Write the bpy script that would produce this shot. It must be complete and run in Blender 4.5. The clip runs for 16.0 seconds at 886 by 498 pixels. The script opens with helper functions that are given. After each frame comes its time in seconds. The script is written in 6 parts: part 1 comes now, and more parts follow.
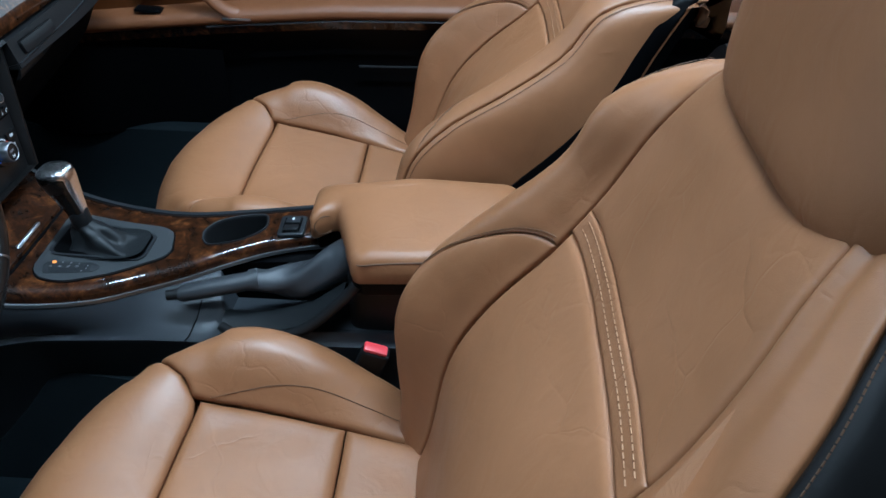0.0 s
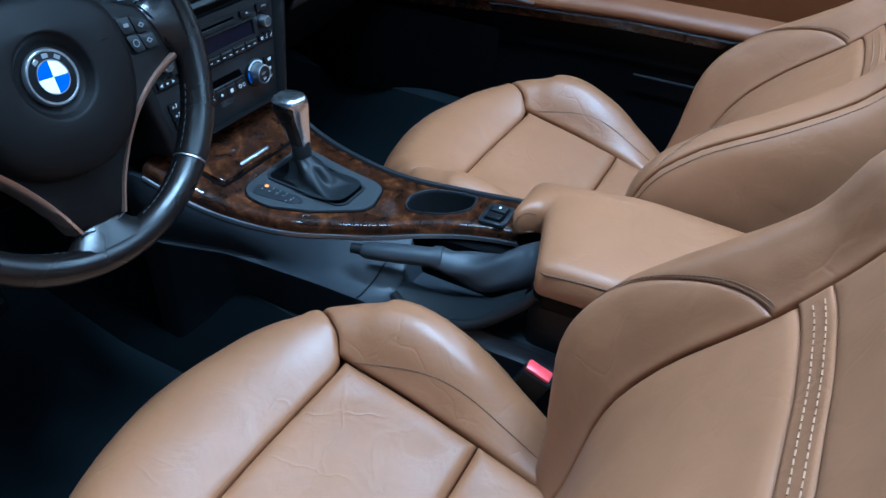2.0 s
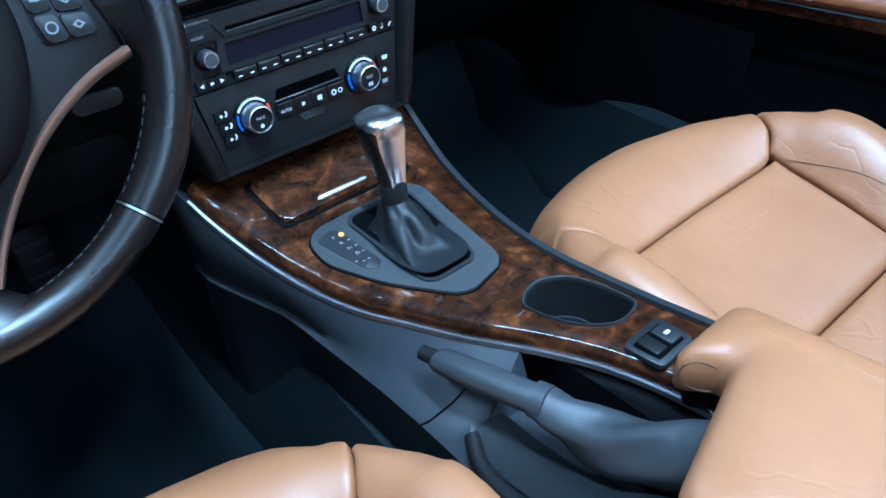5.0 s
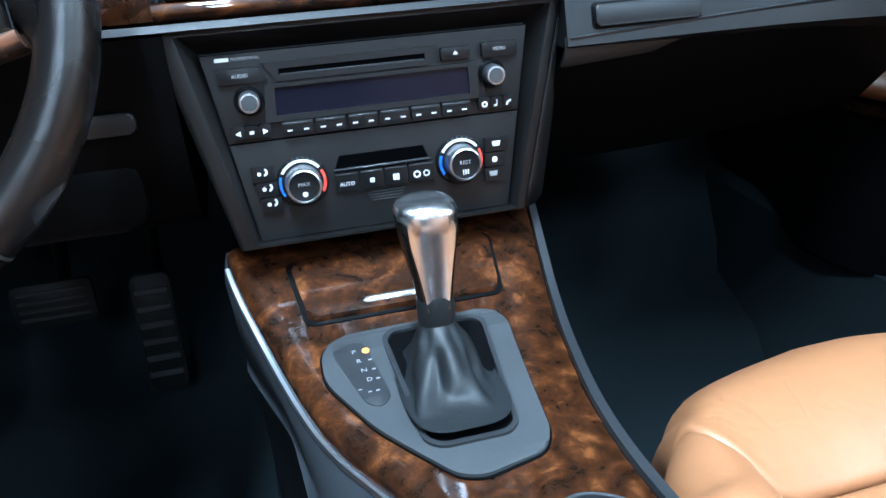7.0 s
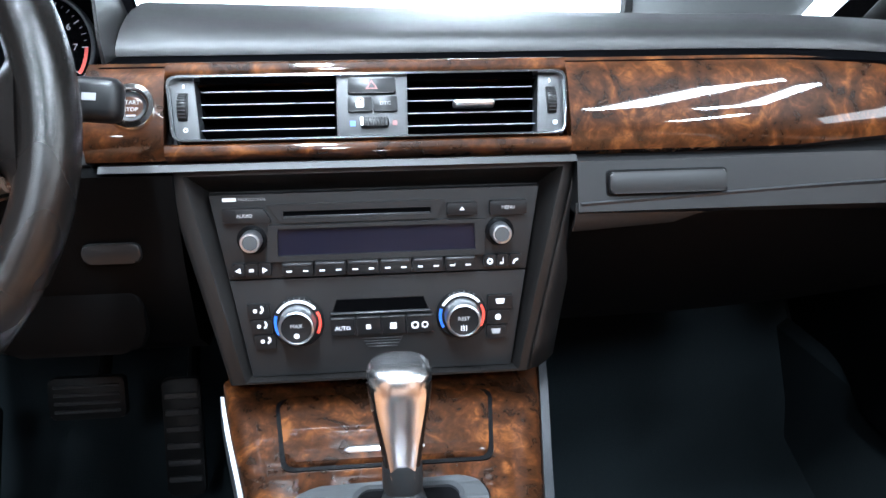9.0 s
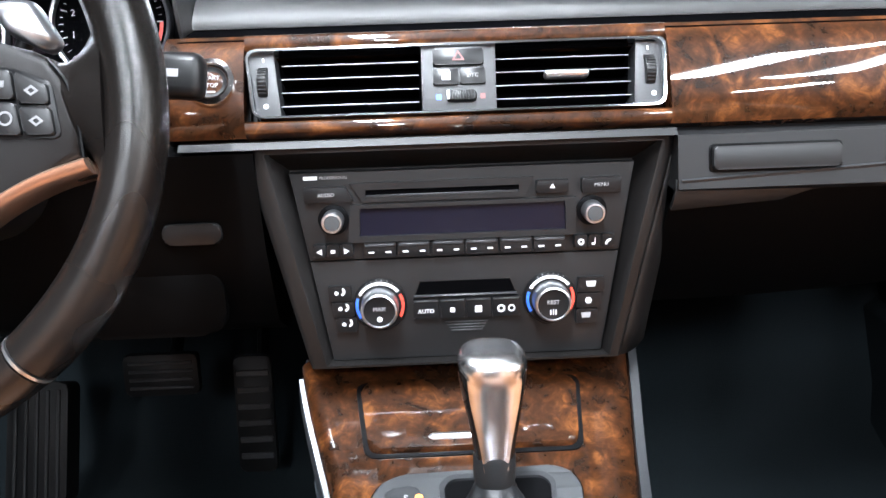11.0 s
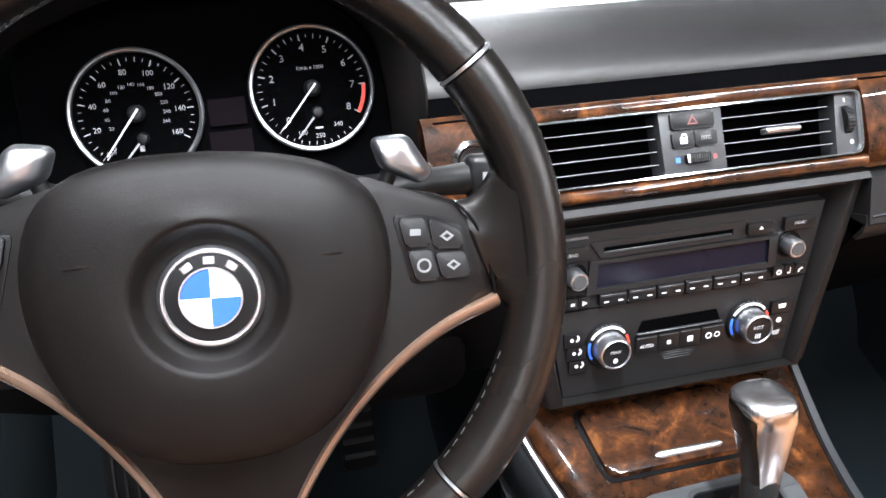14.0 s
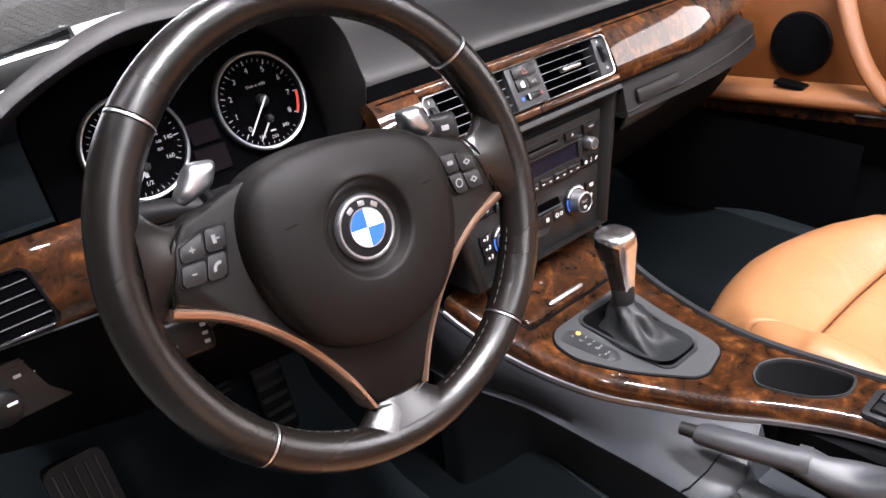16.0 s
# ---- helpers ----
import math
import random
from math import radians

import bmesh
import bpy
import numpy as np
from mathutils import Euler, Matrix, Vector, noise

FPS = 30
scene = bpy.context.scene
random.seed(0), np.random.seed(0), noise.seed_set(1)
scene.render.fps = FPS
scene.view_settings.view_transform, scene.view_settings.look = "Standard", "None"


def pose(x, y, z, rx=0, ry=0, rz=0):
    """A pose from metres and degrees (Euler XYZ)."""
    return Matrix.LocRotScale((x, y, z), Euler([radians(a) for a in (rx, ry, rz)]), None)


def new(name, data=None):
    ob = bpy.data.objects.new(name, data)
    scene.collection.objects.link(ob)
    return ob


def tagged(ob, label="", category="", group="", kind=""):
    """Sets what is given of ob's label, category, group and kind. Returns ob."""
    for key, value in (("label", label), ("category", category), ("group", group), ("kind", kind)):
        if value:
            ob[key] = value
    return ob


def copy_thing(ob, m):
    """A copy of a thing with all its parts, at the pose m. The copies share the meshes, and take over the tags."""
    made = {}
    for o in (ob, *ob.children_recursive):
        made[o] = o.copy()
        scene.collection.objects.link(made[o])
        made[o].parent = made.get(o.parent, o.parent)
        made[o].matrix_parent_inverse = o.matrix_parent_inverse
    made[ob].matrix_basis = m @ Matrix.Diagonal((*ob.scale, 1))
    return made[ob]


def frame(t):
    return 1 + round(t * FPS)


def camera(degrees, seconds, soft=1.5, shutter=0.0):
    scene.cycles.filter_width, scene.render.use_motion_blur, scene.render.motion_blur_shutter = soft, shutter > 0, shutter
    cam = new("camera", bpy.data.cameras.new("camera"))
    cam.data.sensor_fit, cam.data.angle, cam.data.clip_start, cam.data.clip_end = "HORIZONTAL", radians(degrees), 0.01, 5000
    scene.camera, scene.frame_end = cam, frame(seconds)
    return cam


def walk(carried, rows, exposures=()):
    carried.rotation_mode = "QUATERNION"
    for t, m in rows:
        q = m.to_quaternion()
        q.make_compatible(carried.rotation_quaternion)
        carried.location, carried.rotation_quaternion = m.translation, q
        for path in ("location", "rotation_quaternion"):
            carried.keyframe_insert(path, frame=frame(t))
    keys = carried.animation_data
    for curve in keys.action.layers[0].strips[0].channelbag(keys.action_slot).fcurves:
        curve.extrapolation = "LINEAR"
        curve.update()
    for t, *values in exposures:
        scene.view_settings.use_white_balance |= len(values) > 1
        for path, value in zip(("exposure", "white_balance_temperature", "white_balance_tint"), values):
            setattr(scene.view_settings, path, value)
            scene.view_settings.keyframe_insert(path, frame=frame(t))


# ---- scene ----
cam = camera(60.89, 16.0)
PATH = [
    (0.0, -0.8470, 0.3448, 1.0611, 52.70, -1.06, -86.89),
    (0.5, -0.8299, 0.3490, 1.0391, 49.30, -2.23, -84.08),
    (1.0, -0.7880, 0.3385, 1.0045, 48.87, -2.45, -79.58),
    (1.5, -0.7664, 0.2857, 1.0050, 51.54, -4.44, -68.95),
    (2.0, -0.7476, 0.2916, 0.9850, 52.99, -2.95, -61.71),
    (2.5, -0.7342, 0.3138, 0.9590, 54.11, -0.72, -57.68),
    (3.0, -0.6918, 0.3297, 0.9515, 53.69, -0.22, -55.70),
    (3.2, -0.6640, 0.3365, 0.9394, 53.59, 0.14, -55.10),
    (5.3, -0.3111, 0.3942, 0.8339, 52.35, 1.71, -37.73),
    (5.5, -0.2782, 0.4056, 0.8136, 53.52, 2.06, -35.23),
    (6.0, -0.2016, 0.4225, 0.7786, 55.95, 2.75, -28.13),
    (6.5, -0.1394, 0.4281, 0.7624, 57.71, 3.02, -20.57),
    (7.0, -0.0932, 0.4330, 0.7266, 63.02, 2.68, -14.90),
    (7.5, -0.0465, 0.4448, 0.7350, 67.91, 0.71, -9.67),
    (8.0, -0.0253, 0.4414, 0.7454, 69.65, 0.03, -7.98),
    (10.3, 0.0109, 0.4720, 0.7648, 71.13, 0.95, -3.49),
    (10.5, -0.0040, 0.4740, 0.7604, 70.43, 0.82, -3.85),
    (11.0, -0.0289, 0.4818, 0.7559, 68.75, 1.66, -2.05),
    (11.5, -0.0589, 0.4964, 0.7681, 68.75, 2.17, -0.55),
    (12.0, -0.0989, 0.5163, 0.7986, 67.95, 1.81, -0.58),
    (12.5, -0.1542, 0.5397, 0.8310, 66.06, 0.88, -2.73),
    (13.0, -0.1951, 0.5467, 0.8558, 64.19, 1.10, -4.31),
    (13.5, -0.2518, 0.5427, 0.8702, 62.85, 1.36, -8.17),
    (14.0, -0.3181, 0.5377, 0.8848, 61.62, 1.57, -13.58),
    (14.5, -0.3934, 0.5338, 0.8945, 61.51, 1.77, -19.77),
    (15.0, -0.4687, 0.5334, 0.8988, 61.96, 2.72, -26.65),
    (15.5, -0.5409, 0.5007, 0.9179, 61.66, 4.14, -32.61),
    (16.0, -0.6329, 0.4508, 0.9530, 60.04, 4.33, -41.87),
]
walk(cam, [(r[0], pose(*r[1:])) for r in PATH], [(0.0, -1.02, 4800, -5), (2.5, -0.57, 3950, -7), (5.5, 0.1, 4230, -7), (8.0, 0.8, 5150, -1), (10.5, 1.05, 5950, 7), (12.5, 1.1, 6200, 8), (14.5, 0.82, 6300, 10), (15.5, 0.74, 6400, 11), (16.0, 0.63, 6600, 17)])
LAMP_WATTS = 82.0
DOOR_WATTS = 170.0

# ---------- light ----------
world = bpy.data.worlds.new("world")
scene.world = world
world.use_nodes = True
world.node_tree.nodes["Background"].inputs[0].default_value = (0.75, 0.87, 1.0, 1)
world.node_tree.nodes["Background"].inputs[1].default_value = 0.006
scene.view_settings.exposure = 0.0


def area_lamp(name, m, sx, sy, watts, color=(1, 1, 1)):
    data = bpy.data.lights.new(name, "AREA")
    data.shape, data.size, data.size_y, data.energy, data.color = "RECTANGLE", sx, sy, watts, color
    ob = new(name, data)
    ob.matrix_world = m
    return ob


# ---------- materials ----------
def material(name, color, rough=0.5, metal=0.0, coat=0.0, spec=0.5, vary=0.08, scale=60.0, bump=0.0, bump_scale=400.0,
             stain=0.0, stain_scale=6.0, emit=None, emit_strength=0.0, coat_rough=0.05, rough_vary=0.08, bump_kind="noise"):
    m = bpy.data.materials.new(name)
    m.use_nodes = True
    nt = m.node_tree
    b = nt.nodes["Principled BSDF"]
    b.inputs["Roughness"].default_value = rough
    b.inputs["Metallic"].default_value = metal
    b.inputs["Coat Weight"].default_value = coat
    b.inputs["Coat Roughness"].default_value = coat_rough
    b.inputs["Specular IOR Level"].default_value = spec
    tc = nt.nodes.new("ShaderNodeTexCoord")
    n1 = nt.nodes.new("ShaderNodeTexNoise")
    n1.inputs["Scale"].default_value = scale
    n1.inputs["Detail"].default_value = 4
    n2 = nt.nodes.new("ShaderNodeTexNoise")
    n2.inputs["Scale"].default_value = stain_scale
    n2.inputs["Detail"].default_value = 3
    for n in (n1, n2):
        nt.links.new(tc.outputs["Object"], n.inputs["Vector"])
    mix = nt.nodes.new("ShaderNodeMix")
    mix.data_type = "RGBA"
    mix.inputs["A"].default_value = (*[c * (1 - vary) for c in color], 1)
    mix.inputs["B"].default_value = (*[min(1, c * (1 + vary)) for c in color], 1)
    nt.links.new(n1.outputs["Fac"], mix.inputs["Factor"])
    mix2 = nt.nodes.new("ShaderNodeMix")
    mix2.data_type = "RGBA"
    mix2.blend_type = "MULTIPLY"
    mix2.inputs["Factor"].default_value = stain
    ramp = nt.nodes.new("ShaderNodeMapRange")
    ramp.inputs["From Min"].default_value, ramp.inputs["From Max"].default_value = 0.3, 0.7
    ramp.inputs["To Min"].default_value, ramp.inputs["To Max"].default_value = 0.45, 1.25
    nt.links.new(n2.outputs["Fac"], ramp.inputs["Value"])
    nt.links.new(mix.outputs["Result"], mix2.inputs["A"])
    nt.links.new(ramp.outputs["Result"], mix2.inputs["B"])
    nt.links.new(mix2.outputs["Result"], b.inputs["Base Color"])
    rr = nt.nodes.new("ShaderNodeMapRange")
    rr.inputs["From Min"].default_value, rr.inputs["From Max"].default_value = 0.3, 0.7
    rr.inputs["To Min"].default_value = max(0.02, rough - rough_vary)
    rr.inputs["To Max"].default_value = min(1, rough + rough_vary)
    nt.links.new(n2.outputs["Fac"], rr.inputs["Value"])
    nt.links.new(rr.outputs["Result"], b.inputs["Roughness"])
    if bump:
        if bump_kind == "cells":
            h = nt.nodes.new("ShaderNodeTexVoronoi")
            h.feature = "DISTANCE_TO_EDGE"
            h.inputs["Scale"].default_value = bump_scale
            out = h.outputs["Distance"]
        else:
            h = nt.nodes.new("ShaderNodeTexNoise")
            h.inputs["Scale"].default_value = bump_scale
            h.inputs["Detail"].default_value = 5
            out = h.outputs["Fac"]
        nt.links.new(tc.outputs["Object"], h.inputs["Vector"])
        bp = nt.nodes.new("ShaderNodeBump")
        bp.inputs["Strength"].default_value = bump
        bp.inputs["Distance"].default_value = 0.001
        nt.links.new(out, bp.inputs["Height"])
        nt.links.new(bp.outputs["Normal"], b.inputs["Normal"])
    if emit:
        b.inputs["Emission Color"].default_value = (*emit, 1)
        b.inputs["Emission Strength"].default_value = emit_strength
    return m


def leather(name, color, rough, grain=0.16, wide_depth=0.28, crease=0.16):
    """Dyed leather: fine pebbled grain, soft wide creases and uneven dye."""
    m = material(name, color, rough=rough, vary=0.10, scale=35, stain=0.22, stain_scale=5, bump=grain, bump_scale=900, bump_kind="cells", rough_vary=0.07, spec=0.5)
    nt = m.node_tree
    b = nt.nodes["Principled BSDF"]
    first = next(n for n in nt.nodes if n.type == "BUMP")
    tc = next(n for n in nt.nodes if n.type == "TEX_COORD")
    wide = nt.nodes.new("ShaderNodeTexNoise")
    wide.inputs["Scale"].default_value = 22
    wide.inputs["Detail"].default_value = 6
    wide.inputs["Distortion"].default_value = 1.2
    second = nt.nodes.new("ShaderNodeBump")
    second.inputs["Strength"].default_value = wide_depth
    second.inputs["Distance"].default_value = 0.004
    nt.links.new(tc.outputs["Object"], wide.inputs["Vector"])
    nt.links.new(wide.outputs["Fac"], second.inputs["Height"])
    nt.links.new(first.outputs["Normal"], second.inputs["Normal"])
    # thin creases where the hide has been sat on, in patches
    bend = nt.nodes.new("ShaderNodeTexNoise")
    bend.inputs["Scale"].default_value = 9
    bend.inputs["Detail"].default_value = 3
    nt.links.new(tc.outputs["Object"], bend.inputs["Vector"])
    shift = nt.nodes.new("ShaderNodeVectorMath")
    shift.operation = "MULTIPLY_ADD"
    shift.inputs[1].default_value = (0.10, 0.10, 0.10)
    nt.links.new(bend.outputs["Color"], shift.inputs[0])
    nt.links.new(tc.outputs["Object"], shift.inputs[2])
    lines = nt.nodes.new("ShaderNodeTexVoronoi")
    lines.feature = "DISTANCE_TO_EDGE"
    lines.inputs["Scale"].default_value = 13
    nt.links.new(shift.outputs["Vector"], lines.inputs["Vector"])
    thin = nt.nodes.new("ShaderNodeMapRange")
    thin.inputs["From Max"].default_value = 0.035
    thin.inputs["To Min"].default_value, thin.inputs["To Max"].default_value = 1.0, 0.0
    nt.links.new(lines.outputs["Distance"], thin.inputs["Value"])
    where = nt.nodes.new("ShaderNodeTexNoise")
    where.inputs["Scale"].default_value = 7
    nt.links.new(tc.outputs["Object"], where.inputs["Vector"])
    patch = nt.nodes.new("ShaderNodeMapRange")
    patch.inputs["From Min"].default_value, patch.inputs["From Max"].default_value = 0.50, 0.62
    nt.links.new(where.outputs["Fac"], patch.inputs["Value"])
    both = nt.nodes.new("ShaderNodeMath")
    both.operation = "MULTIPLY"
    nt.links.new(thin.outputs["Result"], both.inputs[0])
    nt.links.new(patch.outputs["Result"], both.inputs[1])
    third = nt.nodes.new("ShaderNodeBump")
    third.invert = True
    third.inputs["Strength"].default_value = crease
    third.inputs["Distance"].default_value = 0.0012
    nt.links.new(both.outputs["Value"], third.inputs["Height"])
    nt.links.new(second.outputs["Normal"], third.inputs["Normal"])
    nt.links.new(third.outputs["Normal"], b.inputs["Normal"])
    return m


def burl(name):
    """Lacquered burl walnut: swirled light and dark figure with small dark eyes under a clear coat."""
    m = bpy.data.materials.new(name)
    m.use_nodes = True
    nt = m.node_tree
    b = nt.nodes["Principled BSDF"]
    tc = nt.nodes.new("ShaderNodeTexCoord")
    warp = nt.nodes.new("ShaderNodeTexNoise")
    warp.inputs["Scale"].default_value = 34
    warp.inputs["Detail"].default_value = 5
    warp.inputs["Distortion"].default_value = 1.3
    fine = nt.nodes.new("ShaderNodeTexNoise")
    fine.inputs["Scale"].default_value = 95
    fine.inputs["Detail"].default_value = 8
    fine.inputs["Roughness"].default_value = 0.7
    fine.inputs["Distortion"].default_value = 1.5
    eyes = nt.nodes.new("ShaderNodeTexVoronoi")
    eyes.inputs["Scale"].default_value = 70
    for n in (warp, fine, eyes):
        nt.links.new(tc.outputs["Object"], n.inputs["Vector"])
    add = nt.nodes.new("ShaderNodeMath")
    add.operation = "MULTIPLY_ADD"
    nt.links.new(fine.outputs["Fac"], add.inputs[0])
    add.inputs[1].default_value = 0.55
    nt.links.new(warp.outputs["Fac"], add.inputs[2])
    ramp = nt.nodes.new("ShaderNodeValToRGB")
    ramp.color_ramp.elements[0].position, ramp.color_ramp.elements[0].color = 0.58, (0.0105, 0.0044, 0.0020, 1)
    ramp.color_ramp.elements[1].position, ramp.color_ramp.elements[1].color = 1.04, (0.110, 0.039, 0.0105, 1)
    for pos, c in ((0.68, (0.0165, 0.0060, 0.0023, 1)), (0.77, (0.026, 0.0086, 0.0028, 1)), (0.87, (0.046, 0.0152, 0.0046, 1))):
        e = ramp.color_ramp.elements.new(pos)
        e.color = c
    nt.links.new(add.outputs["Value"], ramp.inputs["Fac"])
    dark = nt.nodes.new("ShaderNodeMapRange")
    dark.inputs["From Max"].default_value = 0.35
    dark.inputs["To Min"].default_value = 0.45
    nt.links.new(eyes.outputs["Distance"], dark.inputs["Value"])
    mul = nt.nodes.new("ShaderNodeMix")
    mul.data_type, mul.blend_type = "RGBA", "MULTIPLY"
    mul.inputs["Factor"].default_value = 0.8
    nt.links.new(ramp.outputs["Color"], mul.inputs["A"])
    nt.links.new(dark.outputs["Result"], mul.inputs["B"])
    nt.links.new(mul.outputs["Result"], b.inputs["Base Color"])
    b.inputs["Roughness"].default_value = 0.4
    b.inputs["Specular IOR Level"].default_value = 0.08
    b.inputs["Coat Weight"].default_value = 1.0
    b.inputs["Coat Roughness"].default_value = 0.03
    return m


TAN = leather("tan_leather", (0.285, 0.125, 0.0505), 0.43, 0.14, 0.30, 0.22)
TAN.node_tree.nodes["Principled BSDF"].inputs["Specular IOR Level"].default_value = 0.65
# Tan leather darkened: the shade beside the dash is in the colour.
SHADED_TAN = leather("shaded_tan_leather", (0.090, 0.0275, 0.0060), 0.48)
SHADED_TAN.node_tree.nodes["Principled BSDF"].inputs["Specular IOR Level"].default_value = 0.22
# Middle copy for ledge and handle, with less shade in its colour.
MID_SHADE_TAN = leather("mid_shade_tan_leather", (0.175, 0.066, 0.0235), 0.45)
WHEEL_LEATHER = leather("black_leather", (0.0048, 0.0038, 0.0034), 0.27, 0.12, 0.10, 0.0)
BOOT = leather("boot_leather", (0.009, 0.010, 0.011), 0.48, 0.15, 0.3, 0.0)
BOOT.node_tree.nodes["Principled BSDF"].inputs["Specular IOR Level"].default_value = 0.28
# Black leather lightened to grey for the light the handbrake catches.
BRAKE_LEATHER = leather("lit_black_leather", (0.034, 0.036, 0.040), 0.40, 0.18, 0.35, 0.0)
THREAD = material("tan_thread", (0.30, 0.155, 0.075), rough=0.7)
DARK_THREAD = material("dark_thread", (0.10, 0.05, 0.025), rough=0.8)
GREY_THREAD = material("grey_thread", (0.011, 0.0105, 0.010), rough=0.7)
WOOD = burl("burl_walnut")
SOFT = material("soft_black_plastic", (0.0052, 0.0046, 0.0045), rough=0.45, spec=0.36, bump=0.25, bump_scale=1500, stain=0.15, bump_kind="cells")
HUB = material("hub_black_plastic", (0.0034, 0.0026, 0.0024), rough=0.46, spec=0.16, bump=0.25, bump_scale=1500, stain=0.2, bump_kind="cells")
DASH = material("dash_black_plastic", (0.0085, 0.0080, 0.0080), rough=0.36, spec=0.5, bump=0.25, bump_scale=1500, stain=0.15, bump_kind="cells", rough_vary=0.04)
PANEL = material("matt_black_panel", (0.0085, 0.0085, 0.0090), rough=0.45, spec=0.30, stain=0.1, bump=0.05, bump_scale=2000)
# Far below plain black plastic: the shade under the dash is in the colour.
SHADED_LOWER = material("shaded_black_plastic", (0.0013, 0.0013, 0.0014), rough=0.55, spec=0.04, stain=0.1, bump=0.1, bump_scale=1500, bump_kind="cells")
BUTTON = material("button_black", (0.006, 0.006, 0.0065), rough=0.36, spec=0.25)
# Lighter copy of the grey plastic: light on the flanks is in the colour.
LIT_FLANK = material("lit_grey_plastic", (0.030, 0.033, 0.038), rough=0.38, spec=0.42, bump=0.2, bump_scale=1500, stain=0.15, bump_kind="cells")
GREY = material("grey_plastic", (0.019, 0.020, 0.022), rough=0.38, spec=0.42, bump=0.2, bump_scale=1500, stain=0.15, bump_kind="cells")
PLATE = material("shift_plate_grey", (0.040, 0.042, 0.044), rough=0.42, spec=0.35, bump=0.1, bump_scale=1800)
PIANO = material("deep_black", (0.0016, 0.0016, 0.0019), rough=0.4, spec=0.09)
CARPET = material("carpet", (0.0078, 0.0110, 0.0130), rough=0.95, bump=1.0, bump_scale=700, vary=0.35, scale=500, stain=0.3, spec=0.1)
# Near-black, no sheen: stands for shade in ducts, slots and gaps; also black dials.
VOID = material("shade_and_dial_black", (0.0012, 0.0012, 0.0014), rough=0.9, spec=0.0, vary=0.05)
CHROME = material("chrome", (0.85, 0.85, 0.86), rough=0.10, metal=1.0, rough_vary=0.03)
SLAT = material("slat_grey_metal", (0.19, 0.19, 0.20), rough=0.42, metal=0.8)
SATIN = material("satin_metal", (0.58, 0.59, 0.62), rough=0.34, metal=1.0, rough_vary=0.05)
POLISH = material("polished_metal", (0.74, 0.74, 0.75), rough=0.25, metal=1.0, rough_vary=0.05)
# Metal with a pinkish brown base colour.
PINKISH_METAL = material("pinkish_metal_trim", (0.46, 0.30, 0.22), rough=0.28, metal=0.85, rough_vary=0.06)
WHITE = material("white_print", (0.58, 0.59, 0.6), rough=0.5)
PRINT = material("soft_white_print", (0.27, 0.27, 0.275), rough=0.55)
ICON = material("key_print", (0.13, 0.13, 0.135), rough=0.5)
DIM = material("dim_print", (0.22, 0.22, 0.23), rough=0.5)
RED = material("red_print", (0.6, 0.05, 0.03), rough=0.5)
DIM_RED = material("dull_red_print", (0.13, 0.028, 0.026), rough=0.5)
BLUE = material("blue_print", (0.03, 0.12, 0.55), rough=0.5)
SKYBLUE = material("badge_blue", (0.02, 0.085, 0.50), rough=0.25, coat=0.6)
BADGE_WHITE = material("badge_white", (0.85, 0.86, 0.88), rough=0.25, coat=0.6)
BADGE_BLACK = material("badge_black", (0.004, 0.004, 0.0045), rough=0.35, spec=0.2)
ORANGE = material("lit_orange", (0.8, 0.25, 0.04), rough=0.4, emit=(1.0, 0.32, 0.06), emit_strength=1.2)
SCREEN = material("display_glass", (0.0048, 0.0050, 0.0105), rough=0.25, spec=0.2)
# Purplish tint stands for the reddish reflection on the unlit displays.
LCD = material("cluster_lcd", (0.0030, 0.0018, 0.0026), rough=0.6, spec=0.03)
BUCKLE_RED = material("buckle_red", (0.62, 0.05, 0.06), rough=0.4, bump=0.1, bump_scale=300)
PAVER = material("brick_paver", (0.088, 0.077, 0.066), rough=0.75, stain=0.35, stain_scale=1.2, bump=0.3, bump_scale=60)
DAYLIGHT = material("daylight", (0.9, 0.9, 0.9), rough=0.9, emit=(0.93, 0.97, 1.0), emit_strength=3.0)
BRIGHT_SKY = material("bright_sky", (0.9, 0.9, 0.9), rough=0.9, emit=(1.0, 0.95, 0.92), emit_strength=4.5)
PAINT = material("hood_paint", (0.78, 0.78, 0.77), rough=0.35, metal=0.0, coat=0.8, stain=0.15)
WALL_PAINT = material("garage_wall", (0.11, 0.11, 0.11), rough=0.9, stain=0.15, stain_scale=0.6, bump=0.1, bump_scale=40)
FLOOR_MAT = material("garage_floor", (0.12, 0.114, 0.105), rough=0.7, stain=0.35, stain_scale=1.5, bump=0.2, bump_scale=30)
TUBE = material("tube_light", (0.9, 0.9, 0.9), rough=0.5, emit=(0.95, 0.97, 1.0), emit_strength=6.0)
METAL_PEDAL = material("pedal_rubber", (0.003, 0.003, 0.0034), rough=0.55, spec=0.2)
BELT = material("belt_web", (0.02, 0.024, 0.03), rough=0.7, bump=0.4, bump_scale=900)
GLASS = bpy.data.materials.new("windscreen_glass")
GLASS.use_nodes = True
GLASS.node_tree.nodes["Principled BSDF"].inputs["Transmission Weight"].default_value = 1.0
GLASS.node_tree.nodes["Principled BSDF"].inputs["Roughness"].default_value = 0.0
GLASS.node_tree.nodes["Principled BSDF"].inputs["IOR"].default_value = 1.45


# ---------- shape helpers ----------
def thing(name, m=None, label="", category="", group="", kind=""):
    ob = new(name)
    ob.empty_display_size = 0.05
    if m is not None:
        ob.matrix_world = m
    return tagged(ob, label, category, group, kind)


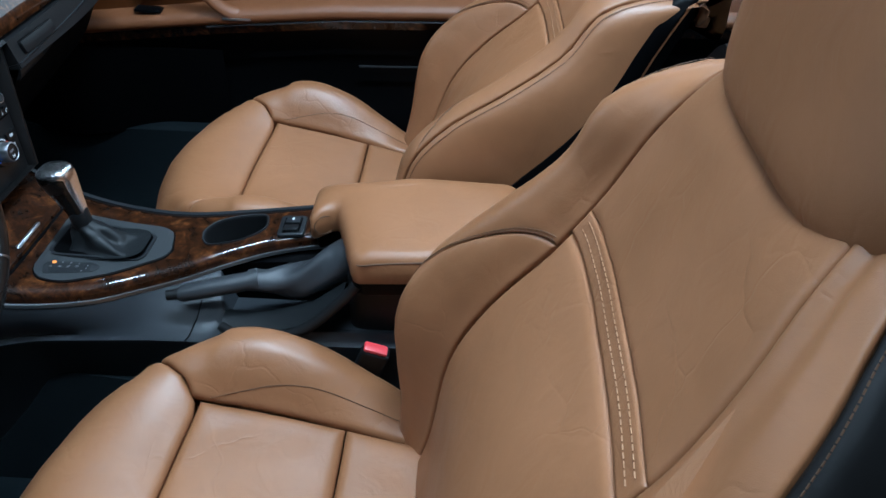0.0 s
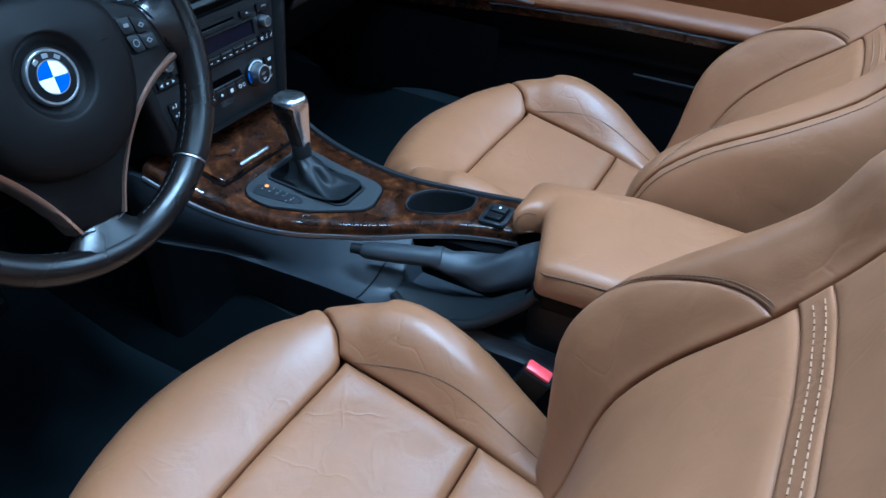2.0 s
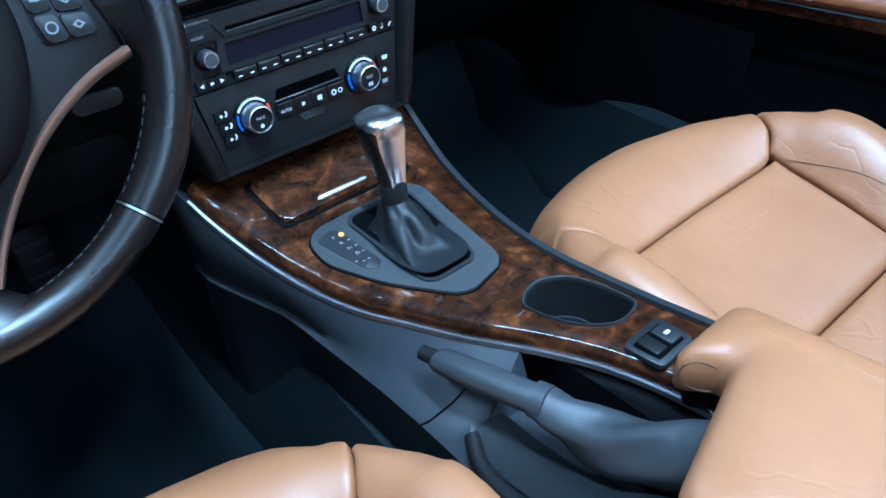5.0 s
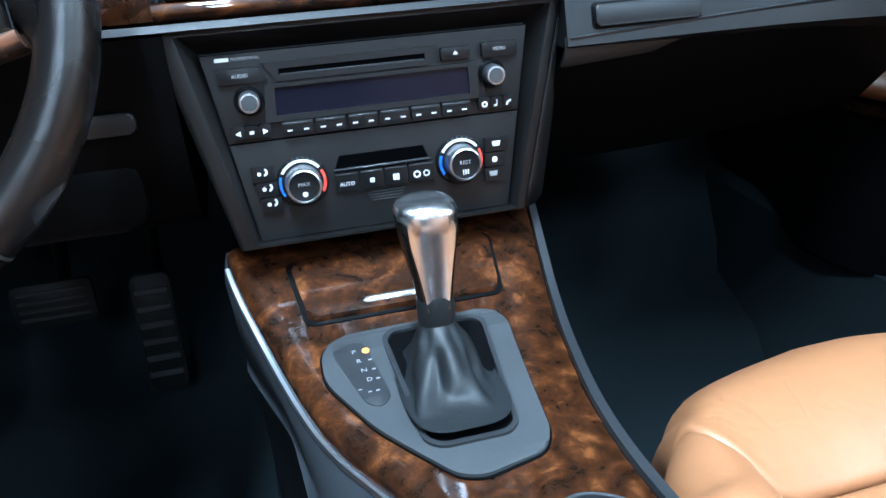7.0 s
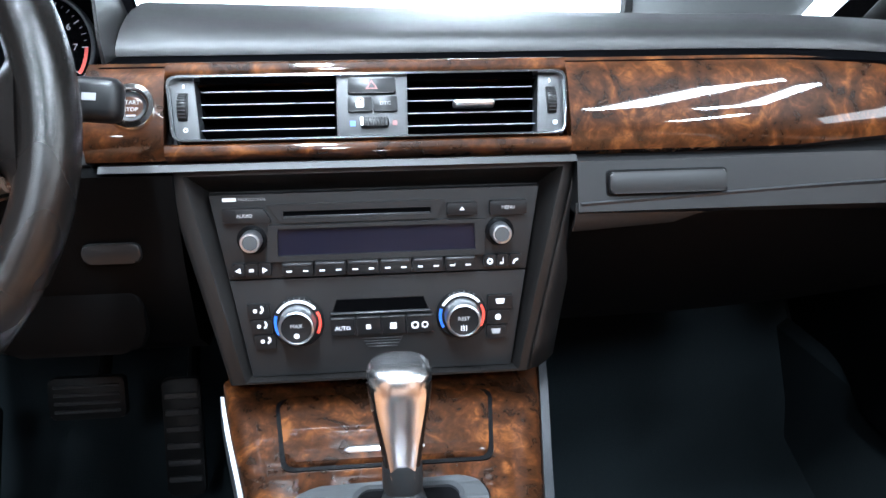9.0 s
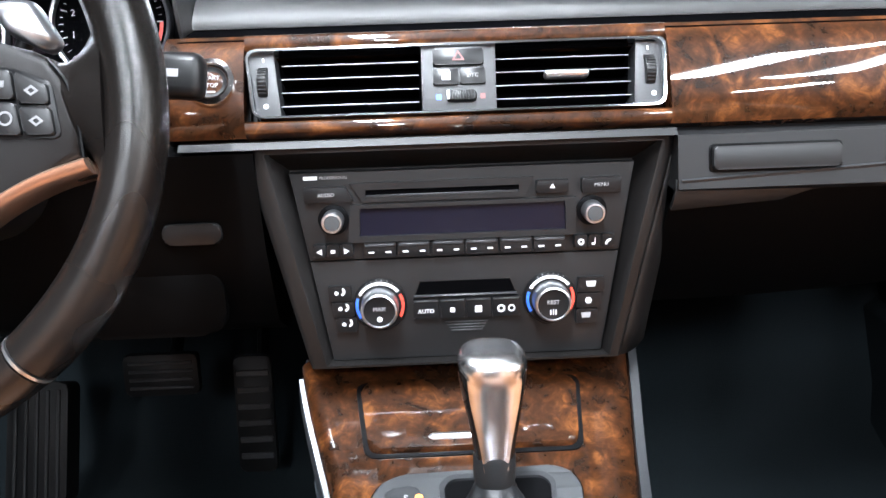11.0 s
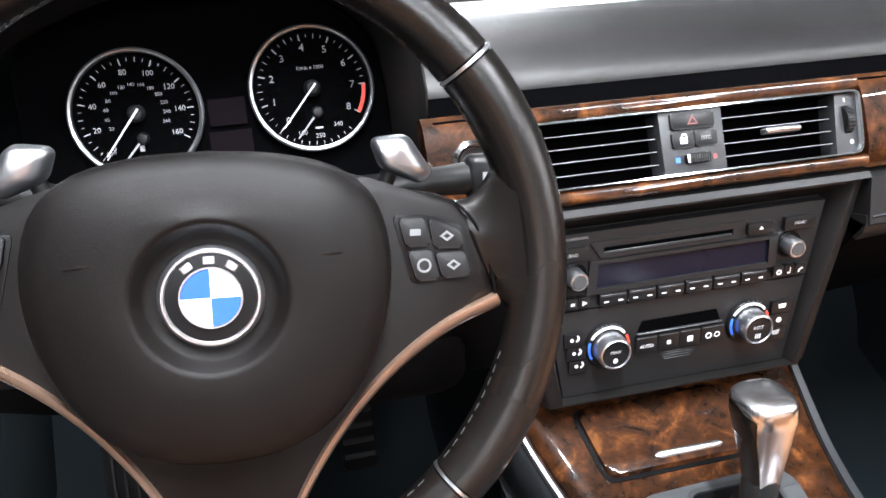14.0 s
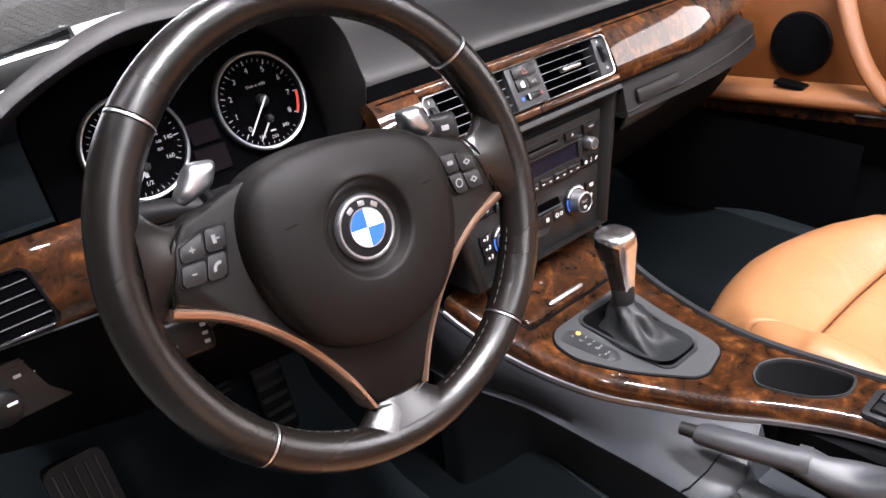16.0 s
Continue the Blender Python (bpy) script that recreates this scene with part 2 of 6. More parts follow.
def part(name, bm, mat, parent=None, label="", sharp=38, m=None):
    """Links a bmesh as one mesh object, under a thing or a part if one is given."""
    if m is not None:
        bm.transform(m)
    bmesh.ops.recalc_face_normals(bm, faces=bm.faces)
    me = bpy.data.meshes.new(name)
    bm.to_mesh(me)
    bm.free()
    me.polygons.foreach_set("use_smooth", [True] * len(me.polygons))
    me.set_sharp_from_angle(angle=radians(sharp))
    me.materials.append(mat)
    ob = new(name, me)
    if parent is not None:
        ob.parent = parent
    if label:
        ob["label"] = label
    return ob


def frame_matrix(o, x, y, z):
    m = Matrix((x, y, z)).transposed().to_4x4()
    m.translation = o
    return m


def rbox(c, s, r=0.002, seg=2):
    """A box with its centre at c, its size s and rounded edges."""
    bm = bmesh.new()
    bmesh.ops.create_cube(bm, size=1)
    bmesh.ops.scale(bm, vec=s, verts=bm.verts)
    r = min(r, min(s) * 0.49)
    if r > 0:
        bmesh.ops.bevel(bm, geom=bm.edges[:], offset=r, segments=seg, profile=0.5, affect="EDGES")
    bmesh.ops.translate(bm, vec=c, verts=bm.verts)
    return bm


def prism(pts, z0, z1, r=0.0, seg=2, corner=0.0):
    """An outline in x and y, drawn up from z0 to z1, its upper edge rounded."""
    if corner:
        pts = round_corners(pts, corner)
    bm = bmesh.new()
    lo = [bm.verts.new((x, y, z0)) for x, y in pts]
    hi = [bm.verts.new((x, y, z1)) for x, y in pts]
    n = len(pts)
    for i in range(n):
        bm.faces.new((lo[i], lo[(i + 1) % n], hi[(i + 1) % n], hi[i]))
    top = bm.faces.new(hi)
    bm.faces.new(lo[::-1])
    if r:
        bmesh.ops.bevel(bm, geom=list(top.edges), offset=r, segments=seg, profile=0.5, affect="EDGES")
    return bm


def round_corners(pts, r, seg=4):
    out = []
    n = len(pts)
    for i in range(n):
        a, b, c = Vector(pts[i - 1]), Vector(pts[i]), Vector(pts[(i + 1) % n])
        da, dc = (a - b), (c - b)
        k = min(r, da.length * 0.45, dc.length * 0.45)
        p, q = b + da.normalized() * k, b + dc.normalized() * k
        for j in range(seg + 1):
            t = j / seg
            out.append(tuple((1 - t) ** 2 * p + 2 * t * (1 - t) * b + t * t * q))
    return out


def rect(x0, x1, y0, y1):
    return [(x0, y0), (x1, y0), (x1, y1), (x0, y1)]


def circle(cx, cy, r, n=40, a0=0.0, a1=360.0):
    full = abs(a1 - a0) >= 360
    k = n if full else n + 1
    return [(cx + r * math.cos(radians(a0 + (a1 - a0) * i / n)), cy + r * math.sin(radians(a0 + (a1 - a0) * i / n))) for i in range(k)]


def arc_band(cx, cy, r0, r1, a0, a1, z0, z1, n=24):
    pts = circle(cx, cy, r1, n, a0, a1) + circle(cx, cy, r0, n, a1, a0)
    return prism(pts, z0, z1)


def ring_frame(outer, inner, z0, z1):
    """A flat frame between two outlines of as many points."""
    bm = bmesh.new()
    n = len(outer)
    rows = [[bm.verts.new((x, y, z)) for x, y in o] for o, z in ((outer, z0), (outer, z1), (inner, z1), (inner, z0))]
    for a in range(4):
        for i in range(n):
            bm.faces.new((rows[a][i], rows[a][(i + 1) % n], rows[(a + 1) % 4][(i + 1) % n], rows[(a + 1) % 4][i]))
    return bm


def spin(profile, n=40, center=(0, 0)):
    """A turned shape about the z axis from (radius, height) pairs."""
    bm = bmesh.new()
    rows = []
    for r, z in profile:
        if r < 1e-6:
            rows.append([bm.verts.new((center[0], center[1], z))])
        else:
            rows.append([bm.verts.new((center[0] + r * math.cos(2 * math.pi * i / n), center[1] + r * math.sin(2 * math.pi * i / n), z)) for i in range(n)])
    for a, b in zip(rows, rows[1:]):
        for i in range(n):
            f = [a[i % len(a)], a[(i + 1) % len(a)], b[(i + 1) % len(b)], b[i % len(b)]]
            f = list(dict.fromkeys(f))
            if len(f) > 2:
                bm.faces.new(f)
    return bm


def spline(keys, t):
    """A smooth curve through the rows of keys, at t from 0 to 1."""
    keys = np.asarray(keys, float)
    n = len(keys) - 1
    x = min(max(t, 0.0), 1.0) * n
    i = min(int(x), n - 1)
    f = x - i
    p1, p2 = keys[i], keys[i + 1]
    p0 = keys[i - 1] if i else 2 * p1 - p2
    p3 = keys[i + 2] if i + 2 <= n else 2 * p2 - p1
    return 0.5 * (2 * p1 + (p2 - p0) * f + (2 * p0 - 5 * p1 + 4 * p2 - p3) * f * f + (3 * p1 - p0 - 3 * p2 + p3) * f ** 3)


def lerp(xs, ys, x):
    return float(np.interp(x, xs, ys))


def loft(rings, closed=True, caps=True):
    bm = bmesh.new()
    rows = [[bm.verts.new(p) for p in ring] for ring in rings]
    n = len(rows[0])
    for a, b in zip(rows, rows[1:]):
        for i in range(n if closed else n - 1):
            bm.faces.new((a[i], a[(i + 1) % n], b[(i + 1) % n], b[i]))
    if caps:
        bm.faces.new(rows[0][::-1])
        bm.faces.new(rows[-1])
    return bm


def tube(points, radius, n=10, steps=0, closed=False, flat=1.0):
    """A round bar along points; radius is one number or one for each point."""
    pts = [Vector(p) for p in points]
    if steps:
        pts = [Vector(spline(points, i / steps)) for i in range(steps + 1)]
    rad = radius if isinstance(radius, (list, tuple)) else [radius] * len(pts)
    if len(rad) != len(pts):
        rad = [lerp(np.linspace(0, 1, len(rad)), rad, i / (len(pts) - 1)) for i in range(len(pts))]
    rings = []
    side = None
    for i, p in enumerate(pts):
        if closed:
            d = (pts[(i + 1) % len(pts)] - pts[i - 1]).normalized()
        else:
            d = (pts[min(i + 1, len(pts) - 1)] - pts[max(i - 1, 0)]).normalized()
        if side is None:
            side = d.orthogonal().normalized()
        side = (side - d * side.dot(d)).normalized()
        up = d.cross(side)
        rings.append([p + (side * math.cos(2 * math.pi * k / n) + up * math.sin(2 * math.pi * k / n) * flat) * rad[i] for k in range(n)])
    if closed:
        rings.append(rings[0])
        bm = loft(rings, True, False)
        bmesh.ops.remove_doubles(bm, verts=bm.verts, dist=1e-6)
        return bm
    return loft(rings)


def merge(*bms):
    out = bmesh.new()
    for b in bms:
        me = bpy.data.meshes.new("tmp")
        b.to_mesh(me)
        b.free()
        out.from_mesh(me)
        bpy.data.meshes.remove(me)
    return out


def writing(name, text, size, mat, parent, m, label="", align="CENTER"):
    """Printed characters as flat mesh, 0.2 mm proud."""
    cu = bpy.data.curves.new(name, "FONT")
    cu.body, cu.size, cu.align_x, cu.align_y, cu.extrude, cu.resolution_u = text, size, align, "CENTER", 0.0001, 2
    ob = bpy.data.objects.new("tmp", cu)
    me = bpy.data.meshes.new_from_object(ob)
    bpy.data.objects.remove(ob)
    me.name = name
    me.transform(m)
    me.materials.clear()
    me.materials.append(mat)
    out = new(name, me)
    out.parent = parent
    if label:
        out["label"] = label
    return out


def cheb(n):
    return [0.5 - 0.5 * math.cos(math.pi * i / n) for i in range(n + 1)]


def pad(surface, s0, s1, v0, v1, ns=24, nv=24, r=0.012, deep=0.03, puff=0.004, crease=0.0015):
    """An upholstered panel on a surface(s, v): the stretch between s0 and s1 and v0(s) to v1(s), swelling a little, its rim rolled into the seam."""
    fs, fv = cheb(ns), cheb(nv)
    f0 = v0 if callable(v0) else (lambda s: v0)
    f1 = v1 if callable(v1) else (lambda s: v1)
    pts = np.zeros((ns + 1, nv + 1, 3))
    nor = np.zeros((ns + 1, nv + 1, 3))
    eps = 2e-3
    for i, a in enumerate(fs):
        s = s0 + (s1 - s0) * a
        for j, b in enumerate(fv):
            v = f0(s) + (f1(s) - f0(s)) * b
            p = surface(s, v)
            du = surface(s + eps, v) - surface(s - eps, v)
            dv = surface(s, v + eps) - surface(s, v - eps)
            n = np.cross(dv, du)
            pts[i, j], nor[i, j] = p, n / (np.linalg.norm(n) + 1e-12)
    dist = np.zeros((ns + 1, nv + 1))
    along = np.zeros((ns + 1, nv + 1))
    for i in range(ns + 1):
        seg = np.r_[0, np.cumsum(np.linalg.norm(np.diff(pts[i], axis=0), axis=1))]
        dist[i] = np.minimum(seg, seg[-1] - seg)
        along[i] = seg
    for j in range(nv + 1):
        seg = np.r_[0, np.cumsum(np.linalg.norm(np.diff(pts[:, j], axis=0), axis=1))]
        dist[:, j] = np.minimum(dist[:, j], np.minimum(seg, seg[-1] - seg))
    k = np.clip(1 - dist / r, 0, 1)
    drop = -r * (1 - np.sqrt(np.clip(1 - k * k, 0, 1)))
    swell = puff * (1 - np.exp(-dist / 0.035))
    for i in range(ns + 1):
        for j in range(nv + 1):
            w = crease * noise.noise(Vector(pts[i, j]) * 26) * min(1, dist[i, j] / 0.02)
            pts[i, j] += nor[i, j] * (drop[i, j] + swell[i, j] + w)
    back = pts - nor * deep
    bm = bmesh.new()
    A = [[bm.verts.new(pts[i, j]) for j in range(nv + 1)] for i in range(ns + 1)]
    for i in range(ns):
        for j in range(nv):
            bm.faces.new((A[i][j], A[i + 1][j], A[i + 1][j + 1], A[i][j + 1]))
    rim = [(i, 0) for i in range(ns)] + [(ns, j) for j in range(nv)] + [(i, nv) for i in range(ns, 0, -1)] + [(0, j) for j in range(nv, 0, -1)]
    low = [bm.verts.new(back[i, j]) for i, j in rim]
    for q in range(len(rim)):
        i, j = rim[q]
        i2, j2 = rim[(q + 1) % len(rim)]
        bm.faces.new((A[i][j], low[q], low[(q + 1) % len(rim)], A[i2][j2]))
    bm.faces.new(low)
    return bm


def stitches(surface, path, mat, parent, name, length=0.004, gap=0.0025, lift=0.0016, rad=0.0006):
    """A row of short threads along path(t) = (s, v) on a surface."""
    n = 200
    pts = [np.asarray(surface(*path(i / n))) for i in range(n + 1)]
    cum = np.r_[0, np.cumsum(np.linalg.norm(np.diff(pts, axis=0), axis=1))]
    pts = np.asarray(pts)
    d = 0.0
    verts, faces = [], []
    while d + length < cum[-1]:
        a = np.array([np.interp(d, cum, pts[:, k]) for k in range(3)])
        b = np.array([np.interp(d + length, cum, pts[:, k]) for k in range(3)])
        t = np.interp(d, cum, np.linspace(0, 1, n + 1))
        s, v = path(t)
        e = 2e-3
        nn = np.cross(surface(s, v + e) - surface(s, v - e), surface(s + e, v) - surface(s - e, v))
        nn = nn / (np.linalg.norm(nn) + 1e-12)
        side = np.cross(b - a, nn)
        side = side / (np.linalg.norm(side) + 1e-12) * rad
        c = len(verts)
        for p in (a, b):
            for q in (side, nn * rad * 1.2, -side):
                verts.append(tuple(p + nn * lift + q))
        faces += [(c, c + 1, c + 4, c + 3), (c + 1, c + 2, c + 5, c + 4), (c, c + 2, c + 1), (c + 3, c + 4, c + 5)]
        d += length + gap
    me = bpy.data.meshes.new(name)
    me.from_pydata(verts, [], faces)
    me.materials.append(mat)
    ob = new(name, me)
    ob.parent = parent
    return ob

# ---------- the garage round the car ----------
GZ = -0.42
ROOM = (-5.0, 3.7, -6.0, 11.2, GZ, 2.75)


def slab(name, c, s, mat, label, category):
    ob = part(name, rbox(c, s, 0.0), mat)
    return tagged(ob, label, category, kind="structure")


x0, x1, y0, y1, z0, z1 = ROOM
slab("ground", ((x0 + x1) / 2, (y0 + y1) / 2, z0 - 0.1), (x1 - x0 + 0.6, y1 - y0 + 0.6, 0.2), FLOOR_MAT, "worn grey-brown garage floor under the car", "floor")
slab("ceiling", ((x0 + x1) / 2, (y0 + y1) / 2, z1 + 0.1), (x1 - x0 + 0.6, y1 - y0 + 0.6, 0.2), WALL_PAINT, "plain grey garage ceiling over the open car", "ceiling")
slab("wall_west", (x0 - 0.1, (y0 + y1) / 2, (z0 + z1) / 2), (0.2, y1 - y0, z1 - z0), WALL_PAINT, "plain grey painted garage wall", "wall")
EY0, EY1, EZ0, EZ1 = -2.4, 0.2, 1.25, 2.45
for cy_, cz_, sy_, sz_ in (((y0 + EY0) / 2, (z0 + z1) / 2, EY0 - y0, z1 - z0), ((EY1 + y1) / 2, (z0 + z1) / 2, y1 - EY1, z1 - z0), ((EY0 + EY1) / 2, (z0 + EZ0) / 2, EY1 - EY0, EZ0 - z0), ((EY0 + EY1) / 2, (EZ1 + z1) / 2, EY1 - EY0, z1 - EZ1)):
    slab("wall_east", (x1 + 0.1, cy_, cz_), (0.2, sy_, sz_), WALL_PAINT, "plain grey painted garage wall round a wide window", "wall")
slab("backdrop", (x1 + 0.6, (EY0 + EY1) / 2, (EZ0 + EZ1) / 2), (0.05, EY1 - EY0 + 2.0, EZ1 - EZ0 + 1.2), BRIGHT_SKY, "bright daylight outside the garage window", "backdrop")
slab("wall_south", ((x0 + x1) / 2, y0 - 0.1, (z0 + z1) / 2), (x1 - x0 + 0.4, 0.2, z1 - z0), WALL_PAINT, "plain grey painted garage wall", "wall")
for nx, nw in ((-4.3, 1.4), (3.65, 0.1)):
    slab("wall_north", (nx, y1 + 0.1, (z0 + z1) / 2), (nw, 0.2, z1 - z0), WALL_PAINT, "plain grey painted garage wall beside the open door", "wall")
slab("wall_north", (0, y1 + 0.1, z1 - 0.25), (7.2, 0.2, 0.5), WALL_PAINT, "plain grey painted garage wall above the open door", "wall")
slab("backdrop", (0, y1 + 1.2, 1.0), (12, 0.05, 5), DAYLIGHT, "bright daylight outside the open garage door", "backdrop")
area_lamp("door_daylight", pose(0, y1 + 0.05, (z0 + z1) / 2 - 0.2, -90, 0, 0), 7.0, 2.5, DOOR_WATTS, (0.93, 0.97, 1.0))

verts, faces = [], []
for i in range(138):
    for j in range(26):
        px, py = -1.6 + 0.208 * j + 0.104 * (i % 2), 2.9 + 0.058 * i
        w_, h_ = 0.202, 0.054
        e_ = 0.004
        zt = GZ + 0.012 + 0.002 * random.random()
        k0 = len(verts)
        verts += [(px, py, GZ - 0.01), (px + w_, py, GZ - 0.01), (px + w_, py + h_, GZ - 0.01), (px, py + h_, GZ - 0.01), (px + e_, py + e_, zt), (px + w_ - e_, py + e_, zt), (px + w_ - e_, py + h_ - e_, zt), (px + e_, py + h_ - e_, zt)]
        faces += [(k0 + 4, k0 + 5, k0 + 6, k0 + 7), (k0, k0 + 1, k0 + 5, k0 + 4), (k0 + 1, k0 + 2, k0 + 6, k0 + 5), (k0 + 2, k0 + 3, k0 + 7, k0 + 6), (k0 + 3, k0, k0 + 4, k0 + 7)]
me = bpy.data.meshes.new("pavers")
me.from_pydata(verts, [], faces)
me.materials.append(PAVER)
tagged(new("pavers", me), "grey-brown brick pavers on the garage floor", "pavers", kind="stuff")

fixture = thing("tube_light", pose(0, 0, 0), "white fluorescent tube fitting on the garage ceiling", "lamp", "garage tube lights")
part("housing", rbox((0, 0, 0.035), (0.16, 1.3, 0.06), 0.01), WALL_PAINT, fixture)
part("tube", rbox((0, 0, 0.0), (0.10, 1.2, 0.02), 0.008), TUBE, fixture)
FIXTURES = [(-1.6, -2.6, 0.5, 0), (-0.2, -2.2, 0.8, 0), (-0.2, 0.2, 1.8, 0), (1.9, -1.9, 0.5, 0), (1.42, -0.45, 0.42, -50), (1.95, -0.55, 0.42, -50), (0.6, 4.8, 0.75, 0), (-1.4, 1.1, 0.45, 0)]
for k, (fx, fy, share, turn) in enumerate(FIXTURES):
    m = pose(fx, fy, z1 - 0.07, 0, 0, turn)
    if k == 0:
        fixture.matrix_world = m
    else:
        copy_thing(fixture, m)
    area_lamp("tube_lamp", pose(fx, fy, z1 - 0.10, 0, 0, turn), 0.12, 1.2, LAMP_WATTS * share, (0.95, 0.97, 1.0))

# ---------- car body round the seats ----------
def sheet(name, ys, row, mat, label, category, thick=0.012, sharp=50):
    """A panel lofted along y from rows of (x, z)."""
    bm = loft([[(x, y, z) for x, z in row(y)] for y in ys], closed=False, caps=False)
    ob = part(name, bm, mat, sharp=sharp)
    mod = ob.modifiers.new("thickness", "SOLIDIFY")
    mod.thickness, mod.offset = thick, 0
    return tagged(ob, label, category, kind="structure")


def floor_row(y):
    f = lerp([-0.9, 1.2, 1.45, 1.75], [0.0, 0.0, 0.06, 0.42], y)
    t = lerp([-0.9, 0.5, 1.1, 1.75], [0.16, 0.18, 0.24, 0.42], y)
    w = 0.095
    return [(-0.74, f + 0.12), (-0.70, f + 0.01), (-0.64, f), (-0.2, f), (-0.14, f + 0.02), (-w, t), (w, t), (0.14, f + 0.02), (0.2, f), (0.64, f), (0.70, f + 0.01), (0.74, f + 0.12)]


sheet("floor", [-0.9, 0, 0.6, 1.0, 1.2, 1.3, 1.45, 1.6, 1.75], floor_row, CARPET, "dark blue-black loop carpet on the car floor", "carpet")
sheet("sill_carpet", [0.5, 0.8, 1.1, 1.4, 1.72], lambda y: [(0.600, 0.004), (0.640, 0.030), (0.668, 0.110), (0.680, 0.205), (0.700, 0.215)], CARPET, "dark blue-black carpet rising to the passenger door sill", "carpet")
slab("firewall", (0, 1.80, 0.26), (1.56, 0.04, 0.66), CARPET, "dark carpeted bulkhead under the dashboard", "bulkhead")
slab("rear_bulkhead", (0, -0.92, 0.32), (1.56, 0.04, 0.66), CARPET, "dark carpeted panel behind the seats", "bulkhead")
slab("sill", (-0.775, 0.4, 0.03), (0.07, 2.6, 0.2), PIANO, "black plastic door sill of the open side", "sill")
slab("underbody", (0, 0.4, -0.27), (1.6, 3.2, 0.30), PIANO, "black underside of the car", "underbody")


# ---------- windscreen, bonnet ----------
def bonnet_rows():
    """The bonnet rises a little from the screen, then falls away past a bowed brow."""
    rings = []
    for k in np.linspace(0, 1, 26):
        ring = []
        for u in np.linspace(-1, 1, 25):
            x = u * (0.70 - 0.05 * k)
            y = 1.80 - 0.10 * u * u + 1.2 * k ** 1.3
            brow = 2.15 - (1.6 if x < 0 else 0.6) * x * x
            d = y - brow
            z = 0.643 - 0.10 * d * d if d < 0 else 0.643 - 0.30 * math.sqrt(d * d + 0.0036) + 0.30 * 0.06
            ring.append((x, y, z - 0.02 * u * u - 0.05 * abs(u) ** 6))
        rings.append(ring)
    return rings


hood = part("bonnet", loft(bonnet_rows(), closed=False, caps=False), PAINT)
tagged(hood, "glossy white painted bonnet beyond the windscreen", "bonnet")
hood.modifiers.new("thickness", "SOLIDIFY").thickness = 0.012
cowl = part("cowl", loft([[(u * 0.70, y - 0.10 * u * u, z - 0.03 * u * u) for u in np.linspace(-1, 1, 17)] for y, z in ((1.70, 0.636), (1.72, 0.622), (1.76, 0.614), (1.84, 0.606))], closed=False, caps=False), PIANO)
tagged(cowl, "black plastic cowl below the windscreen", "cowl", kind="structure")
cowl.modifiers.new("thickness", "SOLIDIFY").thickness = 0.008
wiper = thing("wiper", label="black wiper arm lying at the foot of the windscreen", category="wiper")
part("arm", tube([(-0.60, 1.755, 0.652), (-0.42, 1.835, 0.664), (-0.25, 1.915, 0.672)], [0.010, 0.009, 0.012], 8, 12), PIANO, wiper)
part("blade", tube([(-0.62, 1.770, 0.632), (-0.44, 1.850, 0.646), (-0.30, 1.905, 0.652)], [0.012, 0.018, 0.014], 10, 12), PIANO, wiper)
part("pivot", spin([(0, 0.030), (0.010, 0.029), (0.015, 0.022), (0.017, 0.0), (0.017, -0.03)], 16), PLATE, wiper, "grey pivot cap", m=pose(-0.25, 1.925, 0.655))


def screen_row(k):
    y, z = 1.735 - 0.80 * k, 0.665 + 0.47 * k
    w = 0.71 - 0.12 * k
    return [(u * w, y - 0.12 * u * u * (1 - 0.3 * k), z - 0.02 * u * u) for u in np.linspace(-1, 1, 15)]


glass = part("windscreen", loft([screen_row(k) for k in np.linspace(0, 1, 8)], closed=False, caps=False), GLASS)
tagged(glass, "clear curved windscreen glass above the dashboard", "windscreen", kind="structure")
glass.modifiers.new("thickness", "SOLIDIFY").thickness = 0.005
glass.visible_shadow = False
surround = thing("windscreen_frame", label="black windscreen pillars and header rail", category="frame", kind="structure")
for s in (-1, 1):
    part("pillar", tube([Vector(screen_row(k)[0 if s < 0 else -1]) + Vector((s * 0.03, 0, 0.0)) for k in np.linspace(0, 1, 6)], 0.028, 10), SOFT, surround)
part("header", tube([Vector(p) + Vector((0, -0.02, 0.01)) for p in screen_row(1.0)], 0.028, 10), SOFT, surround)

# ---------- dashboard ----------
UP = Vector((0, 0.494, 0.8695))
OUT = Vector((0, -0.8695, 0.494))
WOODF = frame_matrix((0, 1.034, 0.646), (1, 0, 0), UP, OUT)
dash = thing("dashboard", label="black soft-touch dashboard with burl walnut trim", category="dashboard", kind="structure")


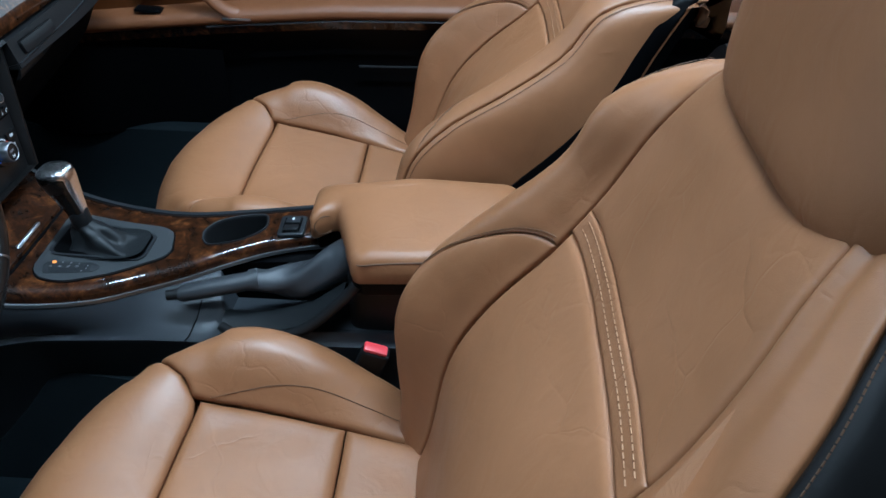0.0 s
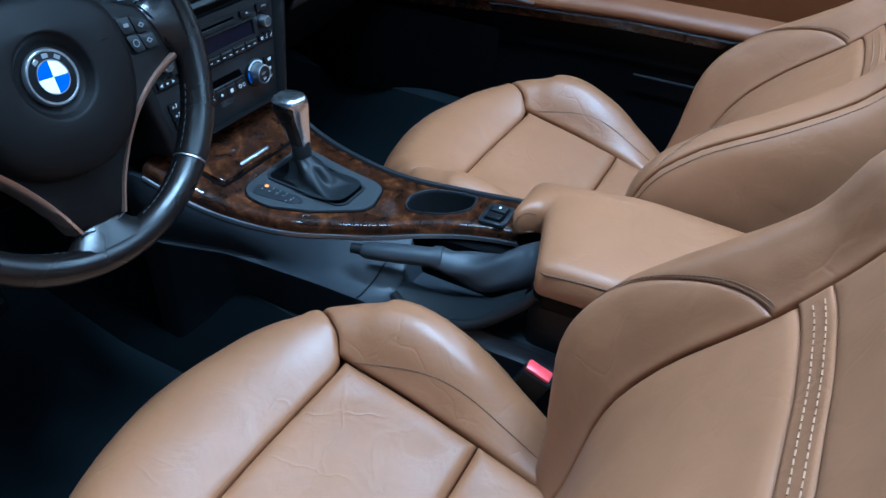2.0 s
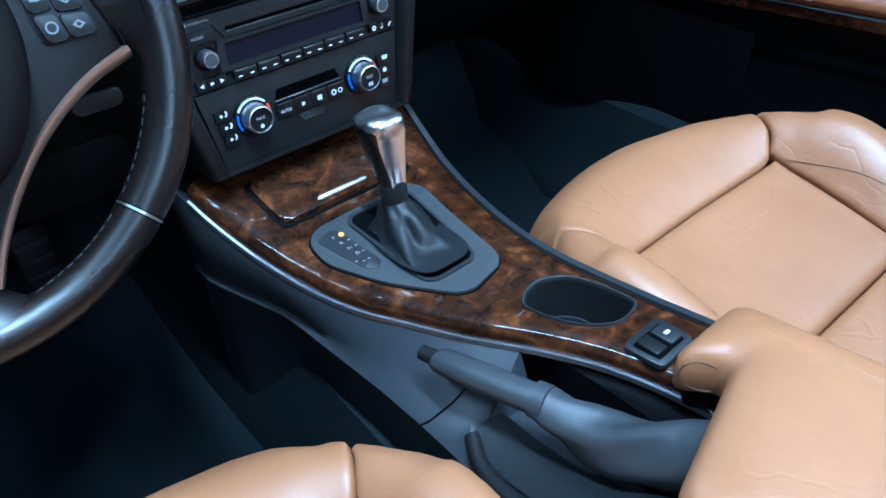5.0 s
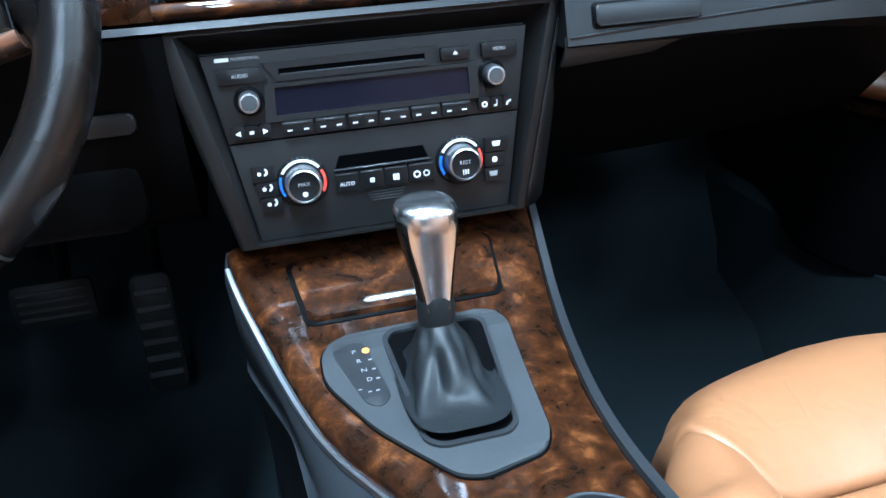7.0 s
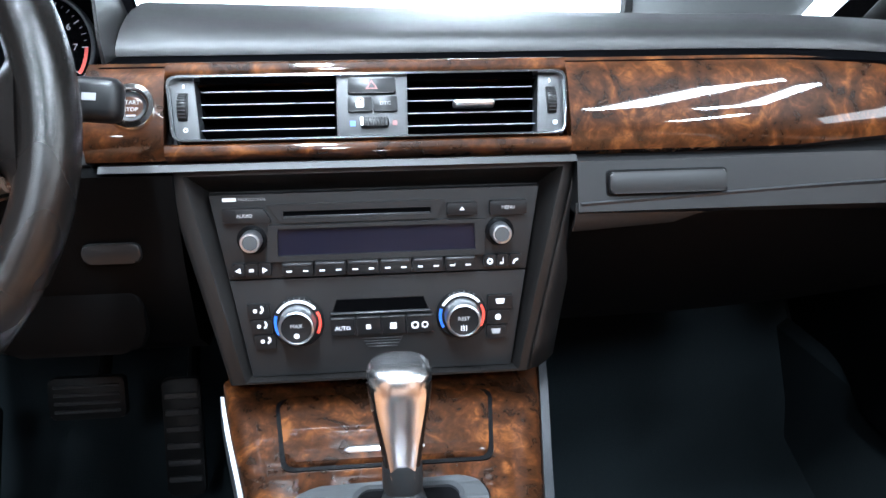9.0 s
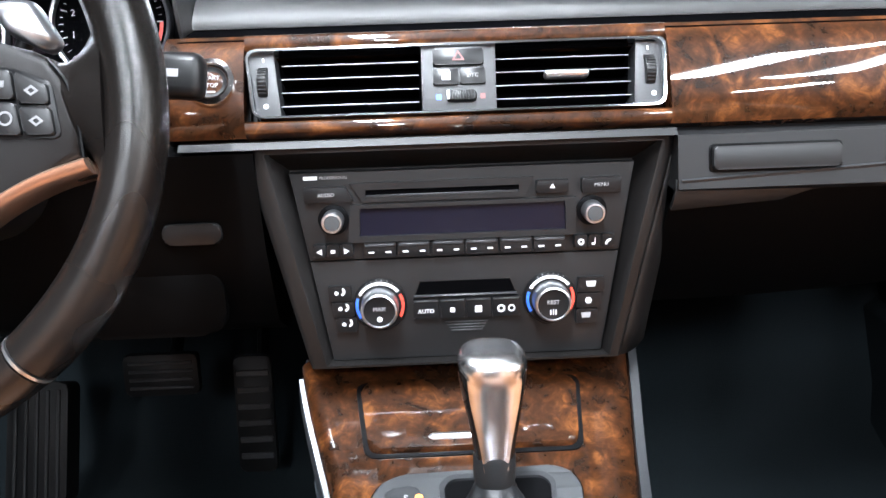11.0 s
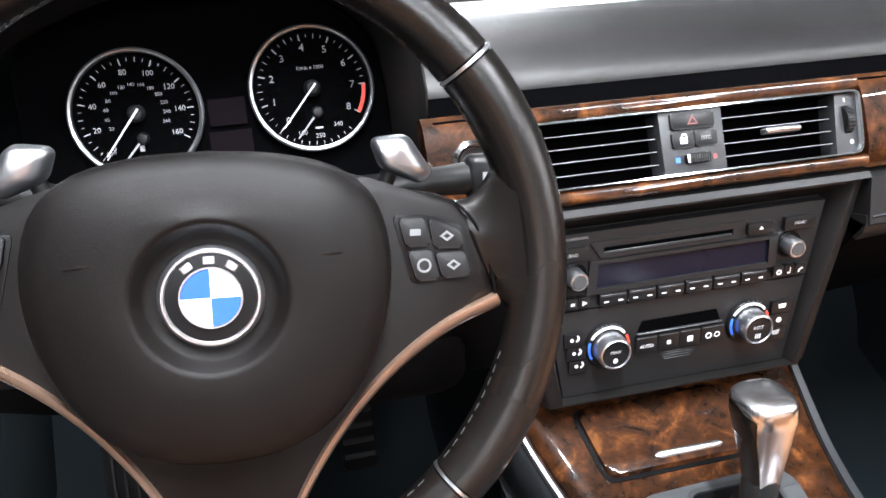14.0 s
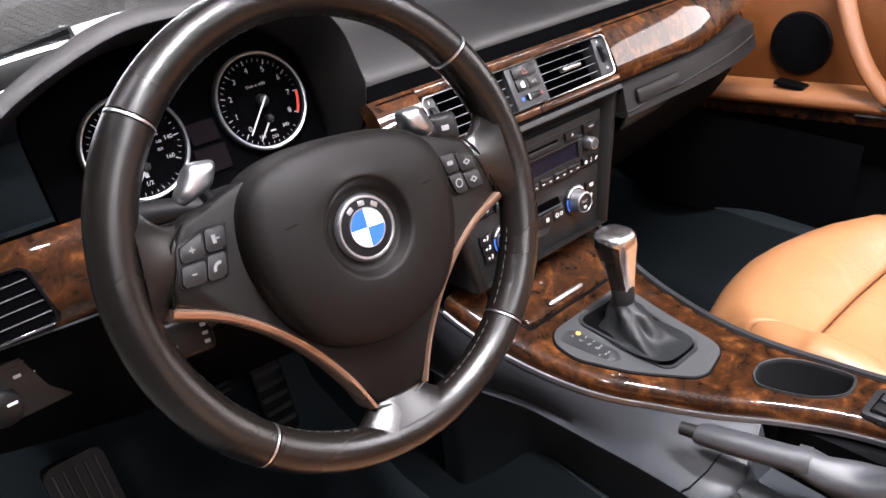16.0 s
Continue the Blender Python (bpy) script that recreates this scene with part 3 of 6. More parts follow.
def dash_ring(x):
    """The dash in section at x: lower back edge, underside, face, top and back."""
    e = max(0.0, (abs(x) - 0.30) / 0.35)
    back = 0.09 * e * e
    drop = 0.03 * e * e
    b = 0.085 * e * e
    return [(x, 1.10 + b, 0.560 - drop), (x, 1.035 + b, 0.570 - drop), (x, 1.010 + b, 0.590 - drop), (x, 1.022 + b, 0.628 - drop), (x, 1.040 + b, 0.632 - drop),
            (x, 1.110 + b, 0.700 - drop), (x, 1.116 + b, 0.7055 - drop), (x, 1.1025 + b, 0.7070 - drop), (x, 1.1035 + b, 0.7125 - drop), (x, 1.109 + b, 0.7183 - drop), (x, 1.120 + b, 0.7245 - drop), (x, 1.140 + b, 0.7315 - drop),
            (x, 1.165 + b, 0.7370 - drop), (x, 1.195 + b, 0.7404 - drop), (x, 1.216 + b, 0.7410 - drop), (x, 1.238 + b, 0.7390 - drop), (x, 1.265 + b, 0.7325 - drop), (x, 1.33 + b * 0.7, 0.7120 - drop), (x, 1.44 + b * 0.3, 0.683 - drop), (x, 1.58 - back, 0.660 - drop),
            (x, 1.72 - back, 0.645 - drop), (x, 1.72 - back, 0.60 - drop)]


def body_ring(x, open_below):
    r = [(px_, py_, pz_ - 0.03 * min(x, 0.3) * max(0.0, min(1.0, (pz_ - 0.7183) / 0.0227))) for px_, py_, pz_ in dash_ring(x)]
    if open_below:
        r[0], r[1], r[2], r[3] = (x, 1.10, 0.630), (x, 1.030, 0.629), (x, 1.020, 0.6290), (x, 1.024, 0.6335)
    return r


main_xs = [(x, True) for x in np.linspace(-0.205, 0.1590, 14)] + [(x, False) for x in np.linspace(0.1595, 0.655, 20)]
part("main_body", loft([body_ring(x, o)[5:] for x, o in main_xs]), DASH, dash, "black grained dashboard top", sharp=50)
part("ledge", loft([body_ring(x, o)[:6] + [(x, 1.16, 0.66)] for x, o in main_xs]), PANEL, dash, "black ledge below the wood", sharp=50)
part("left_body", loft([dash_ring(x) for x in np.linspace(-0.70, -0.60, 5)]), DASH, dash, "black grained dashboard end", sharp=50)

# lower panels on the driver's side
def left_low(x):
    e = max(0.0, (abs(x) - 0.30) / 0.35)
    b = 0.085 * e * e
    return [(x, 1.15 + b, 0.455), (x, 1.075 + b, 0.458), (x, 1.045 + b, 0.480), (x, 1.028 + b, 0.55), (x, 1.022 + b, 0.626), (x, 1.06 + b, 0.632), (x, 1.25, 0.62), (x, 1.25, 0.46)]


part("knee_panel", loft([left_low(x) for x in np.linspace(-0.70, -0.152, 14)]), SHADED_LOWER, dash, "black plastic knee panel under the wheel", sharp=50)
part("knee_recess", prism(round_corners(rect(-0.06, 0.06, -0.030, 0.030), 0.02), -0.004, 0.006, 0.004), SHADED_LOWER, dash, "rounded black knee bolster", m=frame_matrix((-0.25, 1.038, 0.505), (1, 0, 0), (0, 0.06, 0.998), (0, -0.998, 0.06)))
part("coin_tray", prism(round_corners(rect(-0.022, 0.022, -0.008, 0.008), 0.006), -0.002, 0.004, 0.002), PANEL, dash, "small black pull", m=frame_matrix((-0.205, 1.026, 0.565), (1, 0, 0), (0, 0.06, 0.998), (0, -0.998, 0.06)))


def gap_ring(x):
    e = max(0.0, (abs(x) - 0.30) / 0.35)
    return [(x, y + 0.085 * e * e, z - 0.03 * e * e) for y, z in ((1.058, 0.690), (1.058, 0.7022), (1.100, 0.7058), (1.118, 0.7065), (1.118, 0.700))]


# Solid near-black strip over the ledge, painted shade between wood and dash top.
part("shade_strip", loft([gap_ring(x) for x in np.linspace(-0.205, 0.655, 24)]), VOID, dash, "near-black strip for the shade above the wood")

# burl trim: a swelling strip along the dash, cut round the vents
def wood_ring(x, lo, hi, swell=0.010):
    e = max(0.0, (abs(x) - 0.30) / 0.35)
    b = Vector((0, 0.085 * e * e, -0.03 * e * e))
    lo, hi = lo + 0.028 * max(0, min(1, (x - 0.34) / 0.3)), hi - 0.014 * max(0, min(1, (x - 0.34) / 0.3))
    ring = []
    for k in range(11):
        t = k / 10
        z = swell * (1 - (2 * t - 1) ** 4) + 0.002
        ring.append(WOODF @ Vector((x, lo + (hi - lo) * t, z)) + b)
    ring += [WOODF @ Vector((x, hi, -0.012)) + b, WOODF @ Vector((x, lo, -0.012)) + b]
    return ring


trim = thing("wood_trim", label="glossy lacquered burl walnut strip across the dashboard", category="trim")
part("right_panel", loft([wood_ring(x, -0.0125, 0.066) for x in np.linspace(0.1545, 0.640, 26)]), WOOD, trim)
part("left_panel", loft([wood_ring(x, -0.0125, 0.066) for x in np.linspace(-0.214, -0.1555, 8)]), WOOD, trim)
part("top_rail", loft([wood_ring(x, 0.0515, 0.066, 0.007) for x in np.linspace(-0.1555, 0.1545, 12)]), WOOD, trim)
part("bottom_rail", loft([wood_ring(x, -0.0125, 0.0, 0.007) for x in np.linspace(-0.1555, 0.1545, 12)]), WOOD, trim)
part("outer_panel", loft([wood_ring(x, -0.0255, 0.053) for x in np.linspace(-0.690, -0.490, 12)]), WOOD, trim)
part("lower_line", loft([[WOODF @ Vector((x, -0.0275 + a, 0.004 + q)) + Vector((0, 0.085 * ((abs(x) - 0.30) / 0.35) ** 2, -0.03 * ((abs(x) - 0.30) / 0.35) ** 2)) for a, q in ((-0.001, 0), (0.001, 0), (0.001, 0.0025), (-0.001, 0.0025))] for x in np.linspace(-0.690, -0.500, 12)]), GREY, trim, "thin grey line below the wood")

# ---------- centre vents ----------
vents = thing("centre_vents", WOODF, "pair of black air vents in a chrome frame", "air vent")
rim_in = round_corners([(-0.1535, 0.0505), (-0.1475, 0.0010), (0.1490, 0.0010), (0.1525, 0.0508)], 0.008)
rim_out = round_corners([(-0.1555, 0.0522), (-0.1493, -0.0005), (0.1506, -0.0005), (0.1545, 0.0525)], 0.009)
part("chrome_frame", ring_frame(rim_out, rim_in, -0.004, 0.0105), CHROME, vents, "thin chrome frame")
# Filled block behind the slats; its colour stands for the duct's shade.
part("cavity", prism([(-0.153, 0.050), (-0.147, 0.0012), (0.148, 0.0012), (0.152, 0.050)], -0.06, -0.0135), VOID, vents, "near-black block for the shade in the duct")
part("left_cheek", prism([(-0.1535, 0.0504), (-0.1475, 0.0012), (-0.1292, 0.0012), (-0.1349, 0.0504)], -0.03, 0.006, 0.001), GREY, vents, "grey cheek plate")
part("right_cheek", prism([(0.1525, 0.0504), (0.1325, 0.0504), (0.1280, 0.0012), (0.1490, 0.0012)], -0.03, 0.006, 0.001), GREY, vents, "grey cheek plate")
for side, cx, cy in (("l", -0.1425, 0.0285), ("r", 0.1412, 0.0285)):
    tw = part("thumb_wheel", spin([(0, -0.0035), (0.0125, -0.0035), (0.013, -0.002), (0.013, 0.002), (0.0125, 0.0035), (0, 0.0035)], 28), BUTTON, vents, "ribbed black thumb wheel", m=Matrix.Translation((cx, cy, 0.0)) @ pose(0, 0, 0, 0, 90, 0))
    for a in range(-4, 5):
        part("rib", rbox((0, 0, 0), (0.0062, 0.0009, 0.0012), 0.0003, 1), PANEL, tw, m=Matrix.Translation((cx, cy + 0.0131 * math.sin(a * 0.2), 0.0131 * math.cos(a * 0.2))))
    part("mark", rbox((cx, cy + 0.0165, 0.0062), (0.0012, 0.003, 0.0004), 0), WHITE, vents)
    part("mark", ring_frame(circle(cx + 0.002, cy - 0.0185, 0.0018, 12), circle(cx + 0.002, cy - 0.0185, 0.0011, 12), 0.006, 0.0064), WHITE, vents)
for j in range(4):
    yv = 0.0415 - 0.0103 * j
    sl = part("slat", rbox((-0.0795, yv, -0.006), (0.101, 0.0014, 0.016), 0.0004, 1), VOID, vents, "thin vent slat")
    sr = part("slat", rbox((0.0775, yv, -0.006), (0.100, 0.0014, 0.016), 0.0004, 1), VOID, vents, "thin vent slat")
    for s_, c_ in ((sl, -0.0795), (sr, 0.0775)):
        part("bright_edge", rbox((c_, yv, 0.0024), (0.101, 0.0010, 0.0008), 0.0003, 1), SLAT, s_, "bright slat edge")
part("louver_tab", rbox((0.0795, 0.0268, 0.006), (0.033, 0.0055, 0.010), 0.0025, 3), SATIN, vents, "chrome louvre tab")
pod = part("switch_pod", prism([(-0.0270, 0.0510), (-0.0273, 0.0012), (0.0270, 0.0012), (0.0282, 0.0510)], -0.03, 0.0075, 0.0012), GREY, vents, "grey switch block")
part("hazard_button", prism(round_corners(rect(-0.0185, 0.019, 0.0354, 0.0484), 0.002), 0.004, 0.0105, 0.0015), BUTTON, pod, "hazard switch with a red triangle")
part("hazard_triangle", ring_frame([(-0.0045, 0.0385), (0.005, 0.0385), (0.0003, 0.0462)], [(-0.0026, 0.0396), (0.0031, 0.0396), (0.0003, 0.0443)], 0.0105, 0.0108), DIM_RED, pod)
part("lock_button", prism(round_corners(rect(-0.0187, 0.0001, 0.0208, 0.0332), 0.0015), 0.004, 0.0100, 0.0012), BUTTON, pod)
part("stability_button", prism(round_corners(rect(0.0009, 0.0198, 0.0208, 0.0332), 0.0015), 0.004, 0.0100, 0.0012), BUTTON, pod)
part("lock_icon", rbox((-0.0092, 0.0265, 0.0101), (0.006, 0.005, 0.0004), 0), WHITE, pod)
part("lock_icon", ring_frame(circle(-0.0085, 0.0295, 0.0026, 10), circle(-0.0085, 0.0295, 0.0016, 10), 0.0100, 0.0103), WHITE, pod)
writing("letters", "DTC", 0.0042, PRINT, pod, Matrix.Translation((0.0103, 0.0270, 0.0101)))
sw_ = part("slider_wheel", rbox((0.0015, 0.0118, 0.0085), (0.0225, 0.0085, 0.008), 0.003, 2), BUTTON, pod, "ribbed temperature roller")
for j in range(9):
    part("rib", rbox((-0.0055 + 0.002 * j, 0.0118, 0.0124), (0.0009, 0.0075, 0.0008), 0.0002, 1), PANEL, sw_)
part("roller_mark", rbox((-0.0082, 0.0118, 0.0125), (0.0022, 0.0068, 0.0006), 0.0002, 1), WHITE, pod)
part("cold_mark", rbox((-0.0150, 0.0118, 0.0077), (0.0040, 0.0042, 0.0005), 0), BLUE, pod)
part("warm_mark", rbox((0.0172, 0.0118, 0.0077), (0.0036, 0.0040, 0.0005), 0), DIM_RED, pod)

# ---------- start button ----------
starter = thing("start_button", WOODF @ Matrix.Translation((-0.179, 0.0275, 0.009)), "round black start stop button in a chrome ring", "button")
part("ring", spin([(0.0124, -0.004), (0.0124, 0.004), (0.0140, 0.0068), (0.0172, 0.0058), (0.0188, 0.002), (0.0188, -0.004)], 40), CHROME, starter, "chrome ring")
part("cap", spin([(0, 0.0026), (0.009, 0.0030), (0.0115, 0.0040), (0.0121, 0.002), (0.0121, -0.004)], 40), BUTTON, starter)
writing("letters", "START", 0.0044, PRINT, starter, Matrix.Translation((0, 0.0030, 0.0034)))
writing("letters", "STOP", 0.0044, PRINT, starter, Matrix.Translation((0, -0.0025, 0.0034)))
part("mark", rbox((0, -0.0072, 0.0033), (0.007, 0.0012, 0.0004), 0), DIM, starter)

# ---------- centre stack ----------
SV, SN = Vector((0, 0.107, 0.9943)), Vector((0, -0.9943, 0.107))
STACK = frame_matrix((0, 1.018, 0.449), (1, 0, 0), SV, SN)
stack = thing("centre_stack", STACK, "black plastic surround of the radio and climate controls", "console")
o_out = [(-0.163, 0.179), (0.163, 0.179), (0.1245, 0.0015), (-0.1245, 0.0015)]
o_in = [(-0.1435, 0.1745), (0.1480, 0.1745), (0.1135, 0.0050), (-0.1095, 0.0050)]
o_face = [(-0.1310, 0.1590), (0.1335, 0.1590), (0.1115, 0.0040), (-0.1075, 0.0040)]


def bezel():
    bm = bmesh.new()
    rows = [[bm.verts.new((x, y, z)) for x, y in o] for o, z in ((o_out, -0.10), (o_out, 0.000), ([(x * 0.990, y + 0.0005) for x, y in o_out], 0.0062), ([(x * 0.965, y + 0.0015) for x, y in o_out], 0.0098), ([(x * 1.012, y) for x, y in o_in], 0.0105), (o_in, 0.0085), (o_face, -0.012))]
    for a, b in zip(rows, rows[1:]):
        for i in range(4):
            bm.faces.new((a[i], a[(i + 1) % 4], b[(i + 1) % 4], b[i]))
    return bm


part("bezel", bezel(), SOFT, stack, "grained black surround", sharp=50)
part("backing", prism(o_face, -0.03, -0.010), PANEL, stack)
flank = []
for k_ in np.linspace(0, 1, 9):
    u_, dz = k_, 0.004 - 0.034 * k_ ** 1.6
    flank.append([(0.1245 + 0.0385 * h - 0.0005 + (0.020 + 0.010 * (1 - h)) * u_, 0.0015 + 0.1775 * h - 0.020 * u_ * h * h, dz) for h in np.linspace(0, 1, 9)])
fl_ob = part("right_flank", loft(flank, closed=False, caps=False), SOFT, stack, "black flank curving away beside the glove box", sharp=60)
fl_ob.modifiers.new("thickness", "SOLIDIFY").thickness = 0.003

radio = thing("radio", STACK, "black car radio with a dark blue display and many small keys", "radio")
DL = lambda s: 0.1065 + (0.1310 - 0.1065) * s / 0.159
DR = lambda s: 0.1105 + (0.1335 - 0.1105) * s / 0.159
part("fascia", prism([(-DL(0.089) + 0.001, 0.0893), (DR(0.089) - 0.001, 0.0893), (DR(0.158) - 0.001, 0.1582), (-DL(0.158) + 0.001, 0.1582)], -0.010, 0.0, 0.0012), PANEL, radio)


def key(parent, x0, x1, y0, y1, name="key", h=0.0045, c=0.0018, skew=0.0, mat=None, z=0.0):
    pts = [(x0, y0), (x1 + skew, y0), (x1, y1), (x0, y1)]
    return part(name, prism(round_corners(pts, c), z - 0.002, z + h, 0.0011), mat or BUTTON, parent)


def slot(parent, pts, depth, name, mat=None, wall=0.0015):
    """A dark recess shown as a sunk tray with its own lip."""
    outer = [(x, y) for x, y in pts]
    cx, cy = sum(p[0] for p in pts) / len(pts), sum(p[1] for p in pts) / len(pts)
    inner = [(x + (wall if x < cx else -wall), y + (wall if y < cy else -wall)) for x, y in pts]
    return part(name, ring_frame(outer, inner, 0.0, depth), mat or SOFT, parent)


k = key(radio, -0.1195, -0.088, 0.1360, 0.1475, "audio_key", skew=0.006)
writing("letters", "AUDIO", 0.0040, PRINT, k, Matrix.Translation((-0.1025, 0.1415, 0.0046)))
k = key(radio, 0.0568, 0.0816, 0.1370, 0.1468, "eject_key")
part("eject_mark", prism([(0.0668, 0.1408), (0.0712, 0.1408), (0.0690, 0.1440)], 0.0045, 0.0047), WHITE, k)
k = key(radio, 0.0915, 0.1217, 0.1360, 0.1478, "menu_key")
writing("letters", "MENU", 0.0040, PRINT, k, Matrix.Translation((0.1065, 0.1420, 0.0046)))
part("maker_bar", rbox((-0.1140, 0.1542, 0.0002), (0.0105, 0.0028, 0.0006), 0), WHITE, radio)
writing("letters", "PROFESSIONAL", 0.0032, DIM, radio, Matrix.Translation((-0.0965, 0.1540, 0.0003)))
part("disc_funnel", ring_frame([(-0.085, 0.1495), (0.055, 0.1495), (0.048, 0.1345), (-0.075, 0.1345)], [(-0.073, 0.1440), (0.044, 0.1440), (0.044, 0.1385), (-0.073, 0.1385)], 0.0, 0.0022), PANEL, radio)
part("disc_slot", rbox((-0.0145, 0.1412, 0.0006), (0.118, 0.0050, 0.0008), 0), VOID, radio, "black disc slot")
part("slot_lip", rbox((-0.0145, 0.1392, 0.0013), (0.116, 0.0016, 0.0014), 0.0004, 1), GREY, radio)
part("screen_frame", ring_frame([(-0.085, 0.1330), (0.0875, 0.1330), (0.0875, 0.1035), (-0.088, 0.1035)], [(-0.0780, 0.1300), (0.0790, 0.1300), (0.0800, 0.1080), (-0.0790, 0.1080)], 0.0, 0.0035), PANEL, radio)
part("screen", rbox((0.0005, 0.1190, 0.0004), (0.159, 0.0225, 0.001), 0), SCREEN, radio, "unlit dark blue display")
for kx in (-0.0985, 0.1000):
    base = part("knob_seat", spin([(0.0118, 0.0), (0.0118, 0.0012), (0.0100, 0.0005), (0, 0.0005)], 32, (kx, 0.1217)), PIANO, radio)
    part("knob", spin([(0.0082, 0.0), (0.0082, 0.012), (0.0074, 0.0140), (0.0062, 0.0142), (0.0060, 0.0135), (0, 0.0138)], 36, (kx, 0.1217)), SATIN, radio, "satin metal knob")
    part("knob_cap", spin([(0.0060, 0.0134), (0.0055, 0.0143), (0, 0.0146)], 30, (kx, 0.1217)), PLATE, radio, "grey knob cap")
for j in range(6):
    xk = -0.0765 + 0.02625 * j
    k = key(radio, xk, xk + 0.0245, 0.0915, 0.1032, "preset_key", h=0.005)
    part("top_lip", rbox((xk + 0.01225, 0.1012, 0.0052), (0.0225, 0.0022, 0.0014), 0.0005, 1), GREY, k)
    for q in (0.0058, 0.0188):
        part("preset_mark", rbox((xk + q, 0.0957, 0.0051), (0.0042, 0.0012, 0.0004), 0), WHITE, k)
for x_, n_ in ((-0.1155, "back_key"), (-0.1052, "play_key"), (-0.0949, "forward_key"), (0.0865, "dial_key"), (0.0970, "note_key"), (0.1075, "phone_key")):
    k = key(radio, x_, x_ + 0.0099, 0.0930, 0.1030, n_, c=0.0012)
    cx = x_ + 0.005
    if n_ == "back_key":
        g_ = prism([(cx - 0.0025, 0.0975), (cx + 0.0018, 0.0952), (cx + 0.0018, 0.0998)], 0.0045, 0.0047)
    elif n_ == "forward_key":
        g_ = prism([(cx + 0.0025, 0.0975), (cx - 0.0018, 0.0998), (cx - 0.0018, 0.0952)], 0.0045, 0.0047)
    elif n_ == "dial_key":
        g_ = ring_frame(circle(cx, 0.0975, 0.0026, 14), circle(cx, 0.0975, 0.0012, 14), 0.0045, 0.0047)
    elif n_ == "note_key":
        g_ = merge(rbox((cx - 0.001, 0.0958, 0.0046), (0.0024, 0.0018, 0.0003), 0), rbox((cx + 0.0004, 0.0980, 0.0046), (0.0006, 0.0052, 0.0003), 0))
    elif n_ == "phone_key":
        g_ = arc_band(cx + 0.002, 0.0952, 0.0026, 0.0042, 85, 185, 0.0045, 0.0047, 8)
    else:
        g_ = rbox((cx, 0.0975, 0.0046), (0.0036, 0.0026, 0.0003), 0)
    part("icon", g_, WHITE, k)

climate = thing("climate_panel", STACK, "black climate control panel with two round dials", "climate control")
part("fascia", prism([(-DL(0.005) + 0.001, 0.0050), (DR(0.005) - 0.001, 0.0050), (DR(0.088) - 0.001, 0.0883), (-DL(0.088) + 0.001, 0.0883)], -0.010, -0.0004, 0.0012), PANEL, climate)
for cx, word in ((-0.0665, "MAX"), (0.0680, "REST")):
    dial = part("dial", spin([(0.0212, -0.002), (0.0212, 0.0015), (0.0200, 0.0032), (0.0150, 0.0038), (0.0150, 0.0)], 48, (cx, 0.0520)), BUTTON, climate, "black dial base with coloured arcs")
    part("knob", spin([(0.0148, 0.002), (0.0146, 0.016), (0.0138, 0.0183), (0.0126, 0.0190), (0.0121, 0.0180)], 48, (cx, 0.0520)), SATIN, dial, "satin metal dial ring")
    part("cap", spin([(0.0123, 0.017), (0.0121, 0.0180), (0.011, 0.0176), (0, 0.0170)], 40, (cx, 0.0520)), BUTTON, dial)
    part("white_arc", arc_band(cx, 0.0520, 0.0170, 0.0192, 38, 150, 0.003, 0.0042), WHITE, dial)
    part("blue_arc", arc_band(cx, 0.0520, 0.0170, 0.0192, 160, 212, 0.003, 0.0042), BLUE, dial)
    part("red_arc", arc_band(cx, 0.0520, 0.0170, 0.0192, -32, 28, 0.003, 0.0042), RED, dial)
    writing("letters", word, 0.0046, PRINT, dial, Matrix.Translation((cx, 0.0535, 0.0176)))
    part("fan_mark", spin([(0, 0.0177), (0.0022, 0.0177)], 12, (cx, 0.0455)) if word == "MAX" else merge(*[rbox((cx + d, 0.0455, 0.0176), (0.0009, 0.0042, 0.0003), 0) for d in (-0.002, 0, 0.002)]), WHITE, dial)
    for a in range(60, 130, 12):
        part("tick", rbox((0, 0, 0), (0.0006, 0.0016, 0.0003), 0), DIM, dial, m=Matrix.Translation((cx + 0.0203 * math.cos(radians(a)), 0.052 + 0.0203 * math.sin(radians(a)), 0.0030)))
part("intake_slot", prism([(-0.0385, 0.0585), (0.0405, 0.0585), (0.0365, 0.0690), (-0.0345, 0.0690)], -0.003, 0.0004), VOID, climate, "dark sensor slot")
part("slot_lip", rbox((0.001, 0.0575, 0.0016), (0.082, 0.0020, 0.0030), 0.0008, 1), GREY, climate)
cells = [(-0.0405, -0.0205), (-0.0195, 0.0005), (0.0010, 0.0210), (0.0220, 0.0440)]
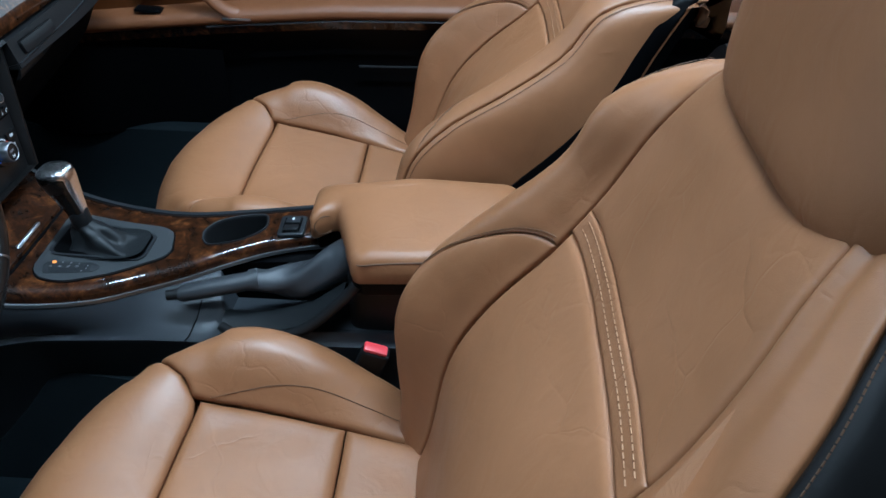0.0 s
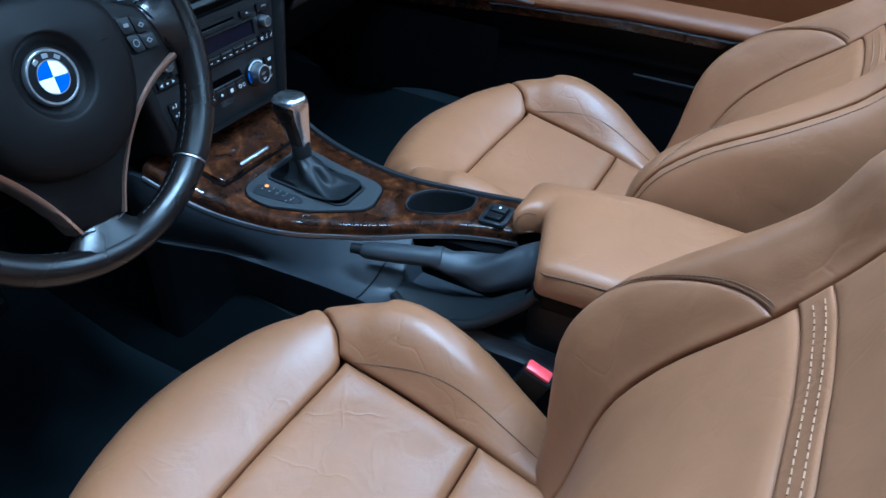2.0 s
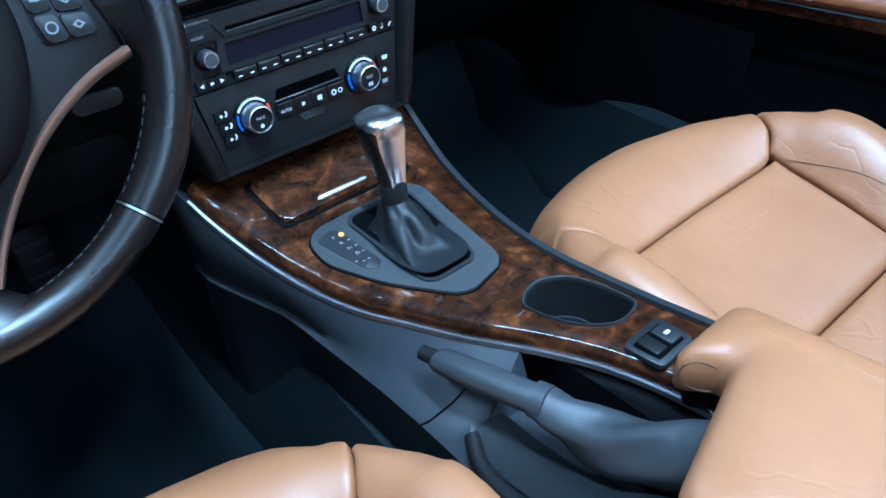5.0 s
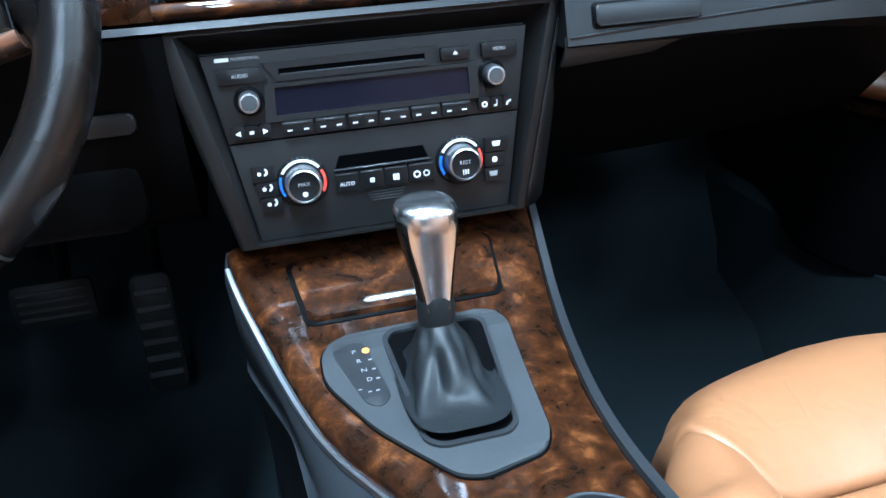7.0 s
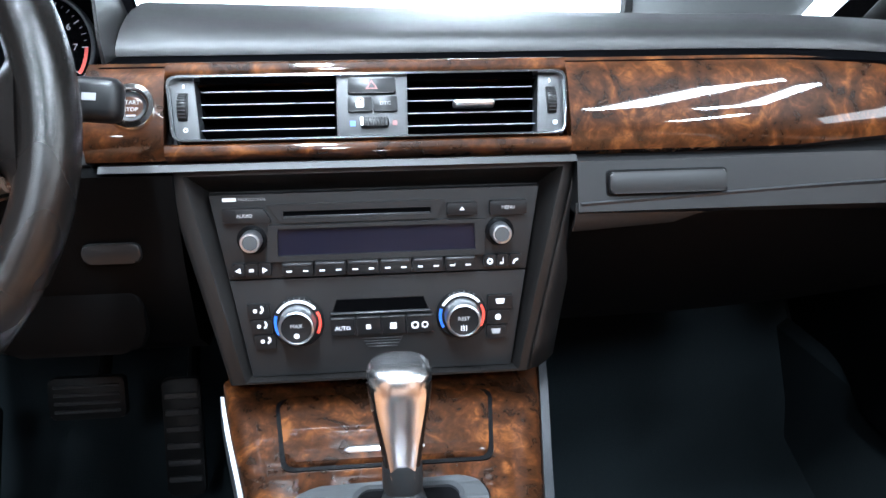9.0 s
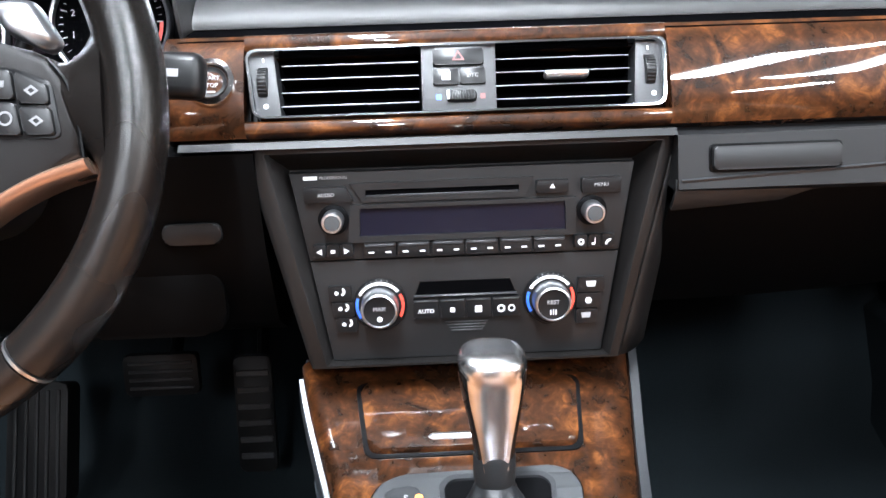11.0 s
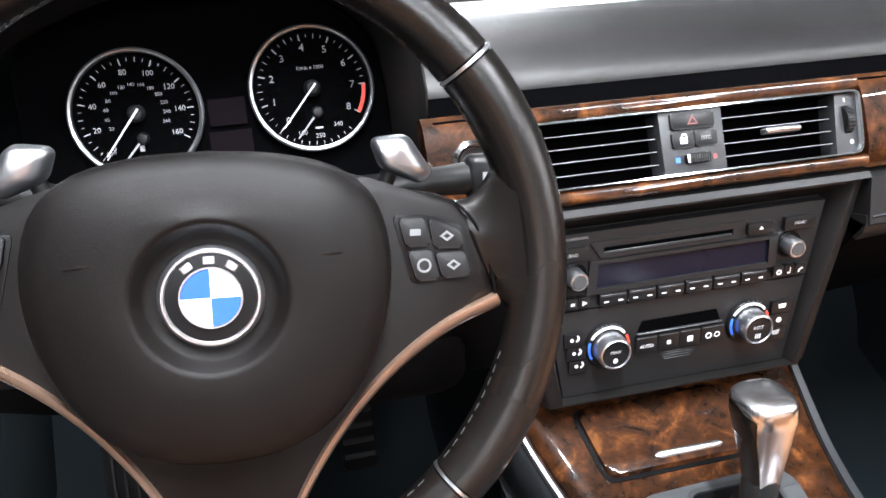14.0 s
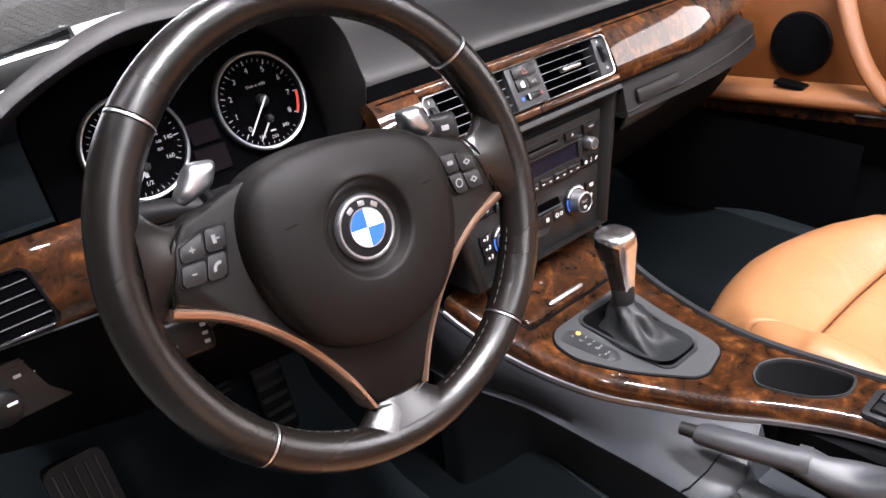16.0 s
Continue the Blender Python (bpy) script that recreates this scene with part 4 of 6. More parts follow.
for j, (a, b) in enumerate(cells):
    k = key(climate, a, b, 0.0390, 0.0550, "climate_key", h=0.0032, c=0.001)
    part("top_lip", rbox(((a + b) / 2, 0.0537, 0.0034), (b - a - 0.002, 0.0012, 0.0008), 0.0003, 1), GREY, k)
    cx = (a + b) / 2
    if j == 0:
        writing("letters", "AUTO", 0.0046, WHITE, k, Matrix.Translation((cx, 0.0452, 0.0033)))
    elif j in (1, 2):
        r_ = 0.0022 if j == 1 else 0.0032
        part("fan_icon", merge(*[prism(circle(cx + r_ * 0.6 * math.cos(radians(q)), 0.0458 + r_ * 0.6 * math.sin(radians(q)), r_ * 0.5, 8), 0.0032, 0.0034) for q in (45, 135, 225, 315)]), WHITE, k)
    else:
        part("air_icon", ring_frame(circle(cx - 0.004, 0.0455, 0.0032, 14), circle(cx - 0.004, 0.0455, 0.0018, 14), 0.0032, 0.0034), WHITE, k)
        part("air_icon", ring_frame(circle(cx + 0.0042, 0.0455, 0.0030, 7), circle(cx + 0.0042, 0.0455, 0.0019, 7), 0.0032, 0.0034), WHITE, k)
for j in range(3):
    yb = 0.0565 - 0.0130 * j
    k = key(climate, -0.1065 + 0.0022 * j, -0.0885 + 0.0016 * j, yb, yb + 0.0122, "vent_key", h=0.0032, c=0.001)
    cx = -0.0972 + 0.0022 * j
    part("seat_icon", merge(spin([(0, 0.0034), (0.0017, 0.0034)], 10, (cx - 0.0028, yb + 0.0068)), arc_band(cx + 0.0005, yb + 0.008, 0.0018, 0.0036, -80, 60, 0.0032, 0.0034, 8)), WHITE, k)
    k = key(climate, 0.0900 - 0.0006 * j, 0.1110 - 0.0026 * j, yb - 0.0005, yb + 0.0117, "screen_key", h=0.0032, c=0.001)
    cx = 0.1002 - 0.0018 * j
    if j == 1:
        part("snow_icon", prism(circle(cx, yb + 0.0056, 0.0028, 6), 0.0032, 0.0034), WHITE, k)
    else:
        part("screen_icon", prism([(cx - 0.0030, yb + 0.0042), (cx + 0.0030, yb + 0.0042), (cx + 0.0040, yb + 0.0086), (cx - 0.0040, yb + 0.0086)], 0.0032, 0.0034), WHITE if j == 0 else DIM, k)
for j in range(4):
    part("grille_line", rbox((0.0015, 0.0345 - 0.0024 * j, 0.0), (0.034 - 0.003 * j, 0.0009, 0.0009), 0.0002, 1), GREY, climate)

# ---------- glove box front and drawer ----------
GV = Vector((0, 0.3, 0.954))
GN = Vector((0, -0.954, 0.3))
GLOVE = frame_matrix((0, 1.016, 0.594), (1, 0, 0), GV, GN)
def fine_cut(bm, step=0.03):
    x = min(v.co.x for v in bm.verts) + step
    while x < max(v.co.x for v in bm.verts):
        bmesh.ops.bisect_plane(bm, geom=bm.verts[:] + bm.edges[:] + bm.faces[:], plane_co=(x, 0, 0), plane_no=(1, 0, 0))
        x += step
    return bm


def bowed(bm):
    """Lets a panel follow the bend of the dash towards its ends."""
    for v in bm.verts:
        e = max(0.0, (abs(v.co.x) - 0.30) / 0.35)
        v.co.z -= 0.085 * e * e
        v.co.y -= 0.006 * e * e
    return bm


drawer = thing("cup_drawer", GLOVE, "closed black pop-out drawer in the dashboard", "drawer")
part("panel", bowed(fine_cut(prism(round_corners([(0.1660, 0.0335), (0.1605, -0.0015), (0.585, 0.020), (0.585, 0.0410)], 0.004), 0.000, 0.0042, 0.0012))), PANEL, drawer)
part("groove", prism(round_corners(rect(0.1822, 0.2822, 0.0058, 0.0270), 0.004), 0.0035, 0.0048, 0.0004), PIANO, drawer)
part("front", prism(round_corners(rect(0.1845, 0.2800, 0.0078, 0.0250), 0.003), 0.004, 0.0092, 0.002), PANEL, drawer, "black drawer front")
part("seam_lip", bowed(loft([[(x, -0.002 + 0.049 * (x - 0.16), 0.004), (x, 0.0005 + 0.049 * (x - 0.16), 0.0062), (x, 0.0022 + 0.049 * (x - 0.16), 0.004)] for x in np.linspace(0.162, 0.585, 16)])), GREY, drawer, "bright lower lip")
glove = thing("glove_box", label="black glove box lid under the dashboard", category="glove box")
part("lid_rim", bowed(loft([[(x, 0.002 + 0.049 * (x - 0.16), 0.0025), (x, -0.006 + 0.049 * (x - 0.16), 0.0022), (x, -0.014 + 0.054 * (x - 0.16), -0.0020), (x, -0.021 + 0.062 * (x - 0.16), -0.0100), (x, -0.010, -0.022), (x, 0.002, -0.022)] for x in np.linspace(0.158, 0.600, 20)])), PANEL, glove, "black rounded upper edge of the lid", m=GLOVE)
part("lid", loft([[(x, 1.014 + 0.085 * max(0, (x - 0.30) / 0.35) ** 2, 0.588), (x, 1.052 + 0.085 * max(0, (x - 0.30) / 0.35) ** 2, 0.520), (x, 1.11 + 0.07 * k * k, 0.452), (x, 1.40, 0.44), (x, 1.40, 0.58)] for x, k in [(0.158 + 0.46 * q, q) for q in np.linspace(0, 1, 8)]]), SHADED_LOWER, glove, sharp=20)

# ---------- instrument cluster ----------
CA = radians(20)
CV, CN = Vector((0, math.sin(CA), math.cos(CA))), Vector((0, -math.cos(CA), math.sin(CA)))
CLUSTER = frame_matrix((-0.353, 1.150, 0.711), (1, 0, 0), CV, CN)
cluster = thing("instrument_cluster", CLUSTER, "black instrument cluster with two chrome-ringed dials", "instrument cluster")
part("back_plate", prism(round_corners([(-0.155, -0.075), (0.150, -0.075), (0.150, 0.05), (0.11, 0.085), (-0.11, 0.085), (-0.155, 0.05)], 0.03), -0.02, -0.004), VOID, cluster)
part("info_display", rbox((-0.001, -0.012, -0.003), (0.030, 0.022, 0.003), 0.0005, 1), LCD, cluster, "unlit message display")
part("info_display", rbox((-0.001, -0.040, -0.003), (0.034, 0.026, 0.003), 0.0005, 1), LCD, cluster, "unlit message display")


def polar(r, a):
    return r * math.sin(radians(a)), r * math.cos(radians(a))


def gauge(name, cx, R, a0, a1, numbers, minor, label, small, needle_a, cyy=0.0):
    g = part(name, spin([(0, 0), (R - 0.002, 0)], 64, (cx, cyy)), VOID, cluster, label)
    part("ring", spin([(R - 0.0022, 0.0), (R - 0.0018, 0.0045), (R, 0.0055), (R + 0.0014, 0.0042), (R + 0.0016, -0.004)], 72, (cx, cyy)), SATIN, g, "chrome bezel ring")
    n = len(numbers)
    for i, w in enumerate(numbers):
        a = a0 + (a1 - a0) * i / (n - 1)
        x, y = polar(R - 0.0085, a)
        part("tick", rbox((0, 0, 0.0005), (0.0009, 0.0050, 0.0004), 0), PRINT, g, m=Matrix.Translation((cx + x, cyy + y, 0)) @ pose(0, 0, 0, 0, 0, -a))
        if w:
            x, y = polar(R - 0.0165, a)
            writing("number", w, small, PRINT, g, Matrix.Translation((cx + x, cyy + y, 0.0006)))
        if i < n - 1:
            for j in range(1, minor):
                b = a + (a1 - a0) / (n - 1) * j / minor
                x, y = polar(R - 0.0075, b)
                part("small_tick", rbox((0, 0, 0.0004), (0.0005, 0.0024 if j * 2 != minor else 0.004, 0.0003), 0), DIM, g, m=Matrix.Translation((cx + x, cyy + y, 0)) @ pose(0, 0, 0, 0, 0, -b))
    nd = part("needle", prism([(-0.0008, -0.004), (0.0008, -0.004), (0.0005, R - 0.009), (-0.0005, R - 0.009)], 0.0086, 0.0094), WHITE, g, "thin white needle", m=Matrix.Translation((cx, cyy, 0)) @ pose(0, 0, 0, 0, 0, -needle_a))
    part("hub", spin([(0, 0.0085), (0.0045, 0.0080), (0.0065, 0.006), (0.0068, 0.001)], 28, (cx, cyy)), BUTTON, g)
    part("small_hub", spin([(0, 0.0055), (0.0035, 0.005), (0.0048, 0.001)], 24, (cx + 0.002, cyy - 0.0195)), BUTTON, g)
    part("small_needle", prism([(-0.0008, 0.005), (0.0008, 0.005), (0.0005, 0.0265), (-0.0005, 0.0265)], 0.0030, 0.0040), PRINT, g, m=Matrix.Translation((cx + 0.002, cyy - 0.0195, 0)) @ pose(0, 0, 0, 0, 0, -222))
    for a in range(142, 224, 8):
        x, y = polar(R - 0.0050, a)
        part("sub_tick", rbox((0, 0, 0.0004), (0.0006, 0.0028, 0.0003), 0), DIM, g, m=Matrix.Translation((cx + x, cyy + y, 0)) @ pose(0, 0, 0, 0, 0, -a))
    return g


speedo = gauge("speedometer", -0.0690, 0.0490, -141, 121, ["0", "20", "40", "60", "80", "100", "120", "140", "160"], 4, "speedometer with white numbers in miles", 0.0060, -141, -0.0070)
for i, w in enumerate(["20", "40", "60", "80", "100", "120", "140", "160", "180", "200", "220", "240", "260"]):
    x, y = polar(0.0225, -116 + 226 * i / 12)
    writing("inner_number", w, 0.0038, DIM, speedo, Matrix.Translation((-0.069 + x, y - 0.007, 0.0006)))
writing("letters", "1/2", 0.0060, PRINT, speedo, Matrix.Translation((-0.069, -0.0420, 0.0006)))
writing("letters", "mph", 0.0042, DIM, speedo, Matrix.Translation((-0.092, -0.0350, 0.0006)))
part("fuel_icon", rbox((-0.069, -0.0340, 0.0006), (0.0036, 0.0046, 0.0003), 0), PRINT, speedo)
tacho = gauge("tachometer", 0.0680, 0.0492, -138, 122, ["0", "1", "2", "3", "4", "5", "6", "7", "8"], 4, "rev counter with white numbers and a red zone", 0.0080, -139)
part("red_zone", arc_band(0.068, 0, 0.0405, 0.0435, -32, 0, 0.0003, 0.0008, 12), RED, tacho)
writing("letters", "1/min x 1000", 0.0042, PRINT, tacho, Matrix.Translation((0.068, 0.0165, 0.0006)))
writing("letters", "250", 0.0052, PRINT, tacho, Matrix.Translation((0.070, -0.0385, 0.0006)))
writing("letters", "340", 0.0052, PRINT, tacho, Matrix.Translation((0.0855, -0.0305, 0.0006)))
writing("letters", "160", 0.0052, PRINT, tacho, Matrix.Translation((0.0560, -0.0350, 0.0006)))
part("oil_icon", rbox((0.070, -0.0320, 0.0006), (0.0060, 0.0016, 0.0003), 0), PRINT, tacho)

# binnacle: tunnel and hood over the dials
def arch(grow, drop):
    """Outline of the hood seen from the driver, from its left foot over the top to its right foot."""
    keys = [(-0.262 - grow, -0.085), (-0.238 - grow, -0.035), (-0.178 - grow, 0.034 + grow * 0.6), (-0.085, 0.078 + grow), (0.0, 0.084 + grow), (0.075, 0.074 + grow), (0.115 + grow, 0.046 + grow * 0.5), (0.128 + grow, 0.0), (0.130 + grow, -0.085)]
    return [spline(keys, i / 40) for i in range(41)]


bin_m = CLUSTER
binnacle = thing("binnacle", label="black hooded binnacle round the instruments", category="binnacle", kind="structure")
rings = []
for grow, z, low_grow, low_z in ((0.0, -0.004, 0.0, -0.004), (0.0, 0.012, -0.002, 0.012), (0.012, 0.060, 0.000, 0.060), (0.0155, 0.078, 0.0010, 0.082), (0.0165, 0.0800, 0.0020, 0.0845), (0.0172, 0.0798, 0.0045, 0.0842), (0.0179, 0.0792, 0.0110, 0.0815), (0.0185, 0.0785, 0.0175, 0.0740)):
    ring = []
    for p, q in zip(arch(grow, 0), arch(low_grow, 0)):
        w = lerp([-0.20, -0.12, 0.0, 0.06], [0.6, 1.0, 1.0, 0.0], p[0])
        zz = z + (low_z - z) * w
        ring.append(bin_m @ Vector((p[0] + (q[0] - p[0]) * w, p[1] + (q[1] - p[1]) * w, zz if p[1] > -0.02 else zz * max(0.25, 1 + (p[1] + 0.02) * 11))))
    rings.append(ring)
part("tunnel", loft(rings, closed=False, caps=False), SOFT, binnacle, "black inner hood", sharp=50)


def top_skin():
    rr = []
    first = rings[-1]
    for k_ in np.linspace(0, 1, 9):
        row = []
        for p in first:
            q = Vector((-0.35 + (p.x + 0.35) * (1 + 0.06 * k_), 1.62, 0.600))
            base = Vector((p.x, p.y, max(p.z, 0.63)))
            w = base.lerp(q, k_)
            lift = (p.z - 0.70) * (1 - k_) ** 1.6 + 0.70 + (0.600 - 0.70) * k_
            row.append((w.x, w.y, min(lift, max(p.z, 0.60))))
        rr.append(row)
    return loft(rr, closed=False, caps=False)


part("top_skin", top_skin(), DASH, binnacle, "black grained hood top", sharp=50)
part("lower_lip", loft([[(x, 1.165, 0.640), (x, 1.06 + q, 0.637), (x, 1.04 + q, 0.632), (x, 1.06 + q, 0.60), (x, 1.165, 0.60)] for x, q in [(u, 0.085 * max(0, (abs(u) - 0.30) / 0.35) ** 2) for u in np.linspace(-0.60, -0.118, 14)]]), SOFT, binnacle)

# outer vent
outer_vent = thing("outer_vent", WOODF @ Matrix.Translation((-0.603, -0.001, -0.0545)) @ pose(0, 0, 0, 0, -22, 0), "black side air vent with thin slats in the wood trim", "air vent")
vent_o = round_corners([(-0.075, -0.014), (0.062, -0.014), (0.054, 0.040), (-0.075, 0.044)], 0.009)
vent_i = round_corners([(-0.073, -0.012), (0.0595, -0.012), (0.052, 0.038), (-0.073, 0.042)], 0.008)
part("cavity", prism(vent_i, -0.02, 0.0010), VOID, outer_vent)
for j in range(4):
    part("slat", rbox((-0.006, -0.0025 + 0.0105 * j, 0.0018), (0.126 - 0.004 * j, 0.0011, 0.0018), 0.0003, 1), SLAT, outer_vent)
part("rim", ring_frame(vent_o, vent_i, -0.006, 0.0035), PIANO, outer_vent)
part("lower_rim", rbox((-0.008, -0.0132, 0.0030), (0.128, 0.0024, 0.0026), 0.0009, 2), CHROME, outer_vent, "chrome lower rim")

switch_m = frame_matrix((-0.615, 1.082, 0.562), (1, 0, 0), (0, 0.06, 0.998), (0, -0.998, 0.06))
lights = thing("light_switch", switch_m, "black headlamp switch panel with white marks", "switch")
part("plate", prism(round_corners(rect(-0.055, 0.062, -0.03, 0.024), 0.006), -0.012, 0.002, 0.001), PANEL, lights)
part("knob", spin([(0.017, 0.000), (0.016, 0.013), (0.013, 0.015), (0, 0.015)], 28, (0.004, -0.010)), BUTTON, lights)
part("pointer", rbox((0.012, -0.006, 0.0155), (0.008, 0.0022, 0.001), 0), WHITE, lights)
for qx, qy in ((0.024, 0.009), (0.040, 0.0075), (0.006, 0.014)):
    part("mark", rbox((qx, qy, 0.0023), (0.006, 0.0030, 0.0004), 0), DIM, lights)
part("edge_line", rbox((0.034, 0.0205, 0.0024), (0.030, 0.0008, 0.0006), 0), GREY, lights)

# ---------- steering wheel ----------
RA = radians(21)
WU, WN = Vector((0, math.sin(RA), math.cos(RA))), Vector((0, -math.cos(RA), math.sin(RA)))
WHEEL = frame_matrix((-0.3600, 0.8745, 0.690), (1, 0, 0), WU, WN) @ pose(0, 0, 0, 0, 0, -4.5)
wheel = thing("steering_wheel", WHEEL, "black leather three-spoke steering wheel with pinkish metal trim", "steering wheel")
RZ, RR, RT = -0.0224, 0.1749, 0.0164
RCX, RCY = 0.0027, 0.0028


def rim_point(a, b, grow=0.0):
    """On the rim at angle a (degrees, from the right, anticlockwise) and b round its section."""
    th = RT + grow + 0.0015 * math.exp(-((abs(math.sin(radians(a - 90))) - 0.85) / 0.2) ** 2)
    r = RR + th * math.cos(radians(b)) * 0.95
    return Vector((RCX + r * math.cos(radians(a)), RCY + r * math.sin(radians(a)), RZ + th * 1.08 * math.sin(radians(b))))


JOINTS = [39.5, 141, 228.5, 314.5]
def rim_piece(a0, a1, grow=0.0, n=40):
    return loft([[rim_point(a0 + (a1 - a0) * i / n, 360 * k / 20, grow) for k in range(20)] for i in range(n + 1)])


spans = [(40.2, 140.3, "rim_top"), (141.7, 227.8, "rim_left"), (229.2, 313.8, "rim_bottom"), (315.2, 398.8, "rim_right")]
for a, b, n in spans:
    part(n, rim_piece(a, b), WHEEL_LEATHER, wheel, "black leather rim section", sharp=60)
for a in JOINTS:
    part("rim_joint", rim_piece(a - 1.0, a + 1.0, -0.0016, 4), PIANO, wheel, "dark seam between leather sections")
    part("rim_clip", rim_piece(a - 0.30, a + 0.30, 0.0003, 3), SATIN, wheel, "thin bright seam ring")


for a0, a1 in ((232, 254), (286, 312), (317, 342), (28, 38), (143, 152), (204, 226), (44, 136)):
    stitches(lambda s, v: np.array(rim_point(s, v)), (lambda t, a0=a0, a1=a1: (a0 + (a1 - a0) * t, 172)), GREY_THREAD, wheel, "rim_stitching", 0.005, 0.003, -0.0004, 0.0007)

# hub body with two side arms and a lower arm
HX = 0.0030
EDGE_UP = [(0.0592, 0.0601), (0.0789, 0.0552), (0.0986, 0.0483), (0.1163, 0.0449), (0.1267, 0.0408)]
EDGE_SEAM = [(0.1366, 0.0286), (0.1435, 0.0108), (0.1479, -0.0123)]
EDGE_LOW = [(0.1215, -0.0262), (0.0955, -0.0430), (0.0725, -0.0640), (0.0530, -0.0880), (0.0365, -0.1145), (0.0249, -0.1402)]
half = EDGE_UP + EDGE_SEAM + EDGE_LOW
arm_pts = [(HX + x, y) for x, y in half] + [(HX, -0.1450)] + [(HX - x, y) for x, y in half[::-1]]
part("spoke_body", prism(arm_pts[::-1], -0.044, -0.0195, 0.006, 3), HUB, wheel, "black plastic spokes", sharp=50)


# leather collars where the rim flows into the spokes
def collar(p_a, c_a, q_a, p_b, c_b, q_b):
    """From the seam p_a p_b along two hollow curves to the rim at q_a and q_b."""
    rings_ = []
    for k_ in np.linspace(0, 1, 13):
        a_, b_ = [np.array(p) * (1 - k_) ** 2 + 2 * k_ * (1 - k_) * np.array(c) + k_ * k_ * np.array(q) for p, c, q in ((p_a, c_a, q_a), (p_b, c_b, q_b))]
        mid_, hf = (a_ + b_) / 2, (a_ - b_) / 2
        zc, hz = -0.0310 + (RZ + 0.0310) * k_, 0.0118 + (RT * 0.96 - 0.0118) * k_ ** 1.3
        ring = []
        for q in np.linspace(0, 2 * math.pi, 37)[:-1]:
            cq, sq = math.cos(q), math.sin(q)
            xy = mid_ + hf * cq
            ring.append((xy[0], xy[1], zc + hz * sq))
        rings_.append(ring)
    return loft(rings_)


def rim_xy(a, r=None):
    r = RR if r is None else r
    return RCX + r * math.cos(radians(a)), RCY + r * math.sin(radians(a))


for s in (-1, 1):
    up_a, lo_a = (27, -17) if s > 0 else (153, 197)
    part("spoke_collar", collar((HX + s * 0.1267, 0.0405), (HX + s * 0.147, 0.0380), rim_xy(up_a), (HX + s * 0.1479, -0.0120), (HX + s * 0.156, -0.0148), rim_xy(lo_a)), WHEEL_LEATHER, wheel, "leather wrapped spoke end", sharp=75)
    seam = [(HX + s * x, y, -0.0190) for x, y in [(0.1267, 0.0400)] + EDGE_SEAM]
    part("collar_seam", tube(seam, 0.0010, 6, 16), PIANO, wheel, "dark seam beside the leather")
part("spoke_collar", collar((HX - 0.0258, -0.1395), (HX - 0.031, -0.150), rim_xy(250), (HX + 0.0258, -0.1395), (HX + 0.031, -0.150), rim_xy(290)), WHEEL_LEATHER, wheel, "leather wrapped spoke end", sharp=75)
part("collar_seam", tube([(HX - 0.0249, -0.1402, -0.0192), (HX - 0.012, -0.1442, -0.0188), (HX + 0.012, -0.1442, -0.0188), (HX + 0.0249, -0.1402, -0.0192)], 0.0010, 6, 14), GREY, wheel, "grey seam above the leather")

# airbag pad with its round dish
pad_keys = [(0.0, 0.0712), (0.034, 0.0690), (0.064, 0.0610), (0.083, 0.0440), (0.0905, 0.0140), (0.0868, -0.0190), (0.0750, -0.0490), (0.0545, -0.0735), (0.0275, -0.0865), (0.0, -0.0900)]
out = [tuple(spline(pad_keys, i / 32)) for i in range(33)]
outline = [(x + 0.001, y) for x, y in out + [(-x, y) for x, y in out[1:-1][::-1]]]


def airbag():
    bm = bmesh.new()
    steps = [(1.01, -0.046), (1.005, -0.014), (0.985, -0.004), (0.95, 0.001), (0.85, 0.005), (0.70, 0.0085), (0.58, 0.0100)]
    n = len(outline)
    rows = []
    for sc, z in steps:
        row = []
        for i, (x, y) in enumerate(outline):
            p = Vector((x, y)) * sc
            row.append(bm.verts.new((p.x, p.y, z)))
        rows.append(row)
    for rad, z in ((0.0400, 0.0110), (0.0376, 0.0105), (0.0364, 0.0092), (0.0330, 0.0022), (0.0310, 0.0002), (0.0270, -0.0002)):
        row = []
        for i, (x, y) in enumerate(outline):
            a = math.atan2(y, x)
            row.append(bm.verts.new((rad * math.cos(a), rad * math.sin(a), z)))
        rows.append(row)
    for a, b in zip(rows, rows[1:]):
        for i in range(n):
            bm.faces.new((a[i], a[(i + 1) % n], b[(i + 1) % n], b[i]))
    bm.faces.new(rows[-1])
    return bm


part("airbag_pad", airbag(), HUB, wheel, "dark grained airbag cover", sharp=60)
for s in (-1, 1):
    part("horn_mark", tube([(s * 0.058 - 0.007, 0.018, 0.0089), (s * 0.058 + 0.007, 0.019, 0.0089)], [0.0004, 0.0018, 0.0004], 8, 6, flat=0.35), PANEL, wheel, "small embossed mark")
badge = part("badge", spin([(0.0258, 0.0015), (0.0246, 0.0050), (0.0236, 0.0058), (0.0224, 0.0058), (0.0218, 0.0050)], 56), SATIN, wheel, "round chrome-rimmed badge of blue and white quarters")
part("badge_ring", spin([(0.0218, 0.0050), (0.0150, 0.0056)], 48), BADGE_BLACK, badge)
for a, m_ in ((0, BADGE_WHITE), (90, SKYBLUE), (180, BADGE_WHITE), (270, SKYBLUE)):
    part("quarter", prism([(0, 0)] + circle(0, 0, 0.0142, 12, a, a + 90), 0.0045, 0.0062), m_, badge)
part("inner_ring", spin([(0.0142, 0.005), (0.0144, 0.0066), (0.0152, 0.0066), (0.0154, 0.005)], 40), SATIN, badge)
